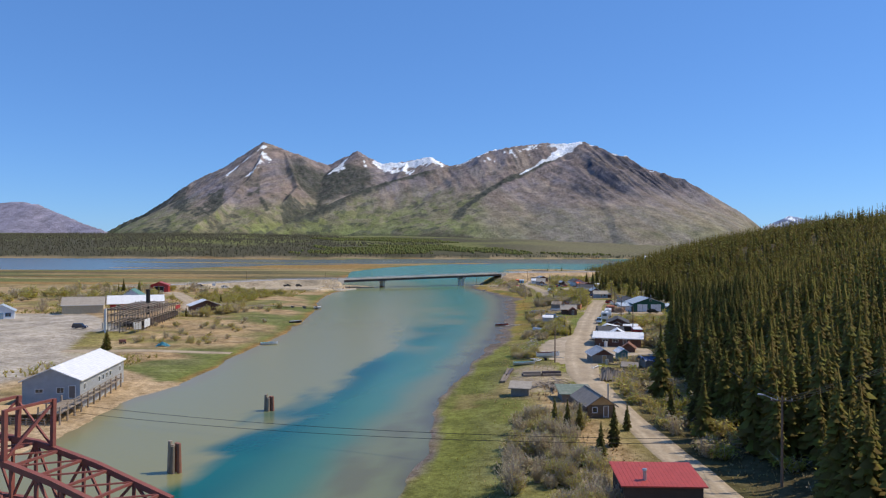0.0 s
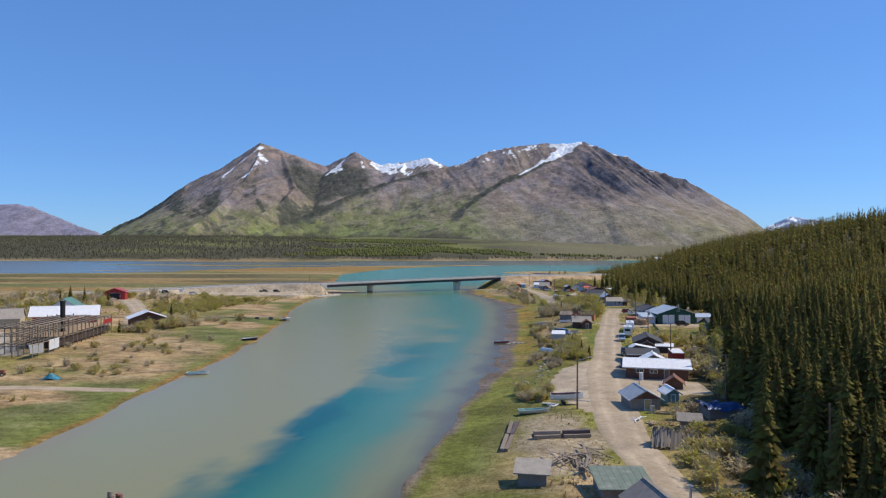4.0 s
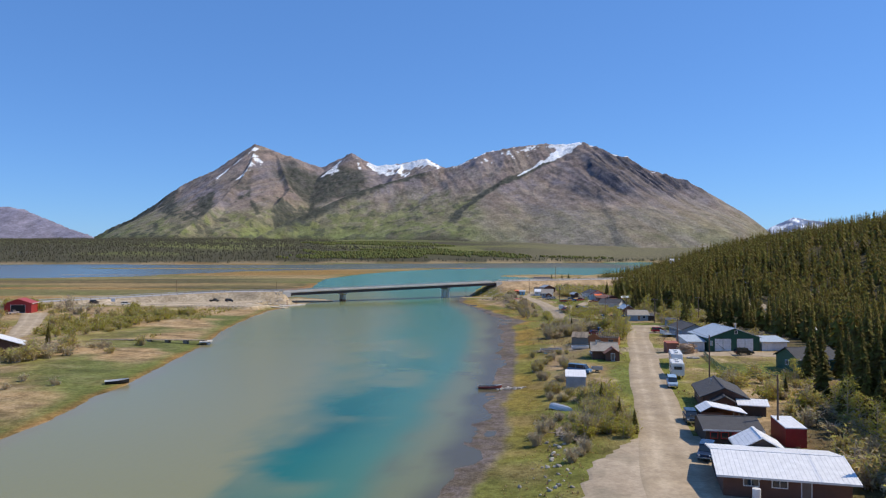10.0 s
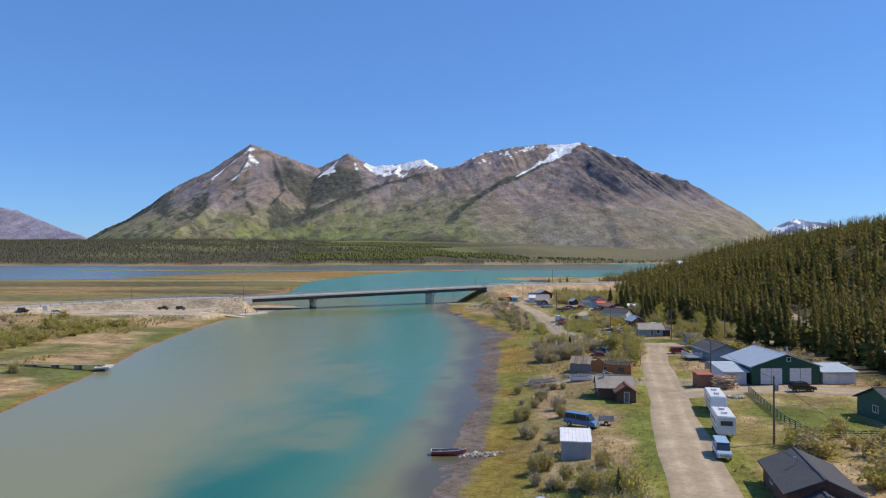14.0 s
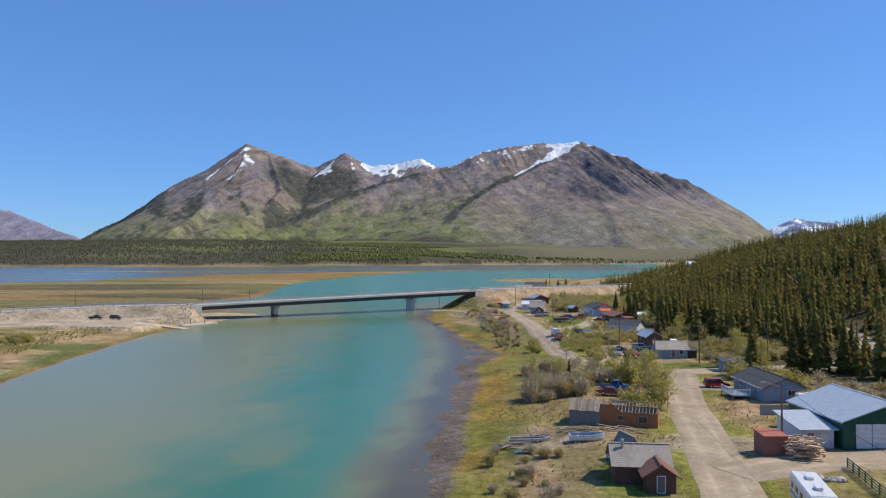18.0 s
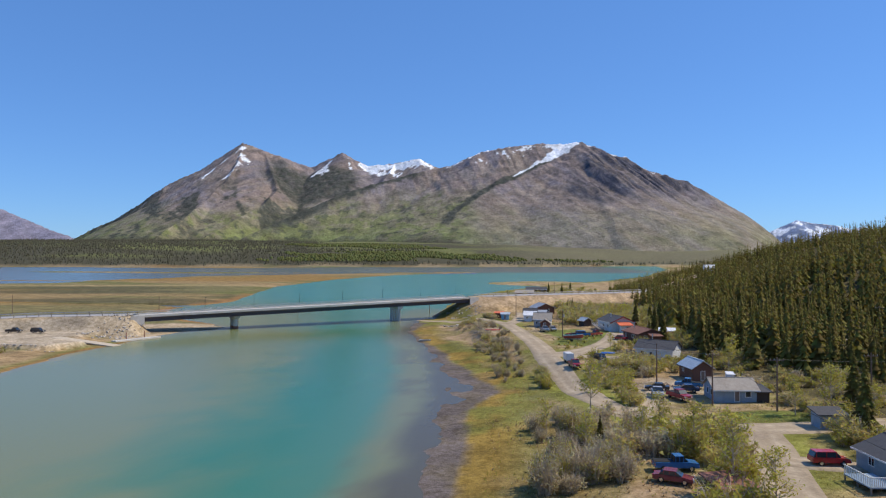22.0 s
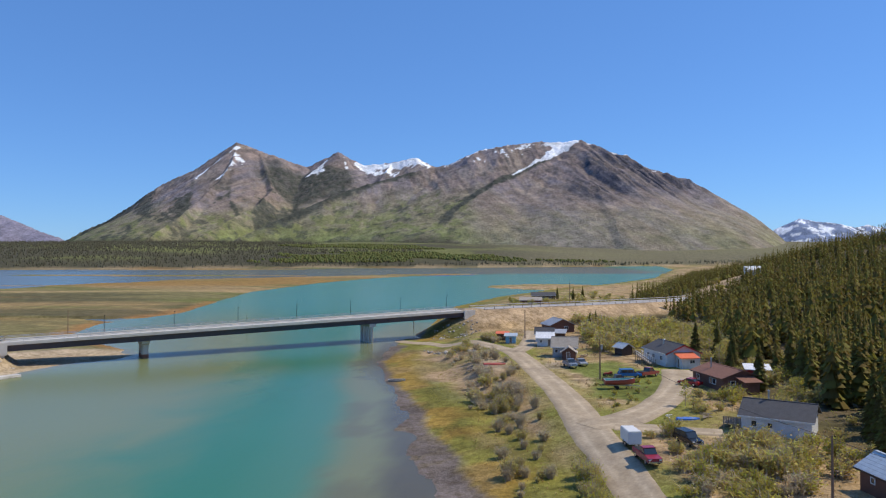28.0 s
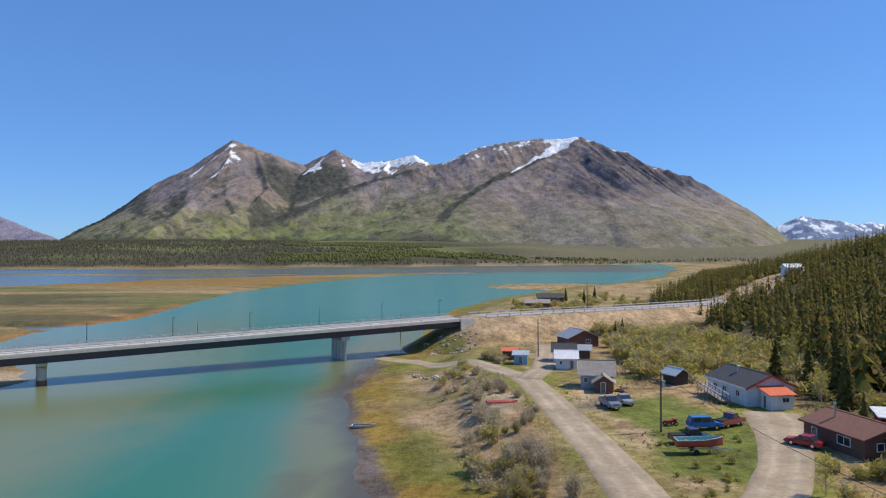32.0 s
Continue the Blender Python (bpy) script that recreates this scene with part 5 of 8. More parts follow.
        part("chimney", bm, M_STEEL, root, "metal stove pipe")
    return root


# ---------------------------------------------------------------- kinds of things
M_TEAL = ribbed("teal_boards", (0.1, 0.24, 0.27), 0.2, 0.7, 0, axis=0)
M_TARP = paint("blue_tarp", (0.03, 0.1, 0.3), 0.35, vary=0.3, spec=0.6)
M_BARREL = paint("white_plastic", (0.7, 0.7, 0.7), 0.5)
M_CYAN = paint("cyan_tarp", (0.1, 0.45, 0.6), 0.5)
M_CHROME = paint("bright_metal", (0.6, 0.6, 0.62), 0.2, 0.9)
M_LAMP_W = paint("head_lamp", (0.8, 0.8, 0.78), 0.15)
M_LAMP_R = paint("tail_lamp", (0.4, 0.02, 0.02), 0.2)
M_ALU = paint("aluminium_boat", (0.5, 0.53, 0.56), 0.4, 0.4, dirt=0.2)
M_BOATWHITE = paint("boat_white", (0.72, 0.74, 0.75), 0.4, dirt=0.2)
M_BOATRED = paint("boat_red", (0.42, 0.08, 0.06), 0.5, dirt=0.3)
M_BOATGREEN = paint("boat_inside", (0.25, 0.5, 0.42), 0.6)
M_FENCE = paint("green_rail", (0.06, 0.13, 0.07), 0.7)
M_FIREWOOD = paint("split_firewood", (0.5, 0.36, 0.24), 0.85, spread=0.35)
M_RV = paint("camper_shell", (0.74, 0.73, 0.7), 0.35, vary=0.06, dirt=0.15)
M_STRIPE = paint("camper_stripe", (0.3, 0.22, 0.17), 0.4)
M_WIRE = paint("power_cable", (0.03, 0.03, 0.03), 0.6)
M_LAMPHEAD = paint("lamp_head", (0.5, 0.5, 0.5), 0.4)
M_DOORWHITE = ribbed("white_panel_door", (0.72, 0.73, 0.74), 0.6, 0.5, 0, axis=2)
_car_paints = {}


def car_paint(c):
    if c not in _car_paints:
        _car_paints[c] = paint("car_paint", c, 0.25, 0.0, vary=0.05, bump=0, dirt=0.12, dirt_color=(0.3, 0.25, 0.2), spec=0.6)
    return _car_paints[c]


def bevelled(bm, w=0.06, seg=2):
    bmesh.ops.bevel(bm, geom=bm.edges[:], offset=w, segments=seg, affect="EDGES", clamp_overlap=True)
    return bm


def wheels(root, spots, r=0.36, w=0.24):
    for x, y in spots:
        bm = bmesh.new()
        rod(bm, (x, y - w / 2, r), (x, y + w / 2, r), r, sides=14)
        wh = part("wheel", bm, M_BLACK, root)
        bm = bmesh.new()
        rod(bm, (x, y - w / 2 - 0.01, r), (x, y + w / 2 + 0.01, r), r * 0.58, sides=10)
        part("rim", bm, M_CHROME, wh)


def car(x, y, heading, color, kind, label, z=None):
    """A vehicle pointing along its own +x."""
    root = thing({"pickup": "pickup_truck", "suv": "car", "van": "van", "sedan": "car"}[kind], x, y, ground_z(x, y) + 0.1 if z is None else z, heading, label, {"pickup": "truck", "van": "van"}.get(kind, "car"))
    L = {"pickup": 5.4, "suv": 4.7, "van": 5.3, "sedan": 4.6}[kind]
    h = L / 2
    W = 1.86
    low = {"pickup": [(-h, 0.45), (h, 0.42), (h, 0.95), (h - 1.3, 1.12), (h - 1.5, 1.12), (-0.35, 1.12), (-0.36, 1.1), (-h, 1.1)],
           "suv": [(-h, 0.42), (h, 0.4), (h, 0.85), (h - 1.15, 1.05), (-h, 1.1)],
           "van": [(-h, 0.42), (h, 0.4), (h, 0.9), (h - 0.75, 1.15), (-h, 1.2)],
           "sedan": [(-h, 0.35), (h, 0.32), (h, 0.7), (h - 1.25, 0.92), (-h + 0.8, 0.95), (-h, 0.9)]}[kind]
    top = {"pickup": [(-0.45, 1.1), (h - 1.25, 1.1), (h - 1.9, 1.75), (-0.25, 1.8)],
           "suv": [(-h + 0.05, 1.08), (h - 1.1, 1.04), (h - 1.75, 1.72), (-h + 0.35, 1.75)],
           "van": [(-h + 0.04, 1.18), (h - 0.7, 1.14), (h - 1.35, 1.92), (-h + 0.2, 1.96)],
           "sedan": [(-h + 0.7, 0.94), (h - 1.2, 0.9), (h - 1.95, 1.42), (-h + 1.25, 1.42)]}[kind]
    col = car_paint(color)
    bm = bmesh.new()
    prism(bm, low, -W / 2, W / 2, "y")
    part("body", bevelled(bm, 0.07), col, root)
    bm = bmesh.new()
    prism(bm, top, -W / 2 + 0.12, W / 2 - 0.12, "y")
    glass = part("window_glass", bevelled(bm, 0.05), M_GLASS, root, "dark car glass")
    bm = bmesh.new()
    xs = [p[0] for p in top[2:]]
    zt = max(p[1] for p in top)
    box(bm, (sum(xs) / 2, 0, zt + 0.0), (abs(xs[0] - xs[1]) + 0.1, W - 0.22, 0.07))
    part("roof_panel", bevelled(bm, 0.03), col, root)
    bm = bmesh.new()
    for yy in (-W / 2 + 0.14, W / 2 - 0.14):
        for px in np.linspace(min(xs) + 0.05, max(xs) - 0.02, 3):
            box(bm, (px, yy, (zt + 1.1) / 2), (0.09, 0.06, zt - 1.08))
    part("pillars", bm, col, root)
    if kind == "pickup":
        bm = bmesh.new()
        box(bm, (-h / 2 - 0.28, 0, 1.13), (h - 0.55, W - 0.3, 0.06))
        part("truck_bed", bm, M_BLACK, root, "dark open truck bed")
    for sx, mat, nm in ((h, M_LAMP_W, "headlight"), (-h, M_LAMP_R, "tail_light")):
        for yy in (-0.68, 0.68):
            bm = bmesh.new()
            box(bm, (sx, yy, 0.78), (0.06, 0.32, 0.18))
            part(nm, bm, mat, root)
    bm = bmesh.new()
    box(bm, (h + 0.03, 0, 0.5), (0.14, W - 0.1, 0.2))
    part("bumper", bevelled(bm, 0.03), M_CHROME, root)
    root.scale = (0.93, 0.93, 0.95)
    wheels(root, [(h - 0.95, -W / 2 + 0.12), (h - 0.95, W / 2 - 0.12), (-h + 1.0, -W / 2 + 0.12), (-h + 1.0, W / 2 - 0.12)])
    return root


def camper(x, y, heading, L, label, motor=False):
    root = thing("motorhome" if motor else "travel_trailer", x, y, ground_z(x, y) + 0.08, heading, label, "camper")
    h = L / 2
    o = [(-h, 0.6), (h - 0.2, 0.55), (h, 1.3), (h - (0.75 if motor else 0.45), 2.95), (-h + 0.1, 3.0)]
    bm = bmesh.new()
    prism(bm, o, -1.2, 1.2, "y")
    part("shell", bevelled(bm, 0.1, 3), M_RV, root)
    for sy in (-1, 1):
        bm = bmesh.new()
        box(bm, (0, sy * 1.205, 1.25), (L - 0.6, 0.02, 0.2))
        part("stripe", bm, M_STRIPE, root, "brown stripe")
        for px in np.linspace(-h + 1.2, h - 1.8, 4):
            bm = bmesh.new()
            box(bm, (px, sy * 1.21, 2.0), (0.9, 0.03, 0.55))
            part("window", bm, M_GLASS, root)
    bm = bmesh.new()
    if motor:
        box(bm, (h - 0.38, 0, 2.05), (0.06, 2.0, 0.95), ry=-0.43)
    else:
        box(bm, (-h + 0.02, 0, 2.1), (0.06, 1.5, 0.6))
    part("windscreen" if motor else "rear_window", bm, M_GLASS, root)
    for px in (-h * 0.4, h * 0.35):
        bm = bmesh.new()
        box(bm, (px, 0, 3.1), (0.9, 0.7, 0.28))
        part("roof_unit", bevelled(bm, 0.06), M_WHITE, root, "white roof air conditioner")
    if not motor:
        bm = bmesh.new()
        rod(bm, (-h - 0.02, 0.0, 1.1), (-h - 0.22, 0.0, 1.1), 0.36, sides=14)
        part("spare_wheel", bm, M_WHITE, root, "covered spare wheel")
    wheels(root, [(-h * 0.4, -1.0), (-h * 0.4, 1.0), (h - 1.2, -1.0), (h - 1.2, 1.0)], 0.38)
    return root


def boat(x, y, heading, L, W, D, mat, inner, label, z=None, upturned=False, trailer=False, tilt=0):
    """An open boat lofted from stern to a raked bow, with thwarts."""
    zz = (ground_z(x, y) if z is None else z)
    root = thing("boat", x, y, zz + (0.75 if trailer else 0.0), heading, label, "boat")
    if upturned:
        root.matrix_world = pose(x, y, zz + D * 0.95, 180, tilt, heading)
    st = []
    for k in range(9):
        t = k / 8
        wv = W / 2 * (1 - max(0, (t - 0.45) / 0.55) ** 2.2)
        st.append((-L / 2 + L * t, max(wv, 0.02), D * (1 + 0.35 * t * t), 0.0 + 0.28 * D * max(0, (t - 0.6) / 0.4) ** 2))
    for nm, m, ins in (("hull", mat, 0.0), ("inside", inner, 0.05)):
        bm = bmesh.new()
        rings = []
        for sx, wv, top, keel in st:
            wv = max(wv - ins, 0.01)
            rings.append([bm.verts.new((sx + (ins if sx < 0 else -ins), u * wv, keel + ins + (top - keel - ins) * v + (0.004 if ins else 0))) for u, v in ((-1, 1), (-0.86, 0.35), (-0.5, 0.05), (0, 0), (0.5, 0.05), (0.86, 0.35), (1, 1))])
        for a, b in zip(rings[:-1], rings[1:]):
            for k in range(6):
                bm.faces.new((a[k], a[k + 1], b[k + 1], b[k]))
        bm.faces.new(rings[0])
        part(nm, bm, m, root)
    bm = bmesh.new()
    for k in (1, -1):
        for (a, wa, ta, _), (b, wb, tb, _) in zip(st[:-1], st[1:]):
            beam(bm, (a, k * wa, ta), (b, k * wb, tb), 0.06)
    beam(bm, (st[0][0], -st[0][1], st[0][2]), (st[0][0], st[0][1], st[0][2]), 0.07)
    part("gunwale", bm, M_BOATWHITE, root)
    for t in (0.25, 0.5, 0.72):
        bm = bmesh.new()
        k = int(t * 8)
        box(bm, (st[k][0], 0, D * 0.7), (0.26, st[k][1] * 1.8, 0.05))
        part("thwart", bm, M_WOOD, root)
    if trailer:
        bm = bmesh.new()
        for yy in (-0.55, 0.55):
            beam(bm, (-L / 2 + 0.3, yy, -0.12), (L / 2 - 0.4, yy * 0.6, -0.12), 0.1)
        beam(bm, (L / 2 - 0.4, 0, -0.12), (L / 2 + 1.0, 0, -0.25), 0.1)
        part("trailer_frame", bm, M_STEEL, root)
        wheels_z = bmesh.new()
        for yy in (-0.95, 0.95):
            rod(wheels_z, (-0.6, yy - 0.1, -0.42), (-0.6, yy + 0.1, -0.42), 0.33, sides=12)
        part("wheels", wheels_z, M_BLACK, root)
    return root


def pole(x, y, h, label="weathered brown wooden utility pole", arm=True, lamp=None, turn=0, can=False):
    z = ground_z(x, y)
    root = thing("utility_pole", x, y, z, turn, label, "pole", "utility poles")
    bm = bmesh.new()
    rod(bm, (0, 0, -0.5), (0, 0, h), 0.16, 0.1, 8)
    part("post", bm, M_POLE, root)
    if arm:
        bm = bmesh.new()
        box(bm, (0, 0.12, h - 0.5), (2.2, 0.1, 0.12))
        c = part("crossarm", bm, M_POLE, root)
        for px in (-1.0, -0.4, 0.4, 1.0):
            bm = bmesh.new()
            rod(bm, (px, 0.12, h - 0.44), (px, 0.12, h - 0.2), 0.05, 0.03, 6)
            part("insulator", bm, M_CONC, c)
    if can:
        bm = bmesh.new()
        rod(bm, (0.35, 0, h - 2.0), (0.35, 0, h - 1.1), 0.24, sides=10)
        part("transformer", bm, M_STEEL, root, "grey transformer can")
    if lamp is not None:
        bm = bmesh.new()
        ca, sa_ = math.cos(radians(lamp)), math.sin(radians(lamp))
        rod(bm, (0, 0, h - 0.6), (1.8 * ca, 1.8 * sa_, h - 0.1), 0.04, 0.03, 6)
        a = part("lamp_arm", bm, M_STEEL, root)
        bm = bmesh.new()
        box(bm, (2.1 * ca, 2.1 * sa_, h - 0.1), (0.6, 0.28, 0.14), radians(lamp))
        part("lamp_head", bevelled(bm, 0.04), M_LAMPHEAD, a)
    return root


def wire(a, b, sag, r=0.025, name="power_cable"):
    a, b = Vector(a), Vector(b)
    bm = bmesh.new()
    n = 12
    pts = [a.lerp(b, k / n) - Vector((0, 0, sag * 4 * (k / n) * (1 - k / n))) for k in range(n + 1)]
    across = (b - a).cross(Vector((0, 0, 1))).normalized() * r
    rings = [[bm.verts.new(p + o) for o in (across, Vector((0, 0, r)), -across, Vector((0, 0, -r)))] for p in pts]
    for p, q in zip(rings[:-1], rings[1:]):
        for k in range(4):
            bm.faces.new((p[k], p[(k + 1) % 4], q[(k + 1) % 4], q[k]))
    return tagged(part(name, bm, M_WIRE), "thin dark overhead cable hung between poles", "cable")


def boards(x, y, n, spread, length, mat, label, name="lumber_pile", height_=0.5, seed=0, thick=0.06, wide=0.22, category="lumber"):
    """A loose heap of boards, each one a part."""
    r = random.Random(seed)
    z = ground_z(x, y)
    root = thing(name, x, y, z, r.uniform(0, 180), label, category)
    for k in range(n):
        bm = bmesh.new()
        l = length * r.uniform(0.5, 1.1)
        box(bm, (r.gauss(0, spread * 0.5), r.gauss(0, spread * 0.3), 0.05 + height_ * k / n), (l, wide * r.uniform(0.6, 1.3), thick), r.gauss(0, 0.5), r.gauss(0, 0.06), r.gauss(0, 0.09))
        part("board", bm, mat, root)
    return root


def rock_mesh(seed):
    r = random.Random(seed)
    bm = bmesh.new()
    bmesh.ops.create_icosphere(bm, subdivisions=1, radius=0.5)
    for v in bm.verts:
        v.co = Vector((v.co.x * 1.2, v.co.y, v.co.z * 0.75)) * r.uniform(0.75, 1.2)
    me = bpy.data.meshes.new("stone")
    bm.to_mesh(me)
    bm.free()
    me.materials.append(M_ROCK)
    return me


ROCKS = [rock_mesh(k) for k in range(5)]


def stones(name, spots, label, seed=0, size=(0.4, 1.0)):
    r = random.Random(seed)
    x0, y0 = spots[0]
    root = thing(name, x0, y0, 0, 0, label, "rocks")
    for x, y in spots:
        s = r.uniform(*size)
        ob = new("stone", ROCKS[r.randrange(5)])
        ob.parent = root
        ob.matrix_local = pose(x - x0, y - y0, ground_z(x, y) + 0.15 * s, r.uniform(-30, 30), r.uniform(-30, 30), r.uniform(0, 360)) @ Matrix.Diagonal((s, s, s, 1))
    return root


def rails(name, pts, h, mat, label, gap=2.2, bars=3, category="fence"):
    """Posts with rails from point to point, standing on the ground."""
    x0, y0 = pts[0]
    root = thing(name, x0, y0, 0, 0, label, category)
    for (ax_, ay_), (bx_, by_) in zip(pts[:-1], pts[1:]):
        n = max(1, round(math.hypot(bx_ - ax_, by_ - ay_) / gap))
        P = [(ax_ + (bx_ - ax_) * k / n - x0, ay_ + (by_ - ay_) * k / n - y0) for k in range(n + 1)]
        P = [(px, py, ground_z(px + x0, py + y0)) for px, py in P]
        for px, py, pz in P[:-1] + ([P[-1]] if (bx_, by_) == pts[-1] else []):
            bm = bmesh.new()
            box(bm, (px, py, pz + h / 2 - 0.1), (0.12, 0.12, h + 0.2))
            part("post", bm, mat, root)
        for i in range(bars):
            bm = bmesh.new()
            zz = h * (i + 0.7) / bars
            for a, b in zip(P[:-1], P[1:]):
                beam(bm, (a[0], a[1], a[2] + zz), (b[0], b[1], b[2] + zz), 0.05, 0.12)
            part("rail", bm, mat, root)
    return root


# ---------------------------------------------------------------- the village, south to north
house("storage_shed", 13.4, 71.4, 4, 7.4, 5.2, 2.5, 0.5, M_SID_DARK, M_ROOF_RED, "low dark shed with a red metal roof by the road", "shed", shed=True, over=0.35, chimney=(-1.5, -1.5, 3.7, 0.18))
house("log_cabin", 11.4, 111.2, 12, 4.0, 7.6, 1.9, 1.3, M_LOG, M_GREYWOOD, "weathered log cabin with a grey board roof and stove pipe", "cabin", chimney=(1.5, -2.4, 4.6, 0.12), gable=M_PLYWOOD, wins=[("s", 1.0, 0.7, 0.8, 0.9), ("w", 3, 0.7, 0.8, 0.8)], doors=[("s", 2.7, 0.8, 1.7)], fascia=M_GREYWOOD)
house("open_shed", 9.2, 120.6, 5, 4.8, 5.0, 1.3, 0.5, M_GREYWOOD, ribbed("green_striped_roof", (0.16, 0.2, 0.15), 0.7, 0.7, 0, axis=0, dirt=0.5, dirt_color=(0.4, 0.38, 0.34)), "sagging shed with a patched green tin roof", "shed", shed=True, fascia=M_GREYWOOD)
house("hut", 0.3, 123.5, -5, 3.0, 2.6, 1.4, 0.5, M_GREYWOOD, M_SHINGLE_G, "small dark weathered hut near the water", "hut", shed=True)
for k, (bx, by, nn, ln) in enumerate(((6.5, 127.5, 16, 4.5), (4.2, 131, 12, 5.5), (7.5, 134, 9, 6.0))):
    boards(bx, by, nn, 2.2, ln, M_WOOD, "heap of broken grey boards beside the gravel pad", seed=40 + k, height_=0.9)
def timbers(x0, y0, x1, y1, layers, label):
    """Heavy squared beams laid end to end, a few side by side."""
    root = thing("timber_stack", (x0 + x1) / 2, (y0 + y1) / 2, ground_z((x0 + x1) / 2, (y0 + y1) / 2), math.degrees(math.atan2(y1 - y0, x1 - x0)), label, "timber")
    half = math.hypot(x1 - x0, y1 - y0) / 2
    rt = random.Random(int(x0 * 10 + y0))
    for row, (v, z) in enumerate(((-0.35, 0.25), (0.35, 0.25), (0.0, 0.72))[:layers]):
        for k in (-1, 1):
            bm = bmesh.new()
            box(bm, (k * half / 2, v + rt.uniform(-0.08, 0.08), z), (half * rt.uniform(0.9, 0.99), 0.5, 0.46), rt.uniform(-0.03, 0.03))
            part("beam", bevelled(bm, 0.03, 1), M_GIRDER if (row + k) % 3 == 0 else M_WOOD, root)


timbers(-1.7, 151.5, -3.1, 136.0, 2, "row of heavy dark timbers edging the gravel pad")
timbers(0.6, 141.8, 8.4, 143.6, 3, "stack of heavy squared beams on the gravel pad")
# fallen barn
ruin = thing("collapsed_barn", 18.6, 139.5, ground_z(18.6, 139.5), -15, "collapsed grey board barn lying in the brush", "ruin")
r_ = random.Random(5)
for sg in (-1, 1):
    for k in range(24):
        bm = bmesh.new()
        ln_b = 3.4 * r_.uniform(0.75, 1.05)
        box(bm, (-2.7 + 0.23 * k, sg * 1.0 + r_.uniform(-0.1, 0.1), 1.15 + 0.3 * math.sin(k * 0.25) - 0.02 * k), (0.22, ln_b, 0.05), 0.05 * r_.gauss(0, 1), -sg * (0.75 + 0.05 * r_.gauss(0, 1)))
        part("board", bm, M_WOOD, ruin)
for k in range(10):
    bm = bmesh.new()
    box(bm, (-2.75, -1.7 + 0.34 * k, 0.55), (0.06, 0.32, 1.5 * r_.uniform(0.6, 1.1)), 0, 0, -0.3)
    part("board", bm, M_WOOD, ruin)
house("barn", 18.2, 163.4, 7, 4.5, 6.2, 1.8, 1.2, M_GREYWOOD, M_ROOF_GREY, "old log barn with a grey tin roof and plywood door", "barn", doors=[("s", 2.5, 1.1, 1.7, M_PLYWOOD)], gable=M_SID_BROWN, chimney=(0.4, 2.0, 3.6, 0.08))
house("hut", 27.0, 180.2, -12, 3.1, 3.0, 1.1, 1.1, M_SID_BROWN, M_SHINGLE_B, "little hut with a steep orange-brown roof", "hut", chimney=None)
house("shed", 23.3, 165.9, 8, 1.9, 3.2, 2.0, 0.6, M_TEAL, M_ROOF_WHITE, "teal board shed with a white tin roof", "shed", doors=[("s", 0.95, 0.8, 1.7, M_TEAL)])
sh = thing("collapsed_shed", 29.0, 157.4, ground_z(29.0, 157.4) - 0.5, 8, "leaning dark shed under a crumpled blue tarpaulin", "shed")
for sx, sy, a, b in ((-2.5, 0, 0.1, 4.2), (2.5, 0, 0.1, 4.2), (0, -2.1, 4.9, 0.1), (0, 2.1, 4.9, 0.1)):
    bm = bmesh.new()
    box(bm, (sx, sy, 0.9), (a, b, 2.0), 0, 0.05, 0.04)
    part("wall", bm, M_GREYWOOD, sh)
bm = bmesh.new()
n = 18
tv = [[bm.verts.new((-2.9 + 5.8 * i / n, -2.5 + 5.0 * j / n, 2.0 + 0.9 * float(fbm(np.array([i * 1.0]), np.array([j * 1.0]), 4, 3, 81)[0]) - 0.5 * (abs(j - n / 2) / (n / 2)) ** 3)) for i in range(n + 1)] for j in range(n + 1)]
for j in range(n):
    for i in range(n):
        bm.faces.new((tv[j][i], tv[j][i + 1], tv[j + 1][i + 1], tv[j + 1][i]))
bmesh.ops.solidify(bm, geom=bm.faces[:], thickness=0.04)
part("tarpaulin", bm, M_TARP, sh, "crumpled blue tarpaulin")
house("shed", 22.6, 149.2, -10, 2.6, 2.4, 1.3, 0.4, M_GREYWOOD, M_GREYWOOD, "small sagging shed of weathered grey boards", "shed", shed=True)
for k, (bx, by) in enumerate(((16.4, 153), (17.6, 150.6), (20.4, 158.2))):
    boards(bx, by, 7, 1.2, 1.8, M_BARREL if k == 0 else M_WOOD, "scattered scrap sheets and boards in the yard", "scrap_heap", 0.4, 60 + k, category="scrap")
bm = bmesh.new()
rod(bm, (0, 0, 0), (0, 0, 1.1), 0.35, sides=12)
rod(bm, (0, 0, 1.1), (0, 0, 1.16), 0.37, sides=12)
t_ = thing("barrel", 19.2, 158.6, ground_z(19.2, 158.6), 0, "grey steel barrel before the log barn", "barrel")
part("drum", bm, M_STEEL, t_)

house("community_hall", 26.3, 193.4, -9, 11.6, 10.8, 2.3, 0.9, M_SID_BROWN, M_ROOF_WHITE, "long brown hall under a broad white metal roof", "hall", ridge="x", over=0.7,
      wins=[("s", 2.6, 1.2, 1.5, 0.8), ("s", 5.2, 1.2, 1.5, 0.8)], doors=[("s", 7.6, 1.0, 2.0)])
bm = bmesh.new()
rod(bm, (0, 0, 0), (0, 0, 1.5), 0.4, sides=12)
t_ = thing("water_tank", 22.3, 187.0, ground_z(22.3, 187), 0, "white plastic tank beside the hall wall", "tank")
part("tank", bm, M_BARREL, t_)
house("outbuilding", 27.2, 202.0, -6, 4.8, 4.8, 2.0, 1.3, M_SID_DARK, M_ROOF_WHITE, "outbuilding with a bright white pitched roof", "shed", over=0.3)
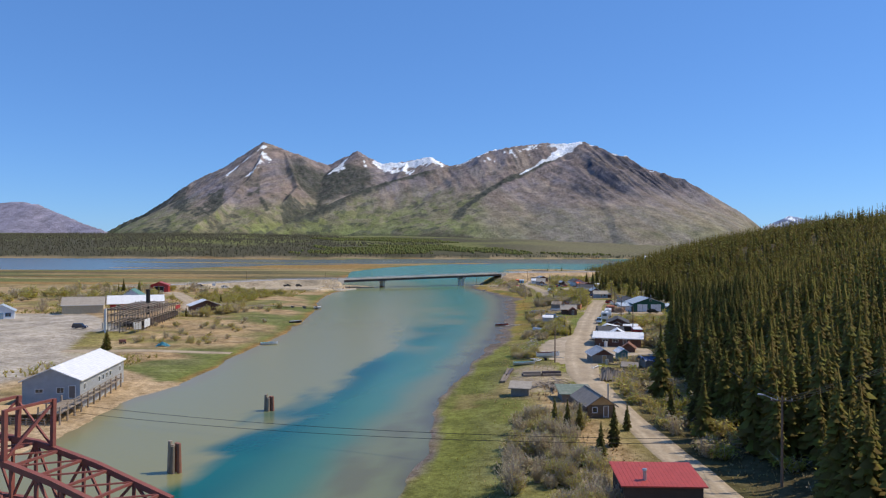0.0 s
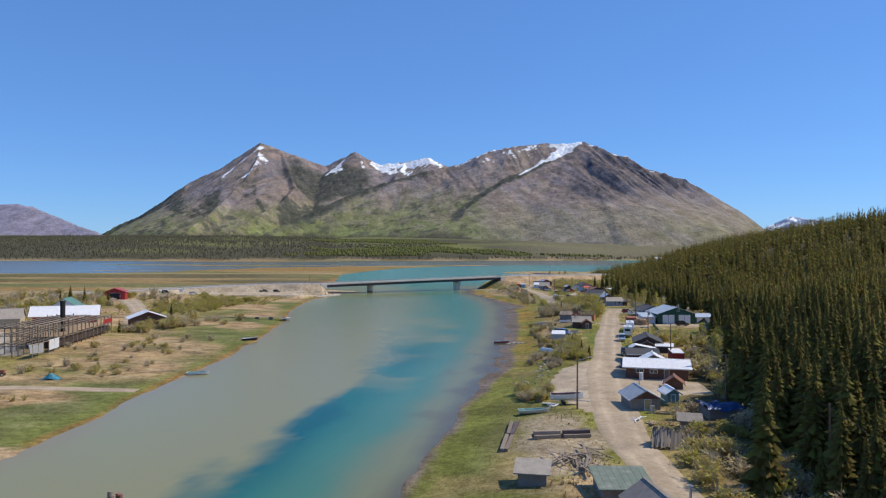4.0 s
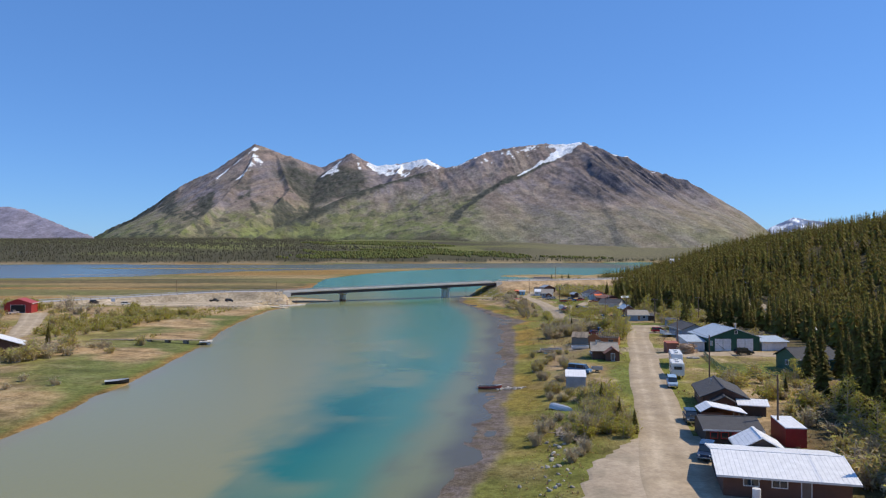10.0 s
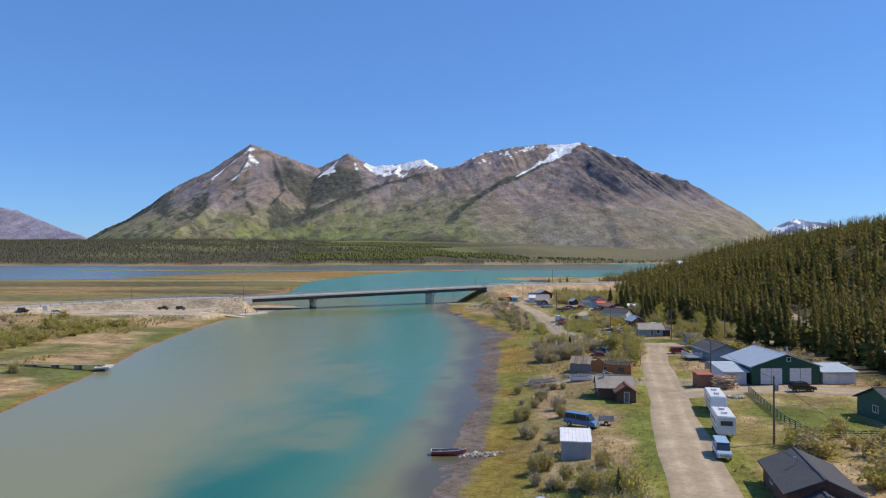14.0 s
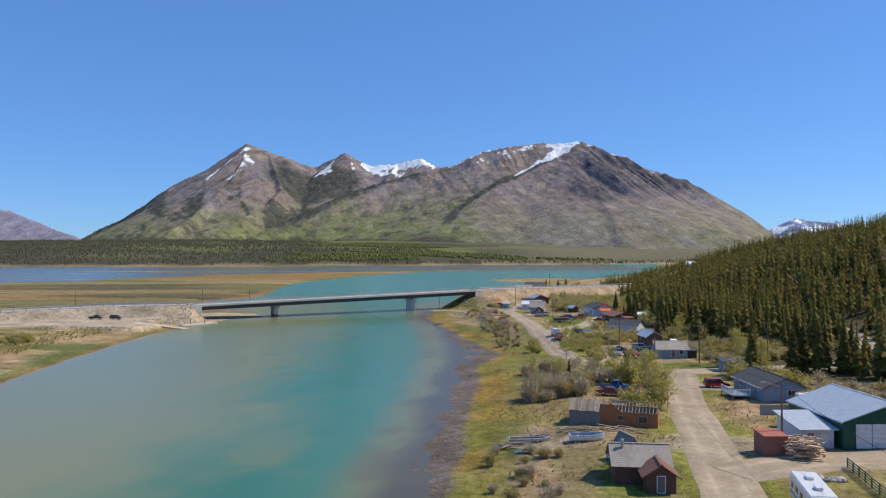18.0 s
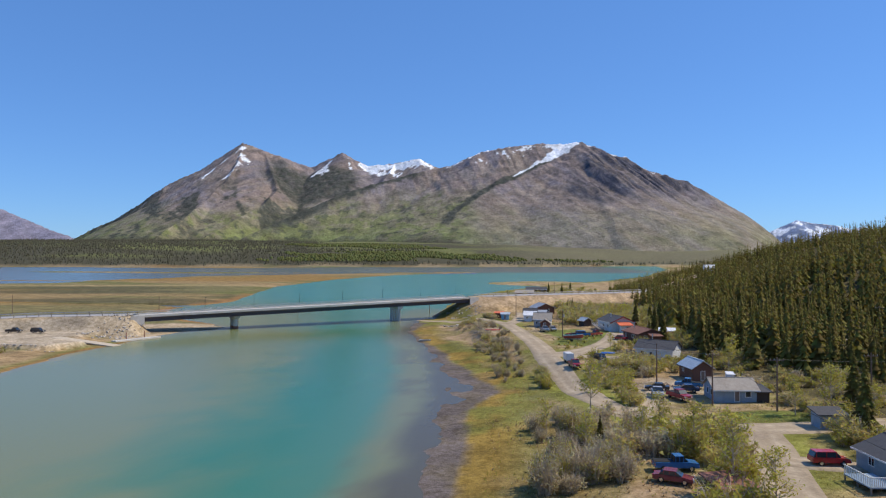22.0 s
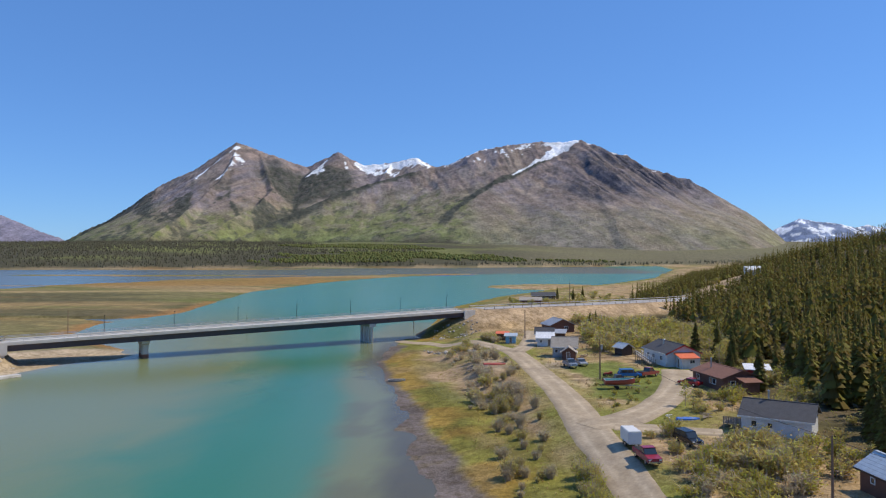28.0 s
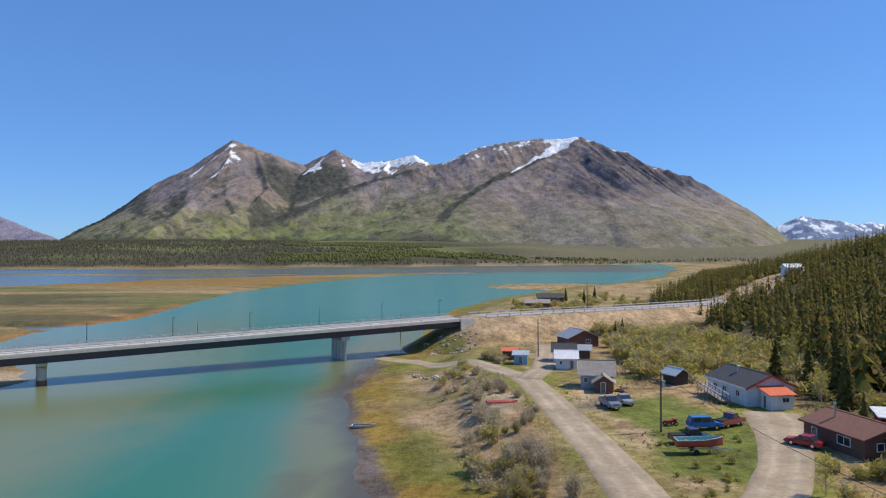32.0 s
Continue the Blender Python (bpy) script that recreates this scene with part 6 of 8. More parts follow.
house("house", 26.6, 212.4, -3, 6.6, 7.4, 2.0, 0.8, M_SID_DARK, M_SHINGLE_D, "low dark house with black shingles and a red door", ridge="x", wins=[("s", 1.0, 0.8, 1.0, 0.9), ("s", 2.3, 0.8, 1.0, 0.9)], doors=[("s", 3.6, 0.9, 1.8, M_RED), ("s", 6.0, 0.9, 1.8, M_RED)], trim=M_RED)
ph = thing("porch_house", 25.3, 219.8, ground_z(28, 221.5), -3, "brown porch house under a white tin roof", "house")
bm = bmesh.new()
prism(bm, [(-0.2, 1.9), (1.3, 2.75), (6.2, 1.85), (6.2, 1.78), (1.3, 2.66), (-0.2, 1.82)], -0.2, 3.8, "y")
part("roof", bm, M_ROOF_WHITE, ph, "bright white tin roof")
for c_, s_ in (((0.1, 1.9, 0.8), (0.12, 3.4, 2.0)), ((3.0, 3.5, 0.8), (5.7, 0.12, 2.0)), ((1.5, 0.1, 0.8), (2.9, 0.12, 2.0))):
    bm = bmesh.new()
    box(bm, c_, s_)
    part("wall", bm, M_SID_BROWN, ph)
for px_, py_ in ((4.4, 0.1), (5.9, 0.1), (5.9, 3.4)):
    bm = bmesh.new()
    box(bm, (px_, py_, 0.85), (0.14, 0.14, 2.1))
    part("post", bm, M_WOOD, ph)
house("storage_container", 34.0, 211.2, -2, 2.5, 5.9, 2.3, 0.2, M_RED, M_ROOF_WHITE, "red metal store with a pale flat roof", "container", shed=True, over=0.04)
house("house", 31.7, 234.4, -7, 6.4, 10.6, 2.15, 1.35, M_SID_BROWN, M_SHINGLE_D, "dark brown house with a black shingle roof", wins=[("s", 5.2, 0.9, 0.9, 0.9), ("w", 4, 0.9, 1.2, 1.0)], chimney=(-1.2, 0.5, 3.9, 0.1), fascia=M_SID_DARK)
house("porch", 30.7, 228.4, -7, 2.9, 1.9, 1.8, 0.75, M_SID_BROWN, M_SHINGLE_D, "front porch with a small black gable roof", "porch", wins=[("s", 1.4, 0.7, 0.9, 0.8)])
house("lean_to", 34.6, 227.2, -12, 3.6, 2.4, 1.6, 0.3, M_SID_DARK, M_ROOF_WHITE, "lean-to with pale corrugated sheets", "shed", shed=True)
house("house", 60, 272.5, 12, 9, 8, 2.8, 1.8, ribbed("green_white_siding", (0.05, 0.12, 0.08), 0.2, 0.6, 0, axis=2), M_SHINGLE_D, "green house with white trim and dark roof", ridge="x", wins=[("s", 2.5, 1.0, 1.2, 1.1), ("s", 6.2, 1.0, 1.2, 1.1), ("w", 4, 1.0, 1.2, 1.1)])

# the green garage
G = house("garage", 52.4, 306.8, 8, 13.0, 13.0, 3.4, 2.2, M_SID_GREEN, M_ROOF_BLUE, "large green metal garage with white double doors", "garage", wins=[("s", 7.0, 4.3, 0.8, 0.8)],
          doors=[("s", 2.6, 2.0, 3.0, M_DOORWHITE), ("s", 4.7, 2.0, 3.0, M_DOORWHITE), ("s", 8.2, 2.0, 3.0, M_DOORWHITE), ("s", 10.3, 2.0, 3.0, M_DOORWHITE)], over=0.3, chimney=(1.5, -4, 6.6, 0.14))
house("lean_to", 43.6, 303.0, 8, 4.2, 6.0, 2.4, 0.9, M_SID_WHITE, M_ROOF_BLUE, "white lean-to with a blue tin roof beside the garage", "shed", doors=[("s", 1.2, 1.0, 2.0), ("s", 3.0, 1.2, 2.0, M_DOORWHITE)], shed=True)
house("carport", 63.2, 305.0, 8, 6.4, 6.0, 2.3, 0.7, M_SID_WHITE, M_ROOF_BLUE, "white carport wing with pale doors", "carport", shed=True, doors=[("s", 1.7, 1.9, 2.0, M_DOORWHITE), ("s", 4.2, 1.9, 2.0, M_DOORWHITE)])
house("shed", 83.7, 331.5, 5, 3.6, 3, 2.4, 0.3, M_SID_WHITE, M_ROOF_WHITE, "small white shed at the wood's edge", "shed", shed=True)
house("storage_container", 37.2, 296.8, 5, 2.8, 3.0, 2.4, 0.2, M_RUST, paint("orange_lid", (0.42, 0.14, 0.08), 0.7), "rust-red store with a flat orange roof", "container", shed=True, over=0.08)
for k, (bx, by) in enumerate(((40.2, 294.6), (41.6, 296.2), (39.6, 297.2))):
    boards(bx, by, 110, 1.9, 1.3, M_FIREWOOD, "tall heap of split firewood by the red store", "firewood_pile", 2.1, 70 + k, 0.14, 0.22, "firewood")
rails("rail_fence", [(43.6, 291), (42.9, 284), (41.4, 268), (41.8, 259), (48, 259.3), (56, 260)], 1.2, M_FENCE, "green painted rail fence round the lawn", 2.0, 4)
stones("tyre_heap", [(39 + 0.5 * (k % 5), 286 + 0.5 * (k // 5)) for k in range(12)], "heap of dark stones at the fence corner", 3, (0.5, 0.9))
camper(33.6, 275.0, 262, 8.4, "white motorhome with brown stripes parked by the road", True)
camper(30.7, 260.6, 82, 7.2, "white travel trailer with a covered spare wheel")
car(27.5, 249.6, 262, (0.35, 0.47, 0.6), "van", "pale blue van parked behind the trailers")
car(21.6, 202.6, 250, (0.015, 0.03, 0.07), "suv", "dark blue car parked beside the hall")
car(24.2, 221.5, 265, (0.02, 0.03, 0.04), "suv", "dark car parked before the black-roofed house")
car(53.5, 293.2, 8, (0.012, 0.02, 0.02), "suv", "black car parked before the green garage")

house("cabin", 19.5, 285.8, -1, 5.6, 5.0, 2.1, 1.5, M_SID_BROWN, M_SHINGLE_G, "small brown cabin with worn grey shingles", "cabin", ridge="x", wins=[("w", 2.5, 0.9, 0.9, 0.8)], chimney=(-1.8, -0.6, 4.2, 0.16), fascia=M_SID_BROWN)
house("porch", 20.9, 281.8, -1, 3.0, 2.8, 1.9, 1.0, M_SID_BROWN, M_SHINGLE_B, "red-brown cabin porch with a small gable", "porch", doors=[("s", 1.5, 0.9, 1.8)], fascia=M_SID_BROWN)
house("tepee_hut", 19.2, 292.0, 20, 3.4, 3.4, 0.5, 2.6, M_GREYWOOD, M_GREYWOOD, "steep grey board hut behind the cabin", "hut", over=0.1)
house("shed", 10.0, 249.2, -3, 3.5, 4.4, 2.2, 0.5, M_SID_GREY, M_ROOF_WHITE, "small grey shed with a white tin roof", "shed", shed=True, over=0.15)
car(12.0, 263.6, -32, (0.1, 0.22, 0.38), "van", "old blue van standing in the grass")
tr_ = thing("utility_trailer", 15.6, 264.6, ground_z(15.6, 264.6), -8, "small grey box trailer in the grass", "trailer")
bm = bmesh.new()
box(bm, (0, 0, 0.65), (2.2, 1.4, 0.06))
for c_, s_ in (((0, -0.7, 0.9), (2.2, 0.05, 0.5)), ((0, 0.7, 0.9), (2.2, 0.05, 0.5)), ((-1.1, 0, 0.9), (0.05, 1.4, 0.5)), ((1.1, 0, 0.9), (0.05, 1.4, 0.5))):
    box(bm, c_, s_)
part("box", bm, M_STEEL, tr_)
wheels(tr_, [(0, -0.8), (0, 0.8)], 0.32, 0.18)
boat(6.4, 230.4, -50, 4.6, 1.5, 0.7, M_ALU, M_ALU, "grey rowboat lying upturned in the grass", upturned=True)
boards(5.8, 232.2, 8, 1.0, 2.0, M_WOOD, "weathered boards beside the upturned boat", seed=81)
for k, (bx, by) in enumerate(((5.2, 215.5), (7.0, 210.2), (6.0, 212.6))):
    boards(bx, by, 9, 1.5, 3.4, M_WOOD, "pile of grey planks at the edge of the lot", seed=83 + k)
boat(1.2, 157.4, 12, 4.8, 1.4, 0.6, M_ALU, M_BOATGREEN, "aluminium skiff drawn up by the gravel pad")
boat(6.6, 163.6, 4, 5.2, 1.9, 0.9, M_BOATWHITE, M_RUST, "white boat on a trailer filled with junk", trailer=True)
boards(4.0, 161.6, 9, 1.0, 1.6, M_BARREL, "white scrap and sheets beside the boat trailer", "scrap_heap", 0.6, 91, category="scrap")
boat(-6.0, 252.2, 5, 4.5, 1.3, 0.55, M_BOATRED, M_WOOD, "old red-brown boat aground on the mud spit", z=0.05)
stones("shore_stones", [(-4.5 + 0.55 * (k % 9) + 0.3 * (k // 9), 251.2 + 0.5 * (k // 9) + 0.2 * (k % 3)) for k in range(36)], "grey stones of a low spit into the river", 5, (0.25, 0.6))
rq = random.Random(17)
stones("shore_stones", [(rq.gauss(2.2 + 0.06 * k, 1.1), 184 + 0.62 * k + rq.uniform(-2, 2)) for k in range(46)], "pale stones scattered along the grassy bank", 6, (0.18, 0.7))

# ruined long house with bare rafters
rz = ground_z(20.5, 312)
R = thing("ruined_house", 20.4, 312.3, rz, -13, "ruined house with bare rafters and orange-brown walls", "ruin")
for nm, x0, x1, y0, y1, hh in (("wall", -6, -1.6, -2.5, -2.4, 1.9), ("wall", -1.6, 6.2, -2.5, -2.4, 2.0), ("wall", -6, 6.2, 2.4, 2.5, 2.0), ("wall", -6.1, -6, -2.5, 2.5, 2.0), ("wall", 6.2, 6.3, -2.5, 2.5, 2.0)):
    bm = bmesh.new()
    box(bm, ((x0 + x1) / 2, (y0 + y1) / 2, hh / 2 - 0.2), (x1 - x0, max(y1 - y0, 0.1), hh + 0.4))
    part(nm, bm, M_SID_ORANGE if x0 > -3 else M_GREYWOOD, R)
bm = bmesh.new()
prism(bm, [(-1.9, 1.9), (1.6, 1.9), (-0.15, 3.2)], -2.62, -2.54, "y")
part("gable", bm, M_SID_ORANGE, R, "orange-brown boarded gable")
for k in range(22):
    if k < 11:
        bm = bmesh.new()
        box(bm, (-6.0 + 0.4 * k, -1.35, 2.5 + 0.05 * math.sin(k)), (0.36, 3.0, 0.05), 0.02 * math.sin(k * 3), 0.42)
        part("roof_board", bm, M_WOOD, R)
for k in range(13):
    bm = bmesh.new()
    box(bm, (0.4 + 0.48 * k, -1.3, 2.55), (0.09, 2.9, 0.14), 0, 0.42)
    part("rafter", bm, M_WOOD, R)
for yy, zz in ((-2.4, 2.05), (-1.3, 2.62), (-0.2, 3.1)):
    bm = bmesh.new()
    box(bm, (3.2, yy, zz + 0.06), (6.4, 0.12, 0.1))
    part("purlin", bm, M_WOOD, R)
opening(R, "s", 12, 5, 7.2, 0.8, 0.9, 0.8, "window", M_WOOD)
opening(R, "s", 12, 5, 10.3, 0.6, 1.3, 1.0, "window", M_WOOD)
for k, (bx, by, nn) in enumerate(((5.4, 300.5, 14), (9.5, 304, 12), (14.2, 306.5, 12), (16.8, 306, 8), (7.8, 297.5, 9), (20.5, 306.3, 7))):
    boards(bx, by, nn, 2.2, 3.4, M_WOOD, "wreckage of grey boards and sheets in the yard", seed=100 + k, height_=0.5)
boards(6.5, 297.2, 5, 0.6, 1.2, M_CYAN, "scraps of bright blue plastic sheet", "scrap_heap", 0.2, 110, category="scrap")
boat(15.5, 301.2, 5, 4.6, 1.7, 0.8, M_BOATWHITE, M_SID_BLUE, "blue and white motorboat lying on the grass")
boat(8.0, 302.4, 5, 5.5, 1.4, 0.5, M_ALU, M_WOOD, "wrecked grey skiff among broken boards")
car(23.8, 335.8, 5, (0.04, 0.16, 0.38), "pickup", "old blue pickup under the aspens")
car(22.6, 331.2, -20, (0.2, 0.03, 0.04), "sedan", "derelict dark red car under the aspens")
house("shack", 26.8, 344.2, -5, 5.6, 3.2, 1.8, 0.4, M_SID_DARK, paint("mossy_roof", (0.17, 0.18, 0.1), 0.9, dirt=0.5, dirt_color=(0.3, 0.1, 0.07)), "dark shack with a mossy roof edged in red", "shack", shed=True)
house("shack", 27.2, 326.8, 20, 3.6, 3.2, 1.5, 0.5, M_SID_DARK, M_RUST, "low lean-to roofed with faded red sheets", "shack", shed=True)
house("house", 49.8, 334.4, 6, 7.2, 12.0, 2.3, 1.5, M_SID_BLUE, M_SHINGLE_D, "blue house with a dark roof and a white deck", wins=[("s", 4.6, 0.9, 1.4, 1.0), ("w", 3, 0.9, 1.2, 1.0), ("w", 9, 0.9, 1.2, 1.0)], doors=[("w", 6.5, 0.9, 2.0)])
D_ = thing("deck", 43.6, 332.2, ground_z(43.6, 332.2), 6, "white railed wooden deck at the blue house", "deck")
bm = bmesh.new()
box(bm, (0, 0, 0.7), (3.2, 5.0, 0.14))
part("platform", bm, M_SID_BLUE, D_)
for k in range(16):
    for ax_, ay_ in ((-1.55 + 0.2 * k, -2.45), (-1.55, -2.45 + 0.32 * k)):
        if ax_ <= 1.56:
            bm = bmesh.new()
            box(bm, (ax_, ay_, 1.25), (0.07, 0.07, 1.0))
            part("baluster", bm, M_TRIM, D_)
bm = bmesh.new()
box(bm, (0, -2.45, 1.78), (3.2, 0.1, 0.08))
box(bm, (-1.55, 0, 1.78), (0.1, 5.0, 0.08))
part("handrail", bm, M_TRIM, D_)
for ax_, ay_ in ((-1.5, -2.4), (1.5, -2.4), (-1.5, 2.4), (-1.5, 0)):
    bm = bmesh.new()
    box(bm, (ax_, ay_, 0.2), (0.14, 0.14, 1.0))
    part("leg", bm, M_WOOD, D_)
pf = thing("plank_fence", 43.2, 318.6, ground_z(46, 319), 6, "tall grey plank fence before the blue house", "fence")
for k in range(26):
    bm = bmesh.new()
    box(bm, (0.27 * k, 0, 0.75 + 0.04 * math.sin(k * 2.3)), (0.25, 0.04, 1.6))
    part("plank", bm, M_SID_GREY, pf)
for zz in (0.4, 1.2):
    bm = bmesh.new()
    box(bm, (3.4, 0.06, zz), (7.0, 0.06, 0.1))
    part("rail", bm, M_SID_GREY, pf)
car(42.5, 340.0, 4, (0.42, 0.03, 0.03), "suv", "bright red car parked by the blue house")
camper(51.8, 320.0, 2, 5.5, "long white trailer beside the blue house")
house("shed", 50.3, 358.8, 3, 3.6, 2.8, 2.1, 0.4, M_SID_BLUE, M_SHINGLE_D, "small blue shed at the road corner", "shed", shed=True)
house("cottage", 41.9, 377.0, 2, 6.8, 6.0, 2.1, 1.4, M_SID_BLUE, M_SHINGLE_G, "blue-grey cottage with worn grey shingles", ridge="x", wins=[("w", 2.2, 0.8, 1.0, 1.1), ("w", 4.2, 0.8, 1.0, 1.1), ("s", 5.4, 0.8, 1.0, 1.1)], doors=[("s", 3.6, 0.9, 1.9)])
house("lean_to", 46.4, 376.4, 2, 2.0, 4.4, 1.7, 0.4, M_SID_DARK, M_SHINGLE_D, "dark lean-to at the cottage's gable", "shed", shed=True)
house("cabin", 40.9, 395.8, 10, 4.0, 6.4, 2.5, 1.3, M_SID_BROWN, M_ROOF_BLUE, "dark brown cabin with a blue tin roof", "cabin", wins=[("w", 2, 1.2, 0.7, 0.7)], doors=[("s", 2.0, 0.9, 1.9)], fascia=M_SID_DARK)
car(31.0, 383.2, 170, (0.02, 0.025, 0.035), "sedan", "dark sedan parked in the cottage yard")
car(30.0, 377.8, 265, (0.4, 0.42, 0.44), "pickup", "silver pickup with its bonnet to the road")
car(35.8, 381.6, 172, (0.03, 0.05, 0.1), "sedan", "dark blue sedan in the cottage yard")
car(33.2, 375.8, 295, (0.3, 0.03, 0.04), "pickup", "red and white pickup in the cottage yard")
car(37.4, 386.2, 160, (0.03, 0.15, 0.33), "pickup", "bright blue pickup behind the cottage")
boards(33.2, 387.5, 40, 1.6, 1.0, M_FIREWOOD, "spread heap of split firewood in the yard", "firewood_pile", 0.5, 120, 0.14, 0.2, "firewood")
house("dog_shed", 44.5, 384.5, 0, 2.6, 2.0, 1.4, 0.3, M_SID_GREY, M_STEEL, "grey metal-roofed shed behind the cottage", "shed", shed=True)
house("outhouse", 45.6, 389.6, 0, 1.3, 1.3, 2.0, 0.3, M_SID_WHITE, M_ROOF_WHITE, "narrow white outhouse under the spruces", "outhouse", shed=True, over=0.1)

for (px, py, ph, kw) in ((8.0, 160.2, 8.2, dict(arm=False, lamp=20)), (35.8, 256.0, 8.8, dict(arm=False, can=True)), (31.6, 164.0, 8.5, dict(arm=False)), (30.2, 122.6, 8.8, dict(arm=False)), (27.1, 77.0, 9.4, dict(arm=True, lamp=150)),
                         (37.6, 371.6, 8.8, dict(arm=True)), (32.5, 391.2, 7.5, dict(arm=False)), (6.1, 530.6, 8.6, dict(arm=False)), (19.4, 461.6, 7.8, dict(arm=False, can=True)), (38.9, 297.8, 8.6, dict(arm=False, lamp=170)),
                         (46.5, 368, 8.5, dict(arm=True)), (33.0, 212, 8.5, dict(arm=False)), (88, 372, 9, dict(arm=True)), (62, 371, 9, dict(arm=True)), (104, 455, 9, dict(arm=True)), (135, 520, 9, dict(arm=True))):
    pole(px, py, ph, **kw)
top = lambda x, y, h: (x, y, ground_z(x, y) + h - 0.3)
for a, b, s in ((top(27.1, 77, 9.4), top(30.2, 122.6, 8.8), 0.8), (top(30.2, 122.6, 8.8), top(31.6, 164, 8.5), 0.7), (top(31.6, 164, 8.5), top(33, 212, 8.5), 0.9), (top(33, 212, 8.5), top(35.8, 256, 8.8), 0.8),
                (top(35.8, 256, 8.8), top(38.9, 297.8, 8.6), 0.7), (top(38.9, 297.8, 8.6), top(37.6, 371.6, 8.8), 1.2), (top(37.6, 371.6, 8.8), top(32.5, 391.2, 7.5), 0.4), (top(46.5, 368, 8.5), top(88, 372, 9), 0.6),
                (top(37.6, 371.6, 8.8), top(46.5, 368, 8.5), 0.2), (top(32.5, 391.2, 7.5), top(19.4, 461.6, 7.8), 1.4), (top(88, 372, 9), top(104, 455, 9), 1.0)):
    wire(a, b, s)
wire((24, 80, 5.4), (-69.5, 104, 0.9), 1.3, 0.03)
wire((24, 80.4, 5.8), (-69.5, 104.4, 2.0), 1.3, 0.03)
for k in range(3):
    wire((26.2 + 0.8 * k, 77, 10.6), (75, 84, 30 + 0.2 * k), 1.5)

# ---------------------------------------------------------------- north yards
house("house", 39.0, 422.6, -28, 8.6, 7.0, 2.5, 1.6, M_SID_WHITE, M_SHINGLE_D, "long pale house with a dark shingle roof", ridge="x", wins=[("s", 1.6, 1.0, 0.8, 0.9), ("s", 3.6, 1.0, 0.7, 0.8), ("w", 3.4, 0.8, 1.0, 1.2)], doors=[("w", 5.2, 0.9, 2.0)], chimney=(-1.4, 0.1, 5.4, 0.13))
D2 = thing("deck", 33.6, 424.4, ground_z(33.6, 424.4), -28, "small wooden entrance deck of the pale house", "deck")
bm = bmesh.new()
box(bm, (0, 0, 0.8), (2.6, 3.4, 0.12))
part("platform", bm, M_WOOD, D2)
for k in range(12):
    bm = bmesh.new()
    box(bm, (-1.2 + 0.22 * k, -1.65, 1.3), (0.16, 0.05, 0.9))
    part("baluster", bm, M_WOOD, D2)
for ax_, ay_ in ((-1.2, -1.6), (1.2, -1.6), (-1.2, 1.6), (1.2, 1.6)):
    bm = bmesh.new()
    box(bm, (ax_, ay_, 0.3), (0.12, 0.12, 1.1))
    part("leg", bm, M_WOOD, D2)
car(18.3, 407.1, 281, (0.3, 0.02, 0.04), "pickup", "dark red pickup hauling a white cargo trailer")
ct = thing("cargo_trailer", 17.5, 413.7, ground_z(17.5, 413.7) + 0.08, 279, "white enclosed cargo trailer behind the red pickup", "trailer")
bm = bmesh.new()
prism(bm, [(-1.7, 0.45), (1.7, 0.45), (1.7, 2.1), (-1.7, 2.1)], -0.85, 0.85, "y")
part("box_body", bevelled(bm, 0.08), M_RV, ct)
bm = bmesh.new()
beam(bm, (1.7, 0, 0.5), (2.9, 0, 0.5), 0.12)
part("drawbar", bm, M_STEEL, ct)
wheels(ct, [(-0.4, -0.8), (-0.4, 0.8), (0.4, -0.8), (0.4, 0.8)], 0.3)
car(24.8, 414.6, 291, (0.012, 0.014, 0.016), "suv", "black car on the dirt drive of the pale house")
boards(25.4, 429.6, 4, 0.5, 1.4, M_BARREL, "white tub and boards in the grass", "scrap_heap", 0.6, 130, category="scrap")
boat(28.2, 428.6, 8, 3.4, 0.9, 0.4, paint("blue_kayak", (0.03, 0.16, 0.55), 0.4), M_BLACK, "bright blue kayak lying upturned by the drive", upturned=True)
boards(31.5, 430.3, 8, 1.2, 2.2, M_WOOD, "stack of boards beside the drive", seed=131)
boards(35.2, 405.6, 10, 1.6, 2.6, M_BARREL, "pale sheets of scrap in the brush", "scrap_heap", 0.9, 133, category="scrap")
tb = thing("picnic_table", 38.6, 403.0, ground_z(38.6, 403), 20, "weathered picnic table near the brown cabin", "table")
for c_, s_ in (((0, 0, 0.75), (1.8, 0.8, 0.05)), ((0, -0.7, 0.45), (1.8, 0.28, 0.05)), ((0, 0.7, 0.45), (1.8, 0.28, 0.05))):
    bm = bmesh.new()
    box(bm, c_, s_)
    part("tabletop" if c_[1] == 0 else "bench", bm, M_WOOD, tb)
for sx in (-0.7, 0.7):
    bm = bmesh.new()
    beam(bm, (sx, -0.7, 0), (sx, 0.2, 0.72), 0.08)
    beam(bm, (sx, 0.7, 0), (sx, -0.2, 0.72), 0.08)
    part("leg", bm, M_WOOD, tb)

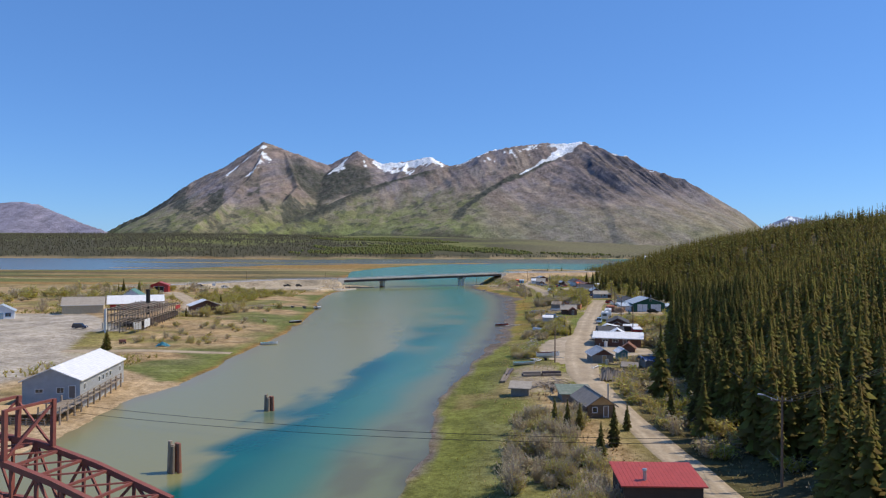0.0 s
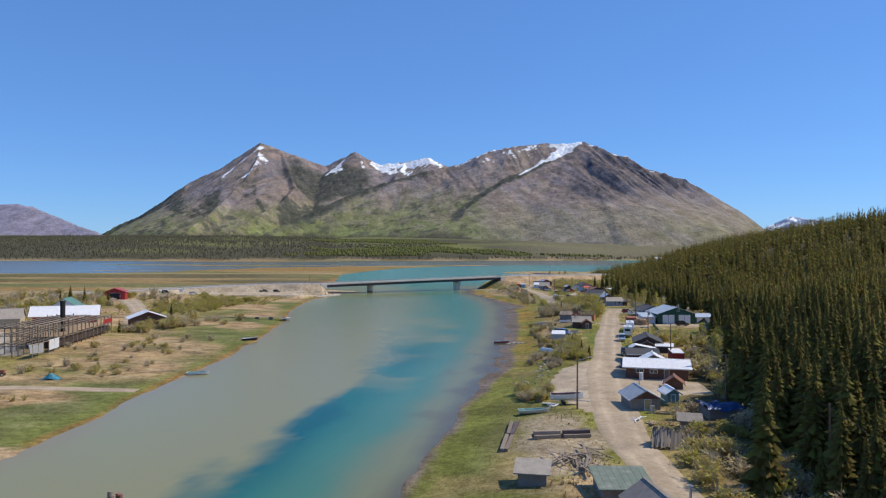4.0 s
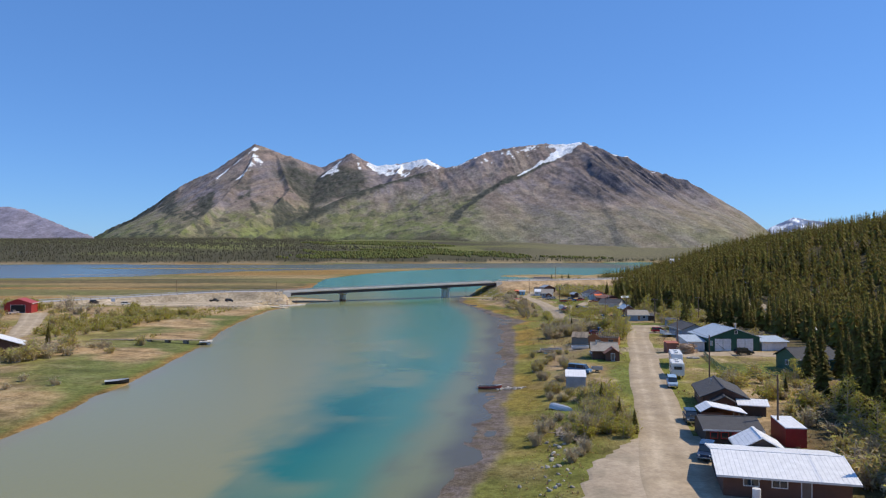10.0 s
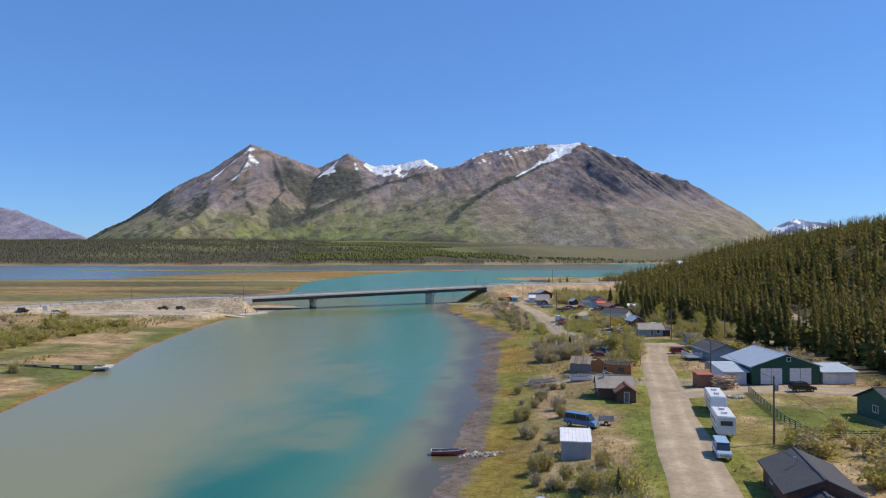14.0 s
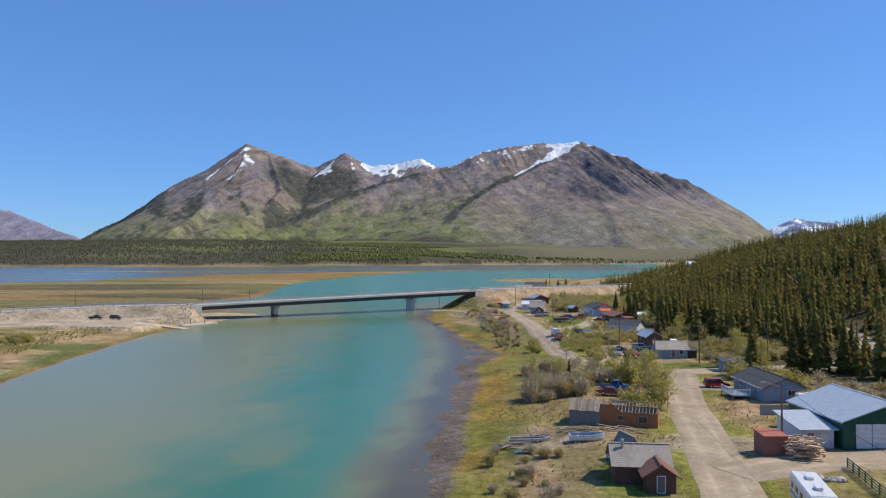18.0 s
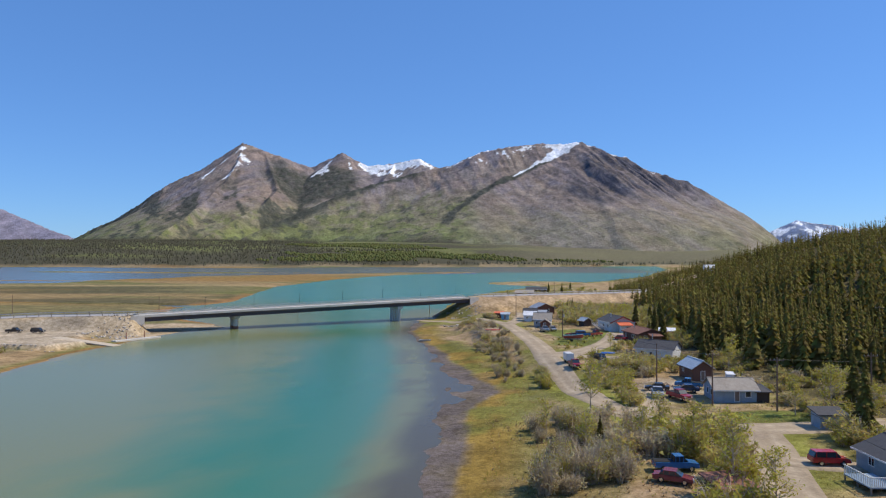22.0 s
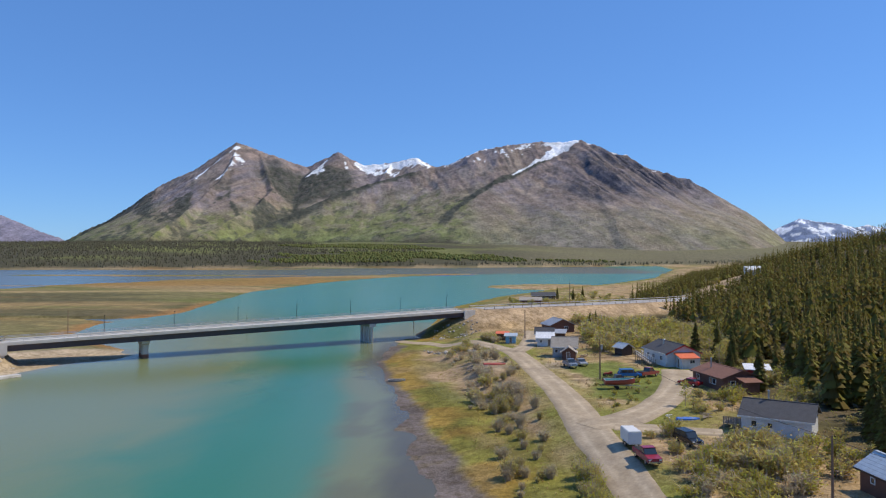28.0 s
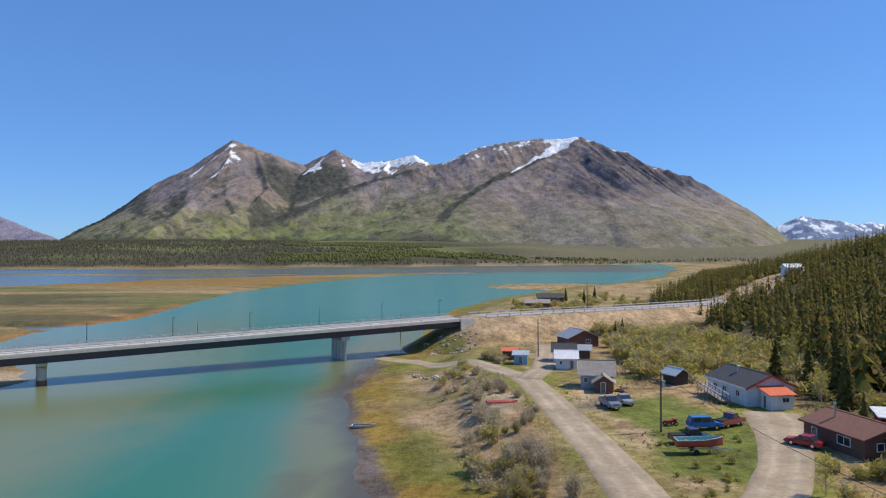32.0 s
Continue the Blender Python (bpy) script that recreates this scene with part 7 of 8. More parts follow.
RA = house("house", 37.9, 484.8, 14, 7.8, 11.4, 3.0, 1.7, M_SID_WHITE, M_SHINGLE_D, "white house with a dark roof and orange awning", wins=[("w", 2.5, 1.2, 1.2, 1.0), ("w", 5.2, 1.2, 1.2, 1.0), ("w", 9.0, 1.2, 1.2, 1.0)], chimney=(-1.2, 1.0, 5.2, 0.25), fascia=M_TRIM)
bm = bmesh.new()
prism(bm, [(-4.3, 2.62), (0, 4.55), (4.3, 2.62), (4.3, 2.85), (0, 4.8), (-4.3, 2.85)], -6.25, -6.05, "y")
part("bargeboard", bm, M_ROOF_RED, RA, "red painted bargeboard")
house("entry_porch", 39.6, 477.6, 14, 3.6, 2.6, 2.3, 0.6, M_SID_WHITE, M_ORANGE, "white entry porch under an orange-red roof", "porch", shed=True, wins=[("s", 2.4, 1.1, 1.2, 0.8)], doors=[("w", 1.2, 0.9, 2.0)])
rp = thing("access_ramp", 32.4, 481.2, ground_z(32.4, 481.2), 14, "long sloping wooden ramp with railings at the white house", "ramp")
bm = bmesh.new()
box(bm, (0, 2.0, 1.1), (1.4, 7.5, 0.1), 0, 0.14)
part("ramp_floor", bm, M_WOOD, rp)
for sx in (-0.7, 0.7):
    bm = bmesh.new()
    box(bm, (sx, 2.0, 2.0), (0.07, 7.5, 0.12), 0, 0.14)
    box(bm, (sx, 2.0, 1.55), (0.05, 7.5, 0.08), 0, 0.14)
    part("handrail", bm, M_TRIM, rp)
    for k in range(8):
        bm = bmesh.new()
        yy = -1.6 + 1.03 * k
        zz = 1.1 + (yy - 2.0) * 0.14
        box(bm, (sx, yy, zz / 2 + 0.45), (0.09, 0.09, zz + 0.9))
        part("post", bm, M_WOOD, rp)
house("house", 41.4, 455.8, 15, 7.4, 10.2, 2.4, 1.2, M_SID_BROWN, M_SHINGLE_B, "brown log-sided house with a brown shingle roof", wins=[("w", 7.0, 0.9, 2.2, 1.1), ("w", 2.0, 0.9, 1.0, 1.0), ("s", 2.0, 0.9, 1.0, 1.0)], doors=[("s", 4.4, 0.9, 2.0)], chimney=(-1.6, 2.2, 4.9, 0.14), fascia=M_SID_BROWN)
house("porch", 43.5, 449.6, 15, 2.6, 2.4, 2.1, 0.4, M_SID_BROWN, M_SHINGLE_B, "small brown side porch on posts", "porch", shed=True)
house("shed", 49.8, 464.6, -10, 4.0, 3.0, 2.0, 0.5, M_RED, M_ROOF_WHITE, "red shed with a pale roof among the spruces", "shed", shed=True)
car(21.8, 456.4, 12, (0.03, 0.03, 0.035), "pickup", "black pickup parked on the lawn")
boat(21.7, 451.7, 3, 5.4, 1.9, 0.9, M_BOATRED, M_BOATGREEN, "red and green open boat on a trailer", trailer=True)
car(25.3, 463.2, 10, (0.02, 0.16, 0.42), "suv", "bright blue car on the lawn")
car(29.2, 465.6, 40, (0.28, 0.05, 0.04), "pickup", "old red truck at the edge of the yard")
qd = thing("quad_bike", 21.4, 465.4, ground_z(21.4, 465.4), 20, "red quad bike beside the pole", "quad")
bm = bmesh.new()
box(bm, (0, 0, 0.62), (1.7, 0.5, 0.3))
box(bm, (0.65, 0, 0.85), (0.5, 0.9, 0.1))
part("body", bevelled(bm, 0.06), M_RED, qd)
wheels(qd, [(0.6, -0.42), (0.6, 0.42), (-0.6, -0.42), (-0.6, 0.42)], 0.3, 0.22)
car(34.9, 455.4, 135, (0.33, 0.02, 0.03), "sedan", "red car parked beside the brown house")
car(14.8, 476.2, 285, (0.2, 0.24, 0.3), "pickup", "grey-blue pickup facing the road")
car(17.4, 479.0, 285, (0.3, 0.31, 0.33), "sedan", "grey car in the cottage yard")
house("cottage", 15.0, 494.2, -6, 5.6, 5.2, 2.7, 1.9, M_SID_GREY, M_SHINGLE_G, "pale grey cottage with worn brown shingles", ridge="x", wins=[("s", 0.9, 1.1, 0.8, 0.9), ("w", 2.6, 1.1, 0.9, 0.9)])
house("porch", 15.6, 489.6, -6, 3.0, 3.0, 1.9, 1.0, M_SID_BROWN, M_SHINGLE_G, "brown board entrance hut of the grey cottage", "porch", doors=[("s", 1.4, 0.9, 1.8)])
boards(18.6, 490, 18, 0.8, 2.4, M_FIREWOOD, "leaning stack of boards by the entrance hut", seed=140, height_=1.0)
house("cottage", 11.3, 515.4, -4, 4.2, 5.0, 2.3, 1.2, M_SID_WHITE, M_ROOF_WHITE, "small white cottage with a white tin roof", ridge="x", wins=[("s", 1.0, 1.0, 0.6, 0.7)], doors=[("s", 3.2, 0.8, 1.8)])
house("cottage", 11.5, 524.5, -4, 4.8, 5.0, 2.4, 1.5, M_SID_WHITE, M_SHINGLE_D, "white cottage with a dark roof", ridge="x")
house("lean_to", 15.2, 528.2, -8, 4.6, 4.0, 2.2, 0.6, M_SID_DARK, M_ROOF_GREY, "dark lean-to with grey tin roof", "shed", shed=True)
house("house", 17.0, 552.5, 20, 8.0, 7.5, 2.5, 1.7, M_SID_BROWN, M_ROOF_GREY, "dark red-brown house under the road embankment", wins=[("s", 5.2, 1.0, 1.4, 1.0)])
house("kiosk", 2.0, 520.6, -3, 2.8, 2.6, 2.0, 0.4, ribbed("light_blue_boards", (0.22, 0.42, 0.58), 0.2, 0.6, 0, axis=0), M_ROOF_BLUE, "small light blue board kiosk beside the road", "kiosk", shed=True, doors=[("s", 1.4, 0.8, 1.7)])
house("hut", -0.4, 527.5, -3, 3.0, 2.4, 1.9, 0.3, M_SID_BROWN, M_ORANGE, "brown hut with an orange roof", "hut", shed=True)
house("shed", 29.4, 498.0, 30, 2.8, 3.2, 2.0, 0.8, M_SID_DARK, M_ROOF_BLUE, "dark shed with a blue-grey tin roof", "shed")
for k, (bx, by) in enumerate(((26.4, 498.5), (32.5, 498.0), (33, 501))):
    boards(bx, by, 10, 1.2, 1.8, M_WOOD, "dark clutter and boards round the small shed", "scrap_heap", 0.8, 150 + k, category="scrap")
boat(-1.5, 478.5, 15, 5.0, 1.2, 0.5, M_BOATRED, M_WOOD, "faded red canoe lying on driftwood", upturned=True)
boards(-5.5, 476, 12, 1.6, 3.4, M_WOOD, "jumble of driftwood beams on the meadow", "driftwood_pile", 0.5, 160, 0.14, 0.2, "driftwood")
boat(-22.6, 474.2, 3, 3.6, 1.2, 0.5, M_ALU, M_WOOD, "small dark skiff at the water's edge", z=0.02)
stones("shore_stones", [(-22 + 0.55 * k + random.Random(k).uniform(-1, 1), 520 - 0.75 * k + random.Random(k + 9).uniform(-2, 2)) for k in range(40)], "grey boulders along the bank below the road", 8, (0.4, 1.1))
house("lakeside_house", 21, 756, 0, 14, 9, 3, 1.6, M_SID_DARK, M_SHINGLE_D, "dark lakeside house with a low roof", ridge="x", wins=[("s", 3, 1, 1.5, 1.1), ("s", 7, 1, 1.5, 1.1), ("s", 11, 1, 1.5, 1.1)])
house("garage", 12, 700, 0, 11, 8, 2.4, 1.4, M_SID_BROWN, M_SHINGLE_G, "low brown garage with a pale roof near the lake", "garage", ridge="x")
house("cabin", 122, 690, 0, 7, 6, 3, 1.5, M_SID_WHITE, M_ROOF_WHITE, "white cabin on the wooded hill", "cabin", ridge="x", wins=[("s", 2, 1, 1.4, 1.2), ("s", 5, 1, 1.4, 1.2)])

# guard rails on the causeways
def guard(name, line, side, label):
    q = resample(line.p.tolist(), 4.0)
    d = np.gradient(q[:, :2], axis=0)
    d /= np.linalg.norm(d, axis=1, keepdims=True)
    P = [(q[k, 0] + side * d[k, 1] * (q[k, 2] - 0.3), q[k, 1] - side * d[k, 0] * (q[k, 2] - 0.3), q[k, 3]) for k in range(len(q))]
    x0, y0, _ = P[0]
    root = thing(name, x0, y0, 0, 0, label, "guardrail")
    for p in P:
        bm = bmesh.new()
        box(bm, (p[0] - x0, p[1] - y0, p[2] + 0.3), (0.18, 0.18, 1.0))
        part("post", bm, M_WOOD, root)
    bm = bmesh.new()
    for a, b in zip(P[:-1], P[1:]):
        beam(bm, (a[0] - x0, a[1] - y0, a[2] + 0.65), (b[0] - x0, b[1] - y0, b[2] + 0.65), 0.08, 0.26)
    part("rail", bm, M_CONC, root, "pale steel guard rail")
    return root


for ln_ in (CAUSE_L, CAUSE_R):
    for sd in (-1, 1):
        guard("guard_rail", ln_, sd, "galvanised guard rail along the highway causeway")
rs2 = random.Random(31)
stones("riprap", [(-126 + rs2.uniform(-7, 7.5), 475 + rs2.uniform(-10, 13)) for k in range(170)], "pale riprap stones at the bridge abutment", 9, (0.35, 0.8))
stones("riprap", [(-122 - 1.0 * k * 0.45 + rs2.uniform(-1, 1), 436.5 + 0.02 * k + rs2.uniform(-1.3, 0.8)) for k in range(90)], "reddish stones edging the gravel landing", 12, (0.3, 0.7))
stones("riprap", [(-14 + rs2.uniform(-10, 6), 556 + rs2.uniform(-7, 7)) for k in range(60)], "grey riprap stones under the bridge end", 10, (0.35, 0.9))
ch = thing("drain_chute", 0, 580, 0, 0, "pale metal drain chute down the embankment", "drain")
bm = bmesh.new()
beam(bm, (-2.5, 4.4, 7.6), (1.5, -6.5, 3.2), 0.9, 0.12)
part("chute", bm, M_STEEL, ch)
dk = thing("floating_dock", -114.4, 467.4, 0.1, 63.6, "grey floating dock with two posts below the bridge", "dock")
bm = bmesh.new()
box(bm, (0, 0, 0.2), (16, 2.4, 0.5))
part("float", bm, M_CONC, dk)
for u_ in (-3.0, 3.5):
    bm = bmesh.new()
    rod(bm, (u_, 1.0, -1.5), (u_, 1.0, 2.6), 0.15, sides=8)
    part("post", bm, M_RUST, dk)
br = thing("boat_ramp", -123.3, 454.4, 0.62, -9, "pale concrete boat ramp into the river", "ramp")
bm = bmesh.new()
box(bm, (0, 0, 0.3), (22, 3.6, 0.3), ry=0.085)
part("slab", bm, paint("ramp_concrete", (0.56, 0.47, 0.35), 0.9, dirt=0.2), br)
sg = thing("road_sign", -198, 446, ground_z(-198, 446), 0, "white notice board on two posts at the landing", "sign")
for u_ in (-0.8, 0.8):
    bm = bmesh.new()
    rod(bm, (u_, 0, -0.3), (u_, 0, 2.6), 0.07)
    part("post", bm, M_POLE, sg)
bm = bmesh.new()
box(bm, (0, -0.1, 1.9), (2.2, 0.08, 1.5))
part("board", bm, M_WHITE, sg)
car(-155.5, 466.5, 5, (0.012, 0.012, 0.014), "pickup", "black pickup parked on the gravel by the causeway")
car(-147.5, 466.8, 5, (0.015, 0.015, 0.02), "suv", "black car parked on the gravel by the causeway")
car(-206, 443, 45, (0.02, 0.02, 0.03), "suv", "dark car on the gravel by the highway")
car(-187, 438, 40, (0.6, 0.6, 0.6), "suv", "white car on the gravel by the highway")

# ---------------------------------------------------------------- west bank
house("boathouse", -77.8, 118.7, 14, 8.8, 23, 3.0, 1.9, M_SID_GREY, M_ROOF_WHITE, "long grey waterfront shed with a white metal roof", "boathouse", z=2.0, over=0.35, sink=2.2,
      wins=[("s", 2.6, 1.0, 1.3, 0.7), ("s", 5.8, 0.9, 1.2, 1.0), ("e", 2.0, 1.1, 0.8, 1.1), ("e", 9, 1.1, 1.0, 1.0), ("e", 11, 1.1, 1.0, 1.0), ("e", 13, 1.1, 1.0, 1.0), ("e", 15, 1.1, 1.0, 1.0), ("e", 20.5, 1.1, 1.0, 1.0)], doors=[("s", 7.6, 1.1, 2.1)])
wd_ = thing("boardwalk", -71.6, 104, 0, 14, "weathered timber boardwalk on piles before the boathouse", "boardwalk")
for k in range(40):
    bm = bmesh.new()
    box(bm, (1.2, -6 + 0.75 * k, 1.9), (3.4, 0.7, 0.08))
    part("plank", bm, M_WOOD, wd_)
for k in range(11):
    for sx in (-0.3, 2.7):
        bm = bmesh.new()
        rod(bm, (sx, -6 + 2.9 * k, -2.5), (sx, -6 + 2.9 * k, 2.9), 0.17, 0.15, 8)
        part("timber_post", bm, M_WOOD, wd_)
for zz in (2.5, 2.85):
    bm = bmesh.new()
    box(bm, (2.7, 8.5, zz), (0.08, 29, 0.1))
    part("rail", bm, M_WOOD, wd_)
bm = bmesh.new()
box(bm, (-6, -2.5, 1.85), (11, 7, 0.12))
part("platform", bm, M_PLYWOOD, wd_, "pale plank platform")
rails("deck_railing", [(-82, 98), (-73, 97), (-69, 97.5)], 1.1, M_WOOD, "dark wooden railing of the waterfront deck", 1.2, 3)


def dolphin(x, y, h):
    root = thing("mooring_piles", x, y, 0, 0, "cluster of rotting timber piles bound together in the river", "piles", "old piles in the river")
    for k, (dx, dy, dh) in enumerate(((-0.65, 0, 0.5), (0.1, 0.45, 0.2), (0.7, -0.1, 0.25), (0.0, -0.5, 0.0), (-0.2, -0.1, 0.1))):
        bm = bmesh.new()
        rod(bm, (dx, dy, -2), (dx * 0.8, dy * 0.8, h - 0.4 + dh), 0.3, 0.25, 9)
        part("timber_post", bm, M_RUST if k in (1, 2) else M_WOOD, root)


dolphin(-40.2, 79.9, 3.6)
dolphin(-40.5, 112.6, 2.5)

# swing bridge of red steel lattice
tr = thing("truss_bridge", -41.5, 56, 0, 0, "old oxide-red steel lattice bridge over the narrows", "bridge")
def lat(a, b, w):
    bm = bmesh.new()
    beam(bm, a, b, w)
    return bm
ex = Vector((0.93, -0.2, 0)).normalized()
ey = Vector((0.2, 0.93, 0)).normalized()
def tp(u, v, z):
    p = ex * u + ey * v
    return (p.x, p.y, z)
for v in (0, 5.0):
    ch_ = [(-22, 9.2), (-4, 8.2), (3, 6.8), (11, 4.6)]
    for (u0, h0), (u1, h1) in zip(ch_[:-1], ch_[1:]):
        part("top_chord", lat(tp(u0, v, h0), tp(u1, v, h1), 0.5), M_TRUSS, tr)
    part("bottom_chord", lat(tp(-22, v, 3.0), tp(12, v, 2.6), 0.5), M_TRUSS, tr)
    for k in range(12):
        u = -21 + 2.8 * k
        hh = float(np.interp(u, [c[0] for c in ch_], [c[1] for c in ch_]))
        part("post", lat(tp(u, v, 2.8), tp(u, v, hh), 0.24), M_TRUSS, tr)
        h2 = float(np.interp(u + 2.8, [c[0] for c in ch_], [c[1] for c in ch_]))
        if u + 2.8 < 11:
            part("diagonal", lat(tp(u, v, 2.8), tp(u + 2.8, v, h2), 0.2) if k % 2 else lat(tp(u + 2.8, v, 2.8), tp(u, v, hh), 0.2), M_TRUSS, tr)
for k in range(12):
    u = -21 + 2.8 * k
    hh = float(np.interp(u, [c[0] for c in ch_], [c[1] for c in ch_]))
    part("cross_beam", lat(tp(u, 0, hh), tp(u, 5, hh), 0.22), M_TRUSS, tr)
    part("floor_beam", lat(tp(u, 0, 2.8), tp(u, 5, 2.8), 0.35), M_TRUSS, tr)
    if k < 11:
        h2 = float(np.interp(u + 2.8, [c[0] for c in ch_], [c[1] for c in ch_]))
        part("bracing", lat(tp(u, 0, hh), tp(u + 2.8, 5, h2), 0.14), M_TRUSS, tr)
for u, v in ((-2.2, 0), (-6.5, 0), (-2.2, 5.0), (-6.5, 5.0)):
    part("tower_leg", lat(tp(u, v, 7.5), tp(u * 0.97, v, 12.4), 0.36), M_TRUSS, tr)
for v in (0, 5.0):
    part("tower_brace", lat(tp(-2.2, v, 8), tp(-6.5, v, 12), 0.18), M_TRUSS, tr)
    part("tower_brace", lat(tp(-6.5, v, 8), tp(-2.2, v, 12), 0.18), M_TRUSS, tr)
for u in (-2.2, -6.5):
    part("tower_brace", lat(tp(u, 0, 8), tp(u, 5.0, 12), 0.18), M_TRUSS, tr)
    part("tower_tie", lat(tp(u, 0, 12.3), tp(u, 5.0, 12.3), 0.24), M_TRUSS, tr)
for u in (-20, -2, 10):
    bm = bmesh.new()
    for v in (0, 5):
        p = tp(u, v, 0)
        rod(bm, (p[0], p[1], -2.5), (p[0], p[1], 2.7), 0.7, sides=10)
    part("pier", bm, M_WOOD, tr)

# the old depot, shops and the stranded hull
house("warehouse", -165, 255.5, 28, 14, 9, 3.4, 2.6, M_SID_TAN, M_SHINGLE_G, "tan warehouse with a weathered grey roof", "warehouse", ridge="x", gable=M_SID_GREY, doors=[("w", 4, 1.6, 2.4)])
house("depot", -155, 275, 28, 19, 8, 3.2, 2.4, M_RED, M_ROOF_WHITE, "red wooden depot with a pale metal roof", "depot", ridge="x", over=1.2, wins=[("s", 3, 1, 1.4, 1.3), ("s", 7, 1, 1.4, 1.3), ("s", 11, 1, 1.4, 1.3), ("s", 15, 1, 1.4, 1.3)], doors=[("s", 9, 1.1, 2.1)])
house("house", -166, 292, 20, 9, 10, 4.2, 3.0, M_SID_WHITE, ribbed("green_metal_roof", (0.12, 0.25, 0.2), 0.4, 0.5, 0.1, axis=0), "white house with a steep green roof", wins=[("s", 2.5, 1, 1.2, 1.3), ("s", 6.5, 1, 1.2, 1.3)])
house("shop", -181, 233, 35, 7.5, 8, 2.8, 2.0, M_SID_WHITE, M_ROOF_BLUE, "white shop with bright painted trim", "shop", wins=[("s", 1.6, 0.8, 1.8, 1.4), ("s", 5.6, 0.8, 1.8, 1.4)], doors=[("s", 3.7, 1.0, 2.1, M_SID_BLUE)], trim=paint("blue_trim", (0.05, 0.25, 0.5), 0.5))
house("station_cafe", -126.5, 276, 35, 11, 8, 3.0, 2.0, M_SID_BROWN, M_ROOF_WHITE, "brown board building with a white metal roof", "house", over=0.8, wins=[("s", 2.4, 1.2, 1.2, 0.9), ("e", 2, 1, 1.2, 1.0), ("e", 5, 1, 1.2, 1.0)])
# a flat black leaf stands in for the shade inside the open front
house("engine_shed", -207, 393, 20, 10, 9, 4.0, 1.8, M_RED, M_ROOF_RED, "red engine shed with a black panel for its open front", "shed", doors=[("s", 5, 5.5, 3.4, M_BLACK)])
car(-203.5, 383, 75, (0.35, 0.3, 0.3), "pickup", "faded truck before the red engine shed")
house("ticket_booth", -178, 388, 10, 4, 3, 2.3, 0.4, M_SID_TAN, M_SHINGLE_G, "small tan booth by the highway", "booth", shed=True)
car(-134.3, 206, 8, (0.02, 0.025, 0.05), "suv", "dark blue car on the gravel lot")
hull = thing("ship_skeleton", -117.8, 199, ground_z(-119, 205) + 0.1, 103, "open timber skeleton of an old riverboat on display", "exhibit")
rh = random.Random(77)
for sy in (-4.4, 4.4):
    bm = bmesh.new()
    prism(bm, [(0.4, 0.9), (7.5, 0.3), (7.5, 2.7), (-0.4, 3.1)], sy - 0.06, sy + 0.06, "y")
    part("bow_side", bm, M_SID_GREY, hull, "weathered grey bow planking")
bm = bmesh.new()
prism(bm, [(10.5, 0.4), (16.5, 0.4), (16.5, 2.9), (10.5, 2.9)], -4.5, -4.36, "y")
part("side_panel", bm, M_SID_WHITE, hull, "white boarded side panel")
bm = bmesh.new()
box(bm, (0.2, 3.6, 3.6), (0.5, 0.5, 7.2))
part("jack_staff", bm, M_TRIM, hull, "tall white painted bow post")
for k in range(19):
    u = 1.5 + 3.0 * k
    for sy in (-4.4, 0.0, 4.4):
        bm = bmesh.new()
        beam(bm, (u, sy, -0.2), (u + rh.uniform(-0.1, 0.1), sy, (7.0 if k < 13 else 5.2) + rh.uniform(-0.5, 0.3)), 0.2)
        part("post", bm, M_WOOD, hull)
    for zz in (2.6, 4.9) + ((6.7,) if k < 13 else ()):
        bm = bmesh.new()
        beam(bm, (u, -4.6, zz), (u, 4.6, zz), 0.16)
        part("cross_beam", bm, M_WOOD, hull)
for sy in (-4.4, -2.2, 0.0, 2.2, 4.4):
    for zz, u1 in ((2.75, 56.5), (5.05, 56.5), (6.85, 38.5)):
        bm = bmesh.new()
        beam(bm, (1.0 + rh.uniform(0, 4), sy, zz), (u1 - rh.uniform(0, 5), sy, zz), 0.15)
        part("stringer", bm, M_WOOD, hull)
for k in range(38):
    bm = bmesh.new()
    box(bm, (17.5 + 1.0 * k, 0, 2.92 + rh.uniform(-0.03, 0.03)), (0.92, 8.6 * rh.uniform(0.8, 1.0), 0.07))
    part("deck_board", bm, M_PLYWOOD if k % 3 else M_WOOD, hull)
bm = bmesh.new()
box(bm, (36.5, 0, 1.2), (38, 7.8, 1.6))
part("lower_hull", bm, M_SID_DARK, hull, "dark hull planking under the deck")
bm = bmesh.new()
box(bm, (52, -4.5, 3.7), (7, 0.12, 1.3))
part("bulwark", bm, M_RED, hull, "faded red bulwark")
crate = thing("cart", -105.5, 180.4, ground_z(-105.5, 180.4), 20, "small rusty red cart beside the gravel path", "cart")
bm = bmesh.new()
box(bm, (0, 0, 0.9), (1.7, 1.1, 0.7))
part("box", bevelled(bm, 0.05), M_RUST, crate)
wheels(crate, [(-0.5, -0.6), (0.5, -0.6), (-0.5, 0.6), (0.5, 0.6)], 0.35, 0.12)
st_ = thing("smoke_stack", -124.3, 228, 0, 0, "tall black steel smoke stack", "chimney")
bm = bmesh.new()
rod(bm, (0, 0, 1), (0, 0, 12.6), 0.65, sides=16)
rod(bm, (0, 0, 12.6), (0, 0, 12.9), 0.75, sides=16)
part("stack", bm, M_BLACK, st_)
tp_ = thing("tarpaulin", -93.5, 179, ground_z(-93.5, 179), 10, "crumpled turquoise tarpaulin on the marsh grass", "tarp")
bm = bmesh.new()
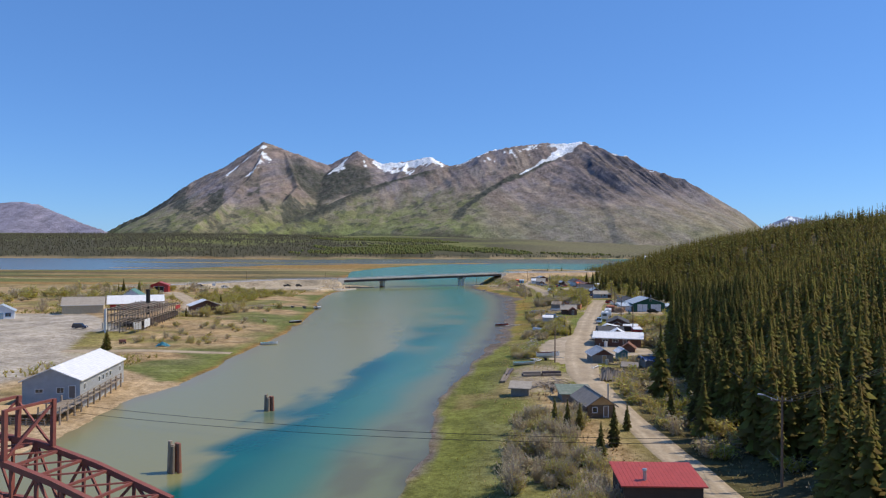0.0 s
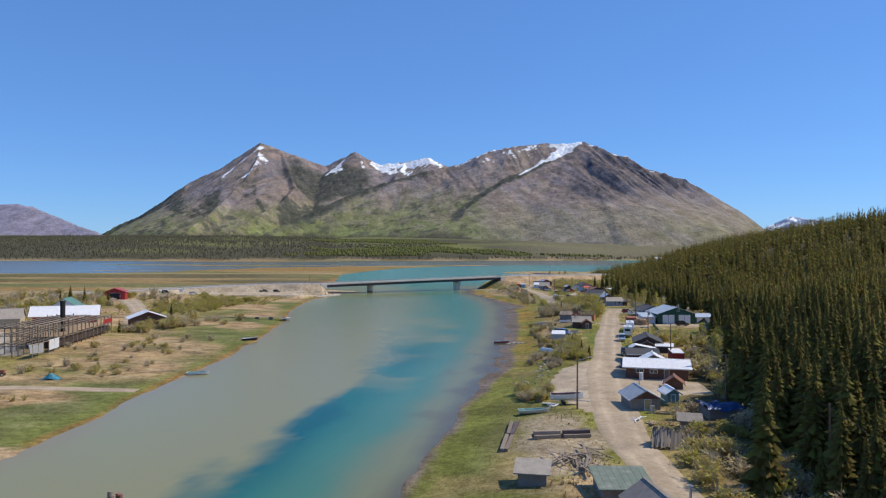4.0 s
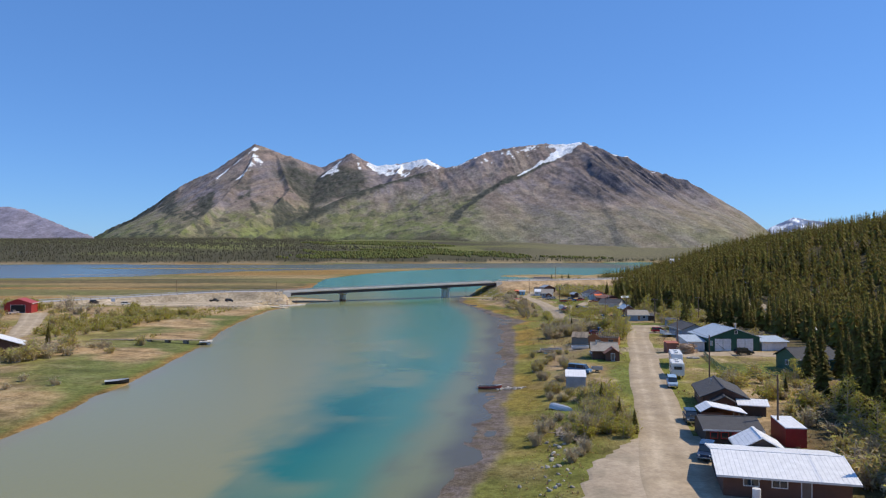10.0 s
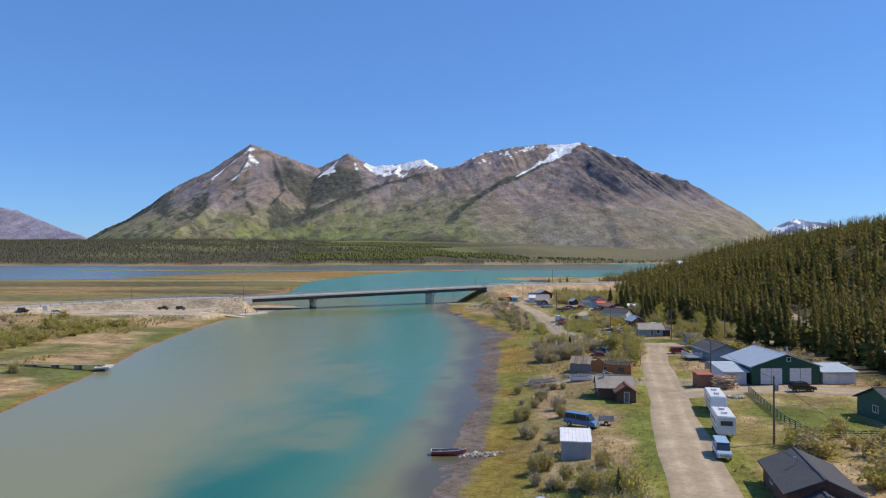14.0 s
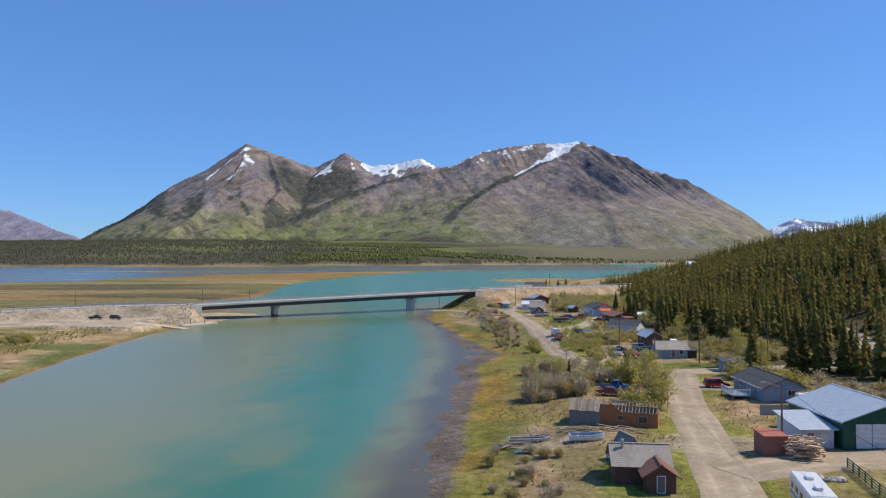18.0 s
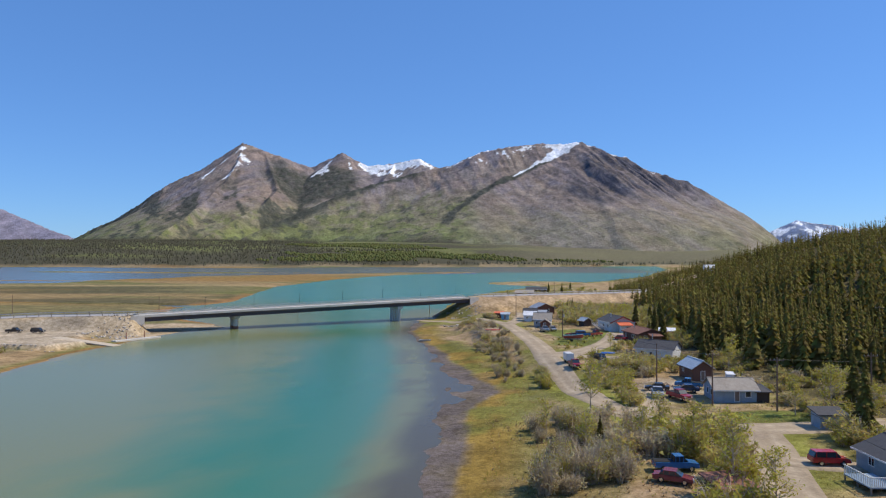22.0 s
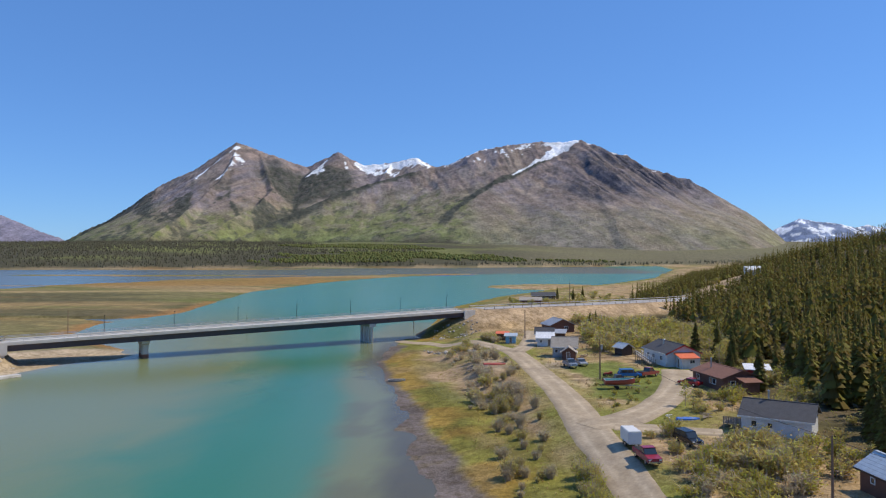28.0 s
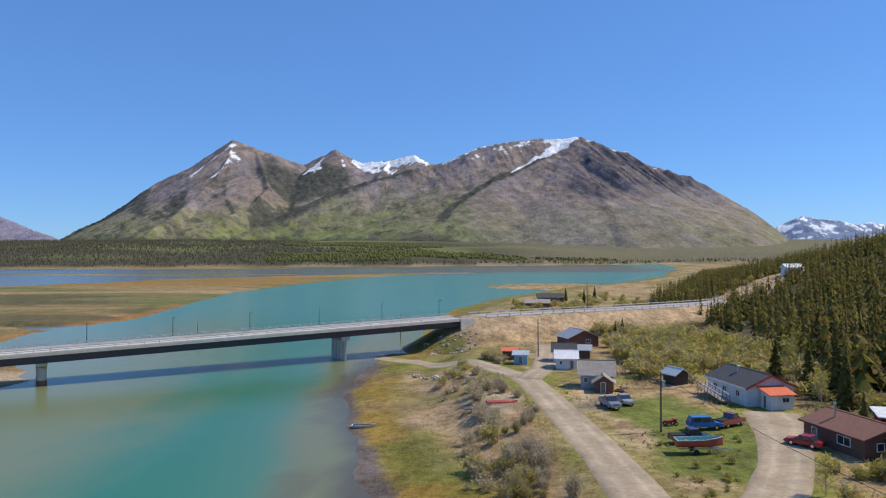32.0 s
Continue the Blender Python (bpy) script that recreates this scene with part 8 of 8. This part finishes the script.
tv = [[bm.verts.new((-1.8 + 0.36 * i, -0.9 + 0.3 * j, max(0.02, 0.9 - 0.25 * abs(i - 5) + 0.5 * random.Random(i * 9 + j).random()) * (0.3 if j in (0, 6) or i in (0, 10) else 1))) for i in range(11)] for j in range(7)]
for j in range(6):
    for i in range(10):
        bm.faces.new((tv[j][i], tv[j][i + 1], tv[j + 1][i + 1], tv[j + 1][i]))
bmesh.ops.solidify(bm, geom=bm.faces[:], thickness=0.03)
part("sheet", bm, M_CYAN, tp_)
boat(-69.2, 192.3, 12, 4.6, 1.7, 0.6, M_BOATWHITE, M_BOATGREEN, "white open boat moored at the marsh edge", z=-0.1)
boat(-80.0, 249.5, 30, 4.4, 1.7, 0.8, M_BLACK, M_BOATWHITE, "dark motorboat drawn up on the marsh", z=0.05)
jt = thing("plank_walk", -124, 311.5, 0, 0, "long grey plank walk across the marsh on cribs", "boardwalk")
for k in range(34):
    bm = bmesh.new()
    box(bm, (k * 1.0, 0.04 * k, 1.25), (0.94, 1.4, 0.1))
    part("plank", bm, M_WOOD, jt)
for k in range(7):
    bm = bmesh.new()
    box(bm, (0.8 + 5.4 * k, 0.2 * k, 0.5), (1.2, 1.2, 1.4))
    part("crib", bm, M_WOOD, jt)
bm = bmesh.new()
box(bm, (33.6, 1.6, 0.8), (3.2, 4.4, 0.35), 0.3)
part("landing", bm, M_CONC, jt)
for k in range(5):
    pole(-215 + 60 * k, 545 + 15 * k, 9, "distant utility pole standing in the marsh", arm=False)

# ---------------------------------------------------------------- shrubs, aspens and grass
def shrub_meshes(seed, twigs, leaf, size=0.06, bare=0.15):
    r = random.Random(seed)
    bm, bl = bmesh.new(), bmesh.new()
    for k in range(twigs):
        a = r.uniform(0, 6.28)
        lean = r.uniform(0.15, 0.75)
        p = Vector((r.uniform(-0.15, 0.15), r.uniform(-0.15, 0.15), -0.03))
        d = Vector((math.cos(a) * lean, math.sin(a) * lean, 1)).normalized()
        l = r.uniform(0.6, 1.05)
        w = 0.012
        side = d.cross(Vector((0, 0, 1)))
        side = (side.normalized() if side.length > 1e-3 else Vector((1, 0, 0))) * w
        q = p + d * l * 0.55
        d2 = (d + Vector((r.uniform(-0.5, 0.5), r.uniform(-0.5, 0.5), r.uniform(-0.1, 0.5)))).normalized()
        t = q + d2 * l * 0.45
        v = [bm.verts.new(c) for c in (p - side, p + side, q + side * 0.7, q - side * 0.7, t)]
        bm.faces.new(v[:4])
        bm.faces.new((v[3], v[2], v[4]))
        for _ in range(3):
            b0 = p.lerp(q, r.uniform(0.35, 1.0))
            b1 = b0 + (d2 + Vector((r.uniform(-1, 1), r.uniform(-1, 1), r.uniform(-0.2, 0.6)))).normalized() * l * 0.3
            vv = [bm.verts.new(c) for c in (b0 - side * 0.6, b0 + side * 0.6, b1)]
            bm.faces.new(vv)
            n = leaf if r.random() > bare else 2
            for _ in range(n):
                c = b0.lerp(b1, r.uniform(0.1, 1.1)) + Vector((r.gauss(0, 0.075), r.gauss(0, 0.075), r.gauss(0, 0.075)))
                u, w2 = Vector((r.gauss(0, 1), r.gauss(0, 1), r.gauss(0, 1))).normalized() * size * r.uniform(0.5, 1.2), Vector((r.gauss(0, 1), r.gauss(0, 1), r.gauss(0, 1))).normalized() * size * r.uniform(0.4, 0.9)
                bl.faces.new([bl.verts.new(x) for x in (c - u, c + w2, c + u)])
    out = []
    for nm, b in (("brushwood", bm), ("foliage", bl)):
        me = bpy.data.meshes.new(nm)
        b.to_mesh(me)
        b.free()
        out.append(me)
    return out


M_LEAF_GREY = foliage("grey_green_buds", (0.5, 0.42, 0.26), 0.3, trans=0.6)
M_LEAF_OLIVE = foliage("olive_leaves", (0.46, 0.39, 0.13), 0.3, trans=0.6)
M_LEAF_GREEN = foliage("fresh_green_leaves", (0.47, 0.42, 0.09), 0.3, trans=0.6)
KINDS = {}
for nm, leafmat, twigs, leaf, n in (("grey", M_LEAF_GREY, 90, 3, 4), ("olive", M_LEAF_OLIVE, 80, 6, 4), ("green", M_LEAF_GREEN, 70, 8, 4)):
    KINDS[nm] = []
    for k in range(n):
        a, b = shrub_meshes(k * 31 + len(nm) * 7, twigs, leaf)
        a.materials.append(M_TWIG)
        b.materials.append(leafmat)
        KINDS[nm].append((a, b))
FAR_KINDS = {}
for nm, leafmat, twigs, leaf in (("grey", M_LEAF_GREY, 30, 2), ("olive", M_LEAF_OLIVE, 26, 4), ("green", M_LEAF_GREEN, 26, 4)):
    FAR_KINDS[nm] = []
    for k in range(3):
        a, b = shrub_meshes(k * 17 + len(nm), twigs, leaf, 0.095)
        a.materials.append(M_TWIG)
        b.materials.append(leafmat)
        FAR_KINDS[nm].append((a, b))
SHRUB_LABEL = {"grey": "bare grey-brown willow shrub with few buds", "olive": "olive budding willow shrub", "green": "fresh green leafing willow shrub"}
r5 = random.Random(55)


def shrub(x, y, s, kind, tall=1.0):
    ob = new("willow_shrub")
    ob.matrix_world = pose(x, y, ground_z(x, y), 0, 0, r5.uniform(0, 360)) @ Matrix.Diagonal((s * 1.3, s * 1.3, s * tall * 1.2, 1))
    tagged(ob, SHRUB_LABEL[kind] + " on rough ground", "shrub", "willow shrubs")
    for nm, me in zip(("brushwood", "foliage"), r5.choice(KINDS[kind])):
        p = new(nm, me)
        p.parent = ob


# (x0, x1, y0, y1, number, kinds, least and most height)
THICKETS = [(-1, 9, 66, 106, 69, "grey grey olive", 1.6, 3.0), (5, 9, 98, 110, 9, "grey olive", 1.5, 2.5), (18, 30, 84, 152, 66, "grey olive green", 1.4, 3.0), (21, 33, 128, 160, 24, "olive grey green", 1.6, 3.2),
            (-1, 4, 160, 176, 13, "grey olive", 1.6, 2.8), (8, 15, 210, 236, 30, "grey olive green", 1.8, 3.6), (1, 8, 198, 232, 15, "grey", 1.0, 2.0), (33, 42, 166, 205, 24, "olive grey", 2.0, 4.5),
            (36, 52, 206, 256, 39, "olive grey green", 1.6, 4.0), (3, 13, 234, 262, 21, "grey olive", 1.2, 2.4), (2, 12, 262, 300, 18, "grey olive", 1.0, 2.2), (8, 26, 328, 362, 66, "grey grey olive", 1.8, 3.6),
            (24, 33, 318, 352, 39, "green olive green", 2.0, 4.6), (46, 60, 340, 372, 30, "green olive", 1.5, 3.6), (20, 33, 396, 420, 54, "green olive grey", 1.4, 2.8), (28, 36, 402, 416, 21, "olive", 1.8, 3.4),
            (18, 27, 366, 396, 21, "green olive", 1.2, 2.8), (-2, 7, 400, 446, 30, "grey olive grey", 0.7, 2.0), (-6, 4.5, 440, 492, 52, "grey olive grey", 0.9, 3.0), (-14, -4, 488, 520, 24, "grey olive", 1.2, 2.4),
            (-6, 0, 516, 530, 12, "grey olive", 1.6, 2.6), (24, 58, 500, 580, 165, "olive green olive", 2.6, 5.0), (29, 50, 430, 448, 27, "olive green", 1.2, 2.6), (17, 29, 436, 460, 18, "green", 0.5, 1.1),
            (44, 64, 440, 500, 36, "olive green", 1.6, 3.6), (-104, -84, 182, 205, 26, "olive grey", 0.8, 2.2), (-118, -88, 205, 250, 22, "olive grey", 0.9, 2.6), (-124, -107, 256, 290, 26, "grey grey olive", 2.4, 5.0), (-154, -132, 315, 345, 30, "green olive green", 1.8, 3.6),
            (-162, -134, 345, 402, 90, "green olive green", 2.0, 4.2), (-270, -172, 300, 420, 103, "olive green grey", 3.0, 6.0), (-118, -100, 285, 305, 10, "grey olive", 1.4, 3.0), (-200, -165, 255, 330, 29, "grey olive", 2.0, 5.0), (0, 40, 640, 740, 51, "olive green", 2.0, 4.0), (40, 110, 640, 820, 60, "olive green", 2.0, 4.5),
            (24, 40, 60, 120, 16, "olive grey green", 1.6, 3.4), (30, 42, 110, 165, 12, "olive grey", 1.6, 3.6), (48, 74, 372, 402, 46, "olive green grey", 1.6, 3.4), (50, 72, 300, 345, 30, "olive grey", 1.6, 3.4), (40, 56, 244, 262, 14, "olive green", 1.4, 3.0),
            (10, 18, 392, 424, 20, "olive green", 1.4, 2.8), (34, 48, 402, 416, 16, "green olive", 1.4, 2.8), (46, 60, 405, 445, 30, "olive green", 1.6, 3.6), (58, 118, 350, 470, 70, "olive green grey", 1.4, 3.0)]
GROUNDS = [(ob.matrix_world.translation.x, ob.matrix_world.translation.y) for ob in bpy.data.objects if ob.parent is None and ob.type == "EMPTY" and ob.get("category") in ("house", "cabin", "cottage", "shed", "barn", "hall", "garage", "car", "truck", "van", "camper", "hut", "trailer", "depot", "warehouse", "shop", "boat", "exhibit", "ruin", "porch", "container", "deck", "kiosk")]
SHRUBS = []
GX, GY = np.array([g[0] for g in GROUNDS]), np.array([g[1] for g in GROUNDS])
for x0, x1, y0, y1, n, kinds, s0, s1 in THICKETS:
    made = 0
    for _ in range(n * 5):
        x, y = r5.uniform(x0, x1), r5.uniform(y0, y1)
        if made >= n:
            break
        if np.min(np.hypot(GX - x, GY - y)) < 4.2 or not off_road(np.array([x]), np.array([y]), 0.9)[0] or ground_z(x, y) < 0.35 or inside(LOT, np.array([x]), np.array([y]))[0]:
            continue
        SHRUBS.append((x, y, r5.uniform(s0, s1), r5.choice(kinds.split()), r5.uniform(0.7, 1.35)))
        made += 1
# the nearest stand as things of their own, the rest as thickets
SHRUBS.sort(key=lambda s: abs(s[0] - 8) + (200 if s[0] < -30 or s[1] > 570 else 0))
for s in SHRUBS[:290]:
    shrub(*s)
for kind in KINDS:
    rest = [s for s in SHRUBS[290:] if s[3] == kind]
    pos = np.array([(s[0], s[1], ground_z(s[0], s[1])) for s in rest])
    sc = np.array([(s[2] * 1.5, s[2] * s[4] * 1.12) for s in rest])
    yaws, which = rs.uniform(0, 6.28, len(rest)), rs.randint(0, 3, len(rest))
    for i, nm, lab in ((0, "willow_thicket_wood", "bare stems of willow thickets"), (1, "willow_thicket", SHRUB_LABEL[kind] + "s massed in thickets")):
        temps = []
        for pair in FAR_KINDS[kind]:
            me = pair[i]
            me.calc_loop_triangles()
            temps.append((np.array([v.co[:] for v in me.vertices]), np.array([t.vertices[:] for t in me.loop_triangles])))
        tagged(mesh_part(nm, scatter_mesh(nm, temps, pos, sc, yaws, which), FAR_KINDS[kind][0][i].materials[0]), lab, "thicket", kind="stuff")


def aspen_meshes(seed, leafy):
    """A slender leafing tree of unit height: trunk with limbs, and a loose crown of small leaves."""
    r = random.Random(seed)
    bt, bl = bmesh.new(), bmesh.new()
    rod(bt, (0, 0, -0.03), (0.02, 0, 0.95), 0.014, 0.003, 6)
    for k in range(26):
        z = 0.22 + 0.7 * k / 26
        a = r.uniform(0, 6.28)
        l = 0.3 * (1 - 0.65 * (z - 0.2)) * r.uniform(0.6, 1.15)
        p = Vector((0.02 * z, 0, z))
        q = p + Vector((math.cos(a) * l * 0.8, math.sin(a) * l * 0.8, l * 0.75))
        rod(bt, p, q, 0.007, 0.002, 4)
        for j in range(3):
            s = p.lerp(q, r.uniform(0.4, 1))
            e = s + Vector((r.gauss(0, 0.07), r.gauss(0, 0.07), r.uniform(0.0, 0.1)))
            rod(bt, s, e, 0.003, 0.001, 3)
            for _ in range(leafy):
                c = s.lerp(e, r.uniform(0, 1.2)) + Vector((r.gauss(0, 0.025), r.gauss(0, 0.025), r.gauss(0, 0.025)))
                u, w = Vector((r.gauss(0, 1), r.gauss(0, 1), r.gauss(0, 1))).normalized() * 0.028, Vector((r.gauss(0, 1), r.gauss(0, 1), r.gauss(0, 1))).normalized() * 0.024
                bl.faces.new([bl.verts.new(x) for x in (c - u, c + w, c + u)])
    out = []
    for nm, b, m in (("trunk", bt, M_TWIG), ("crown", bl, M_LEAF_GREEN)):
        me = bpy.data.meshes.new(nm)
        b.to_mesh(me)
        b.free()
        me.materials.append(m)
        out.append(me)
    return out


ASPENS = [aspen_meshes(k, 8) for k in range(5)]


def aspen(x, y, h):
    ob = new("aspen_tree")
    ob.matrix_world = pose(x, y, ground_z(x, y), 0, 0, r5.uniform(0, 360)) @ Matrix.Diagonal((h * 1.1, h * 1.1, h, 1))
    tagged(ob, "slender aspen tree just coming into yellow-green leaf", "tree", "aspens by the road")
    for nm, me in zip(("trunk", "crown"), r5.choice(ASPENS)):
        p = new(nm, me)
        p.parent = ob


for x, y, h in ((17.4, 366.5, 8), (28, 328, 8), (30.2, 322, 6.5), (27, 340, 7), (29.5, 334, 7.5), (25, 351, 6), (53, 364, 8), (55.5, 370, 7), (48.5, 366, 6), (57, 360, 6), (60, 375, 6), (22, 347, 5), (10, 356, 5), (14.5, 345, 5),
                (13.2, 222, 4.5), (11.5, 217, 4), (44, 214, 6), (43, 196, 7), (46, 203, 8), (42.5, 206, 6.5), (48, 212, 8), (45, 220, 7), (49, 199, 8), (41, 200, 6), (51, 207, 8), (40, 190, 6), (39, 181, 7), (46, 226, 5), (50, 252, 5), (52, 506, 7), (58, 520, 7), (44, 515, 6), (35, 540, 6), (47, 480, 5), (30, 438, 4), (46.5, 436, 5), (52, 410, 7), (49, 402, 6), (24, 377, 4), (20.5, 383, 4)):
    aspen(x, y, h)
for x, y, h in ((5, 100, 4.5), (6.5, 96, 5), (8.3, 99, 4), (12, 92, 5.5), (9.5, 84, 5), (14.8, 100, 4), (24, 96, 9), (25.2, 104, 10.5), (23.3, 121, 12.5), (30, 112, 11), (21.5, 104, 6), (29, 134, 12), (31, 143, 11), (27.5, 118, 6), (13.8, 219, 4), (12.4, 229, 4.5),
                (15, 213.5, 3.5), (44, 240, 4), (53.5, 354.6, 11), (62, 356.5, 10), (64.5, 358, 11), (67, 356.3, 11), (69, 358.6, 10), (72, 357, 12), (74.5, 359, 11), (58, 368, 10), (52, 351, 5), (62, 262, 9), (66, 268, 10), (55, 257, 12), (57.5, 259.5, 11), (53, 254, 9), (49, 238, 10), (51, 232, 11), (47, 224, 10), (50, 221, 12), (53, 228, 12), (54.5, 241, 10), (43.8, 459.8, 6), (46, 452, 9), (48, 474, 10),
                (52, 486, 11), (50, 492, 9), (46, 496, 9), (28.5, 566, 5), (31, 570, 6), (29.5, 573, 5), (47.5, 413, 9), (50, 420, 10), (45.5, 408, 8), (16.5, 346, 4.5), (27.5, 345, 4), (38, 745, 8), (44, 750, 9), (30, 765, 8),
                (-130, 300, 6), (-124, 255, 4), (-160, 395, 5), (-190, 340, 9), (-198, 335, 8), (-185, 350, 7), (-210, 360, 9)):
    spruce(x, y, h, h * 1.15)

spruce(-102.7, 168.5, 5.4, 10.5)

# grass tufts and low scrub where the camera passes nearest
tuft = []
for k in range(4):
    r = random.Random(k)
    v, f = [], []
    for j in range(5):
        a, l = r.uniform(0, 6.28), r.uniform(0.5, 1)
        b = len(v)
        v += [(0.1 * math.cos(a + 1.5), 0.1 * math.sin(a + 1.5), 0), (-0.1 * math.cos(a + 1.5), -0.1 * math.sin(a + 1.5), 0), (math.cos(a) * 0.5 * l, math.sin(a) * 0.5 * l, l)]
        f.append((b, b + 1, b + 2))
    tuft.append((np.array(v), np.array(f)))


def grass(name, n, x0, x1, y0, y1, mat, label, lo, hi, mask):
    def keep(x, y):
        return (height(x, y) > 0.3) & off_road(x, y, 0.3) & ~inside(LOT, x, y) & mask(x, y)
    x, y = sow(n, x0, x1, y0, y1, keep)
    s = rs.uniform(lo, hi, len(x))
    ob = mesh_part(name, scatter_mesh(name, tuft, np.stack([x, y, height(x, y)], 1), np.stack([s * 1.6, s], 1), rs.uniform(0, 6.28, len(x)), rs.randint(0, 4, len(x))), mat)
    tagged(ob, label, "grass", kind="stuff")


M_GRASS_DRY = foliage("dry_grass", (0.55, 0.42, 0.2), 0.3, trans=0.5)
M_GRASS_GREEN = foliage("green_grass", (0.4, 0.38, 0.08), 0.3, trans=0.5)
M_HEATH = foliage("brown_scrub", (0.4, 0.3, 0.17), 0.4, trans=0.45)
grass("dry_grass", 26000, -4, 60, 60, 560, M_GRASS_DRY, "dry tan grass tufts over the river bank", 0.12, 0.35, lambda x, y: (fbm(x, y, 18, 4, 21) < 0.54) & (np.hypot((x - 23) / 10, (y - 462) / 20) > 1))
grass("green_grass", 30000, -14, 60, 60, 560, M_GRASS_GREEN, "green spring grass tufts over the river bank", 0.1, 0.28, lambda x, y: (fbm(x, y, 18, 4, 21) > 0.46) & (x > BANK_R(y) + 2.5))
grass("low_scrub", 15000, 2, 70, 60, 560, M_HEATH, "low brown scrub and dead brush between the yards", 0.25, 0.6, lambda x, y: fbm(x, y, 12, 4, 91) > 0.58)
grass("marsh_scrub", 16000, -200, -70, 130, 470, M_LEAF_OLIVE, "olive marsh scrub on the west bank", 0.5, 1.4, lambda x, y: (fbm(x, y, 26, 4, 92) > 0.55) & (x < BANK_L(y) - 16) & ~((x < -104) & (y < 250)) & ~inside(SLIP, x, y) & (CAUSE_L.near(x, y)[0] > 22) & (np.hypot(x + 128, y - 470) > 26))
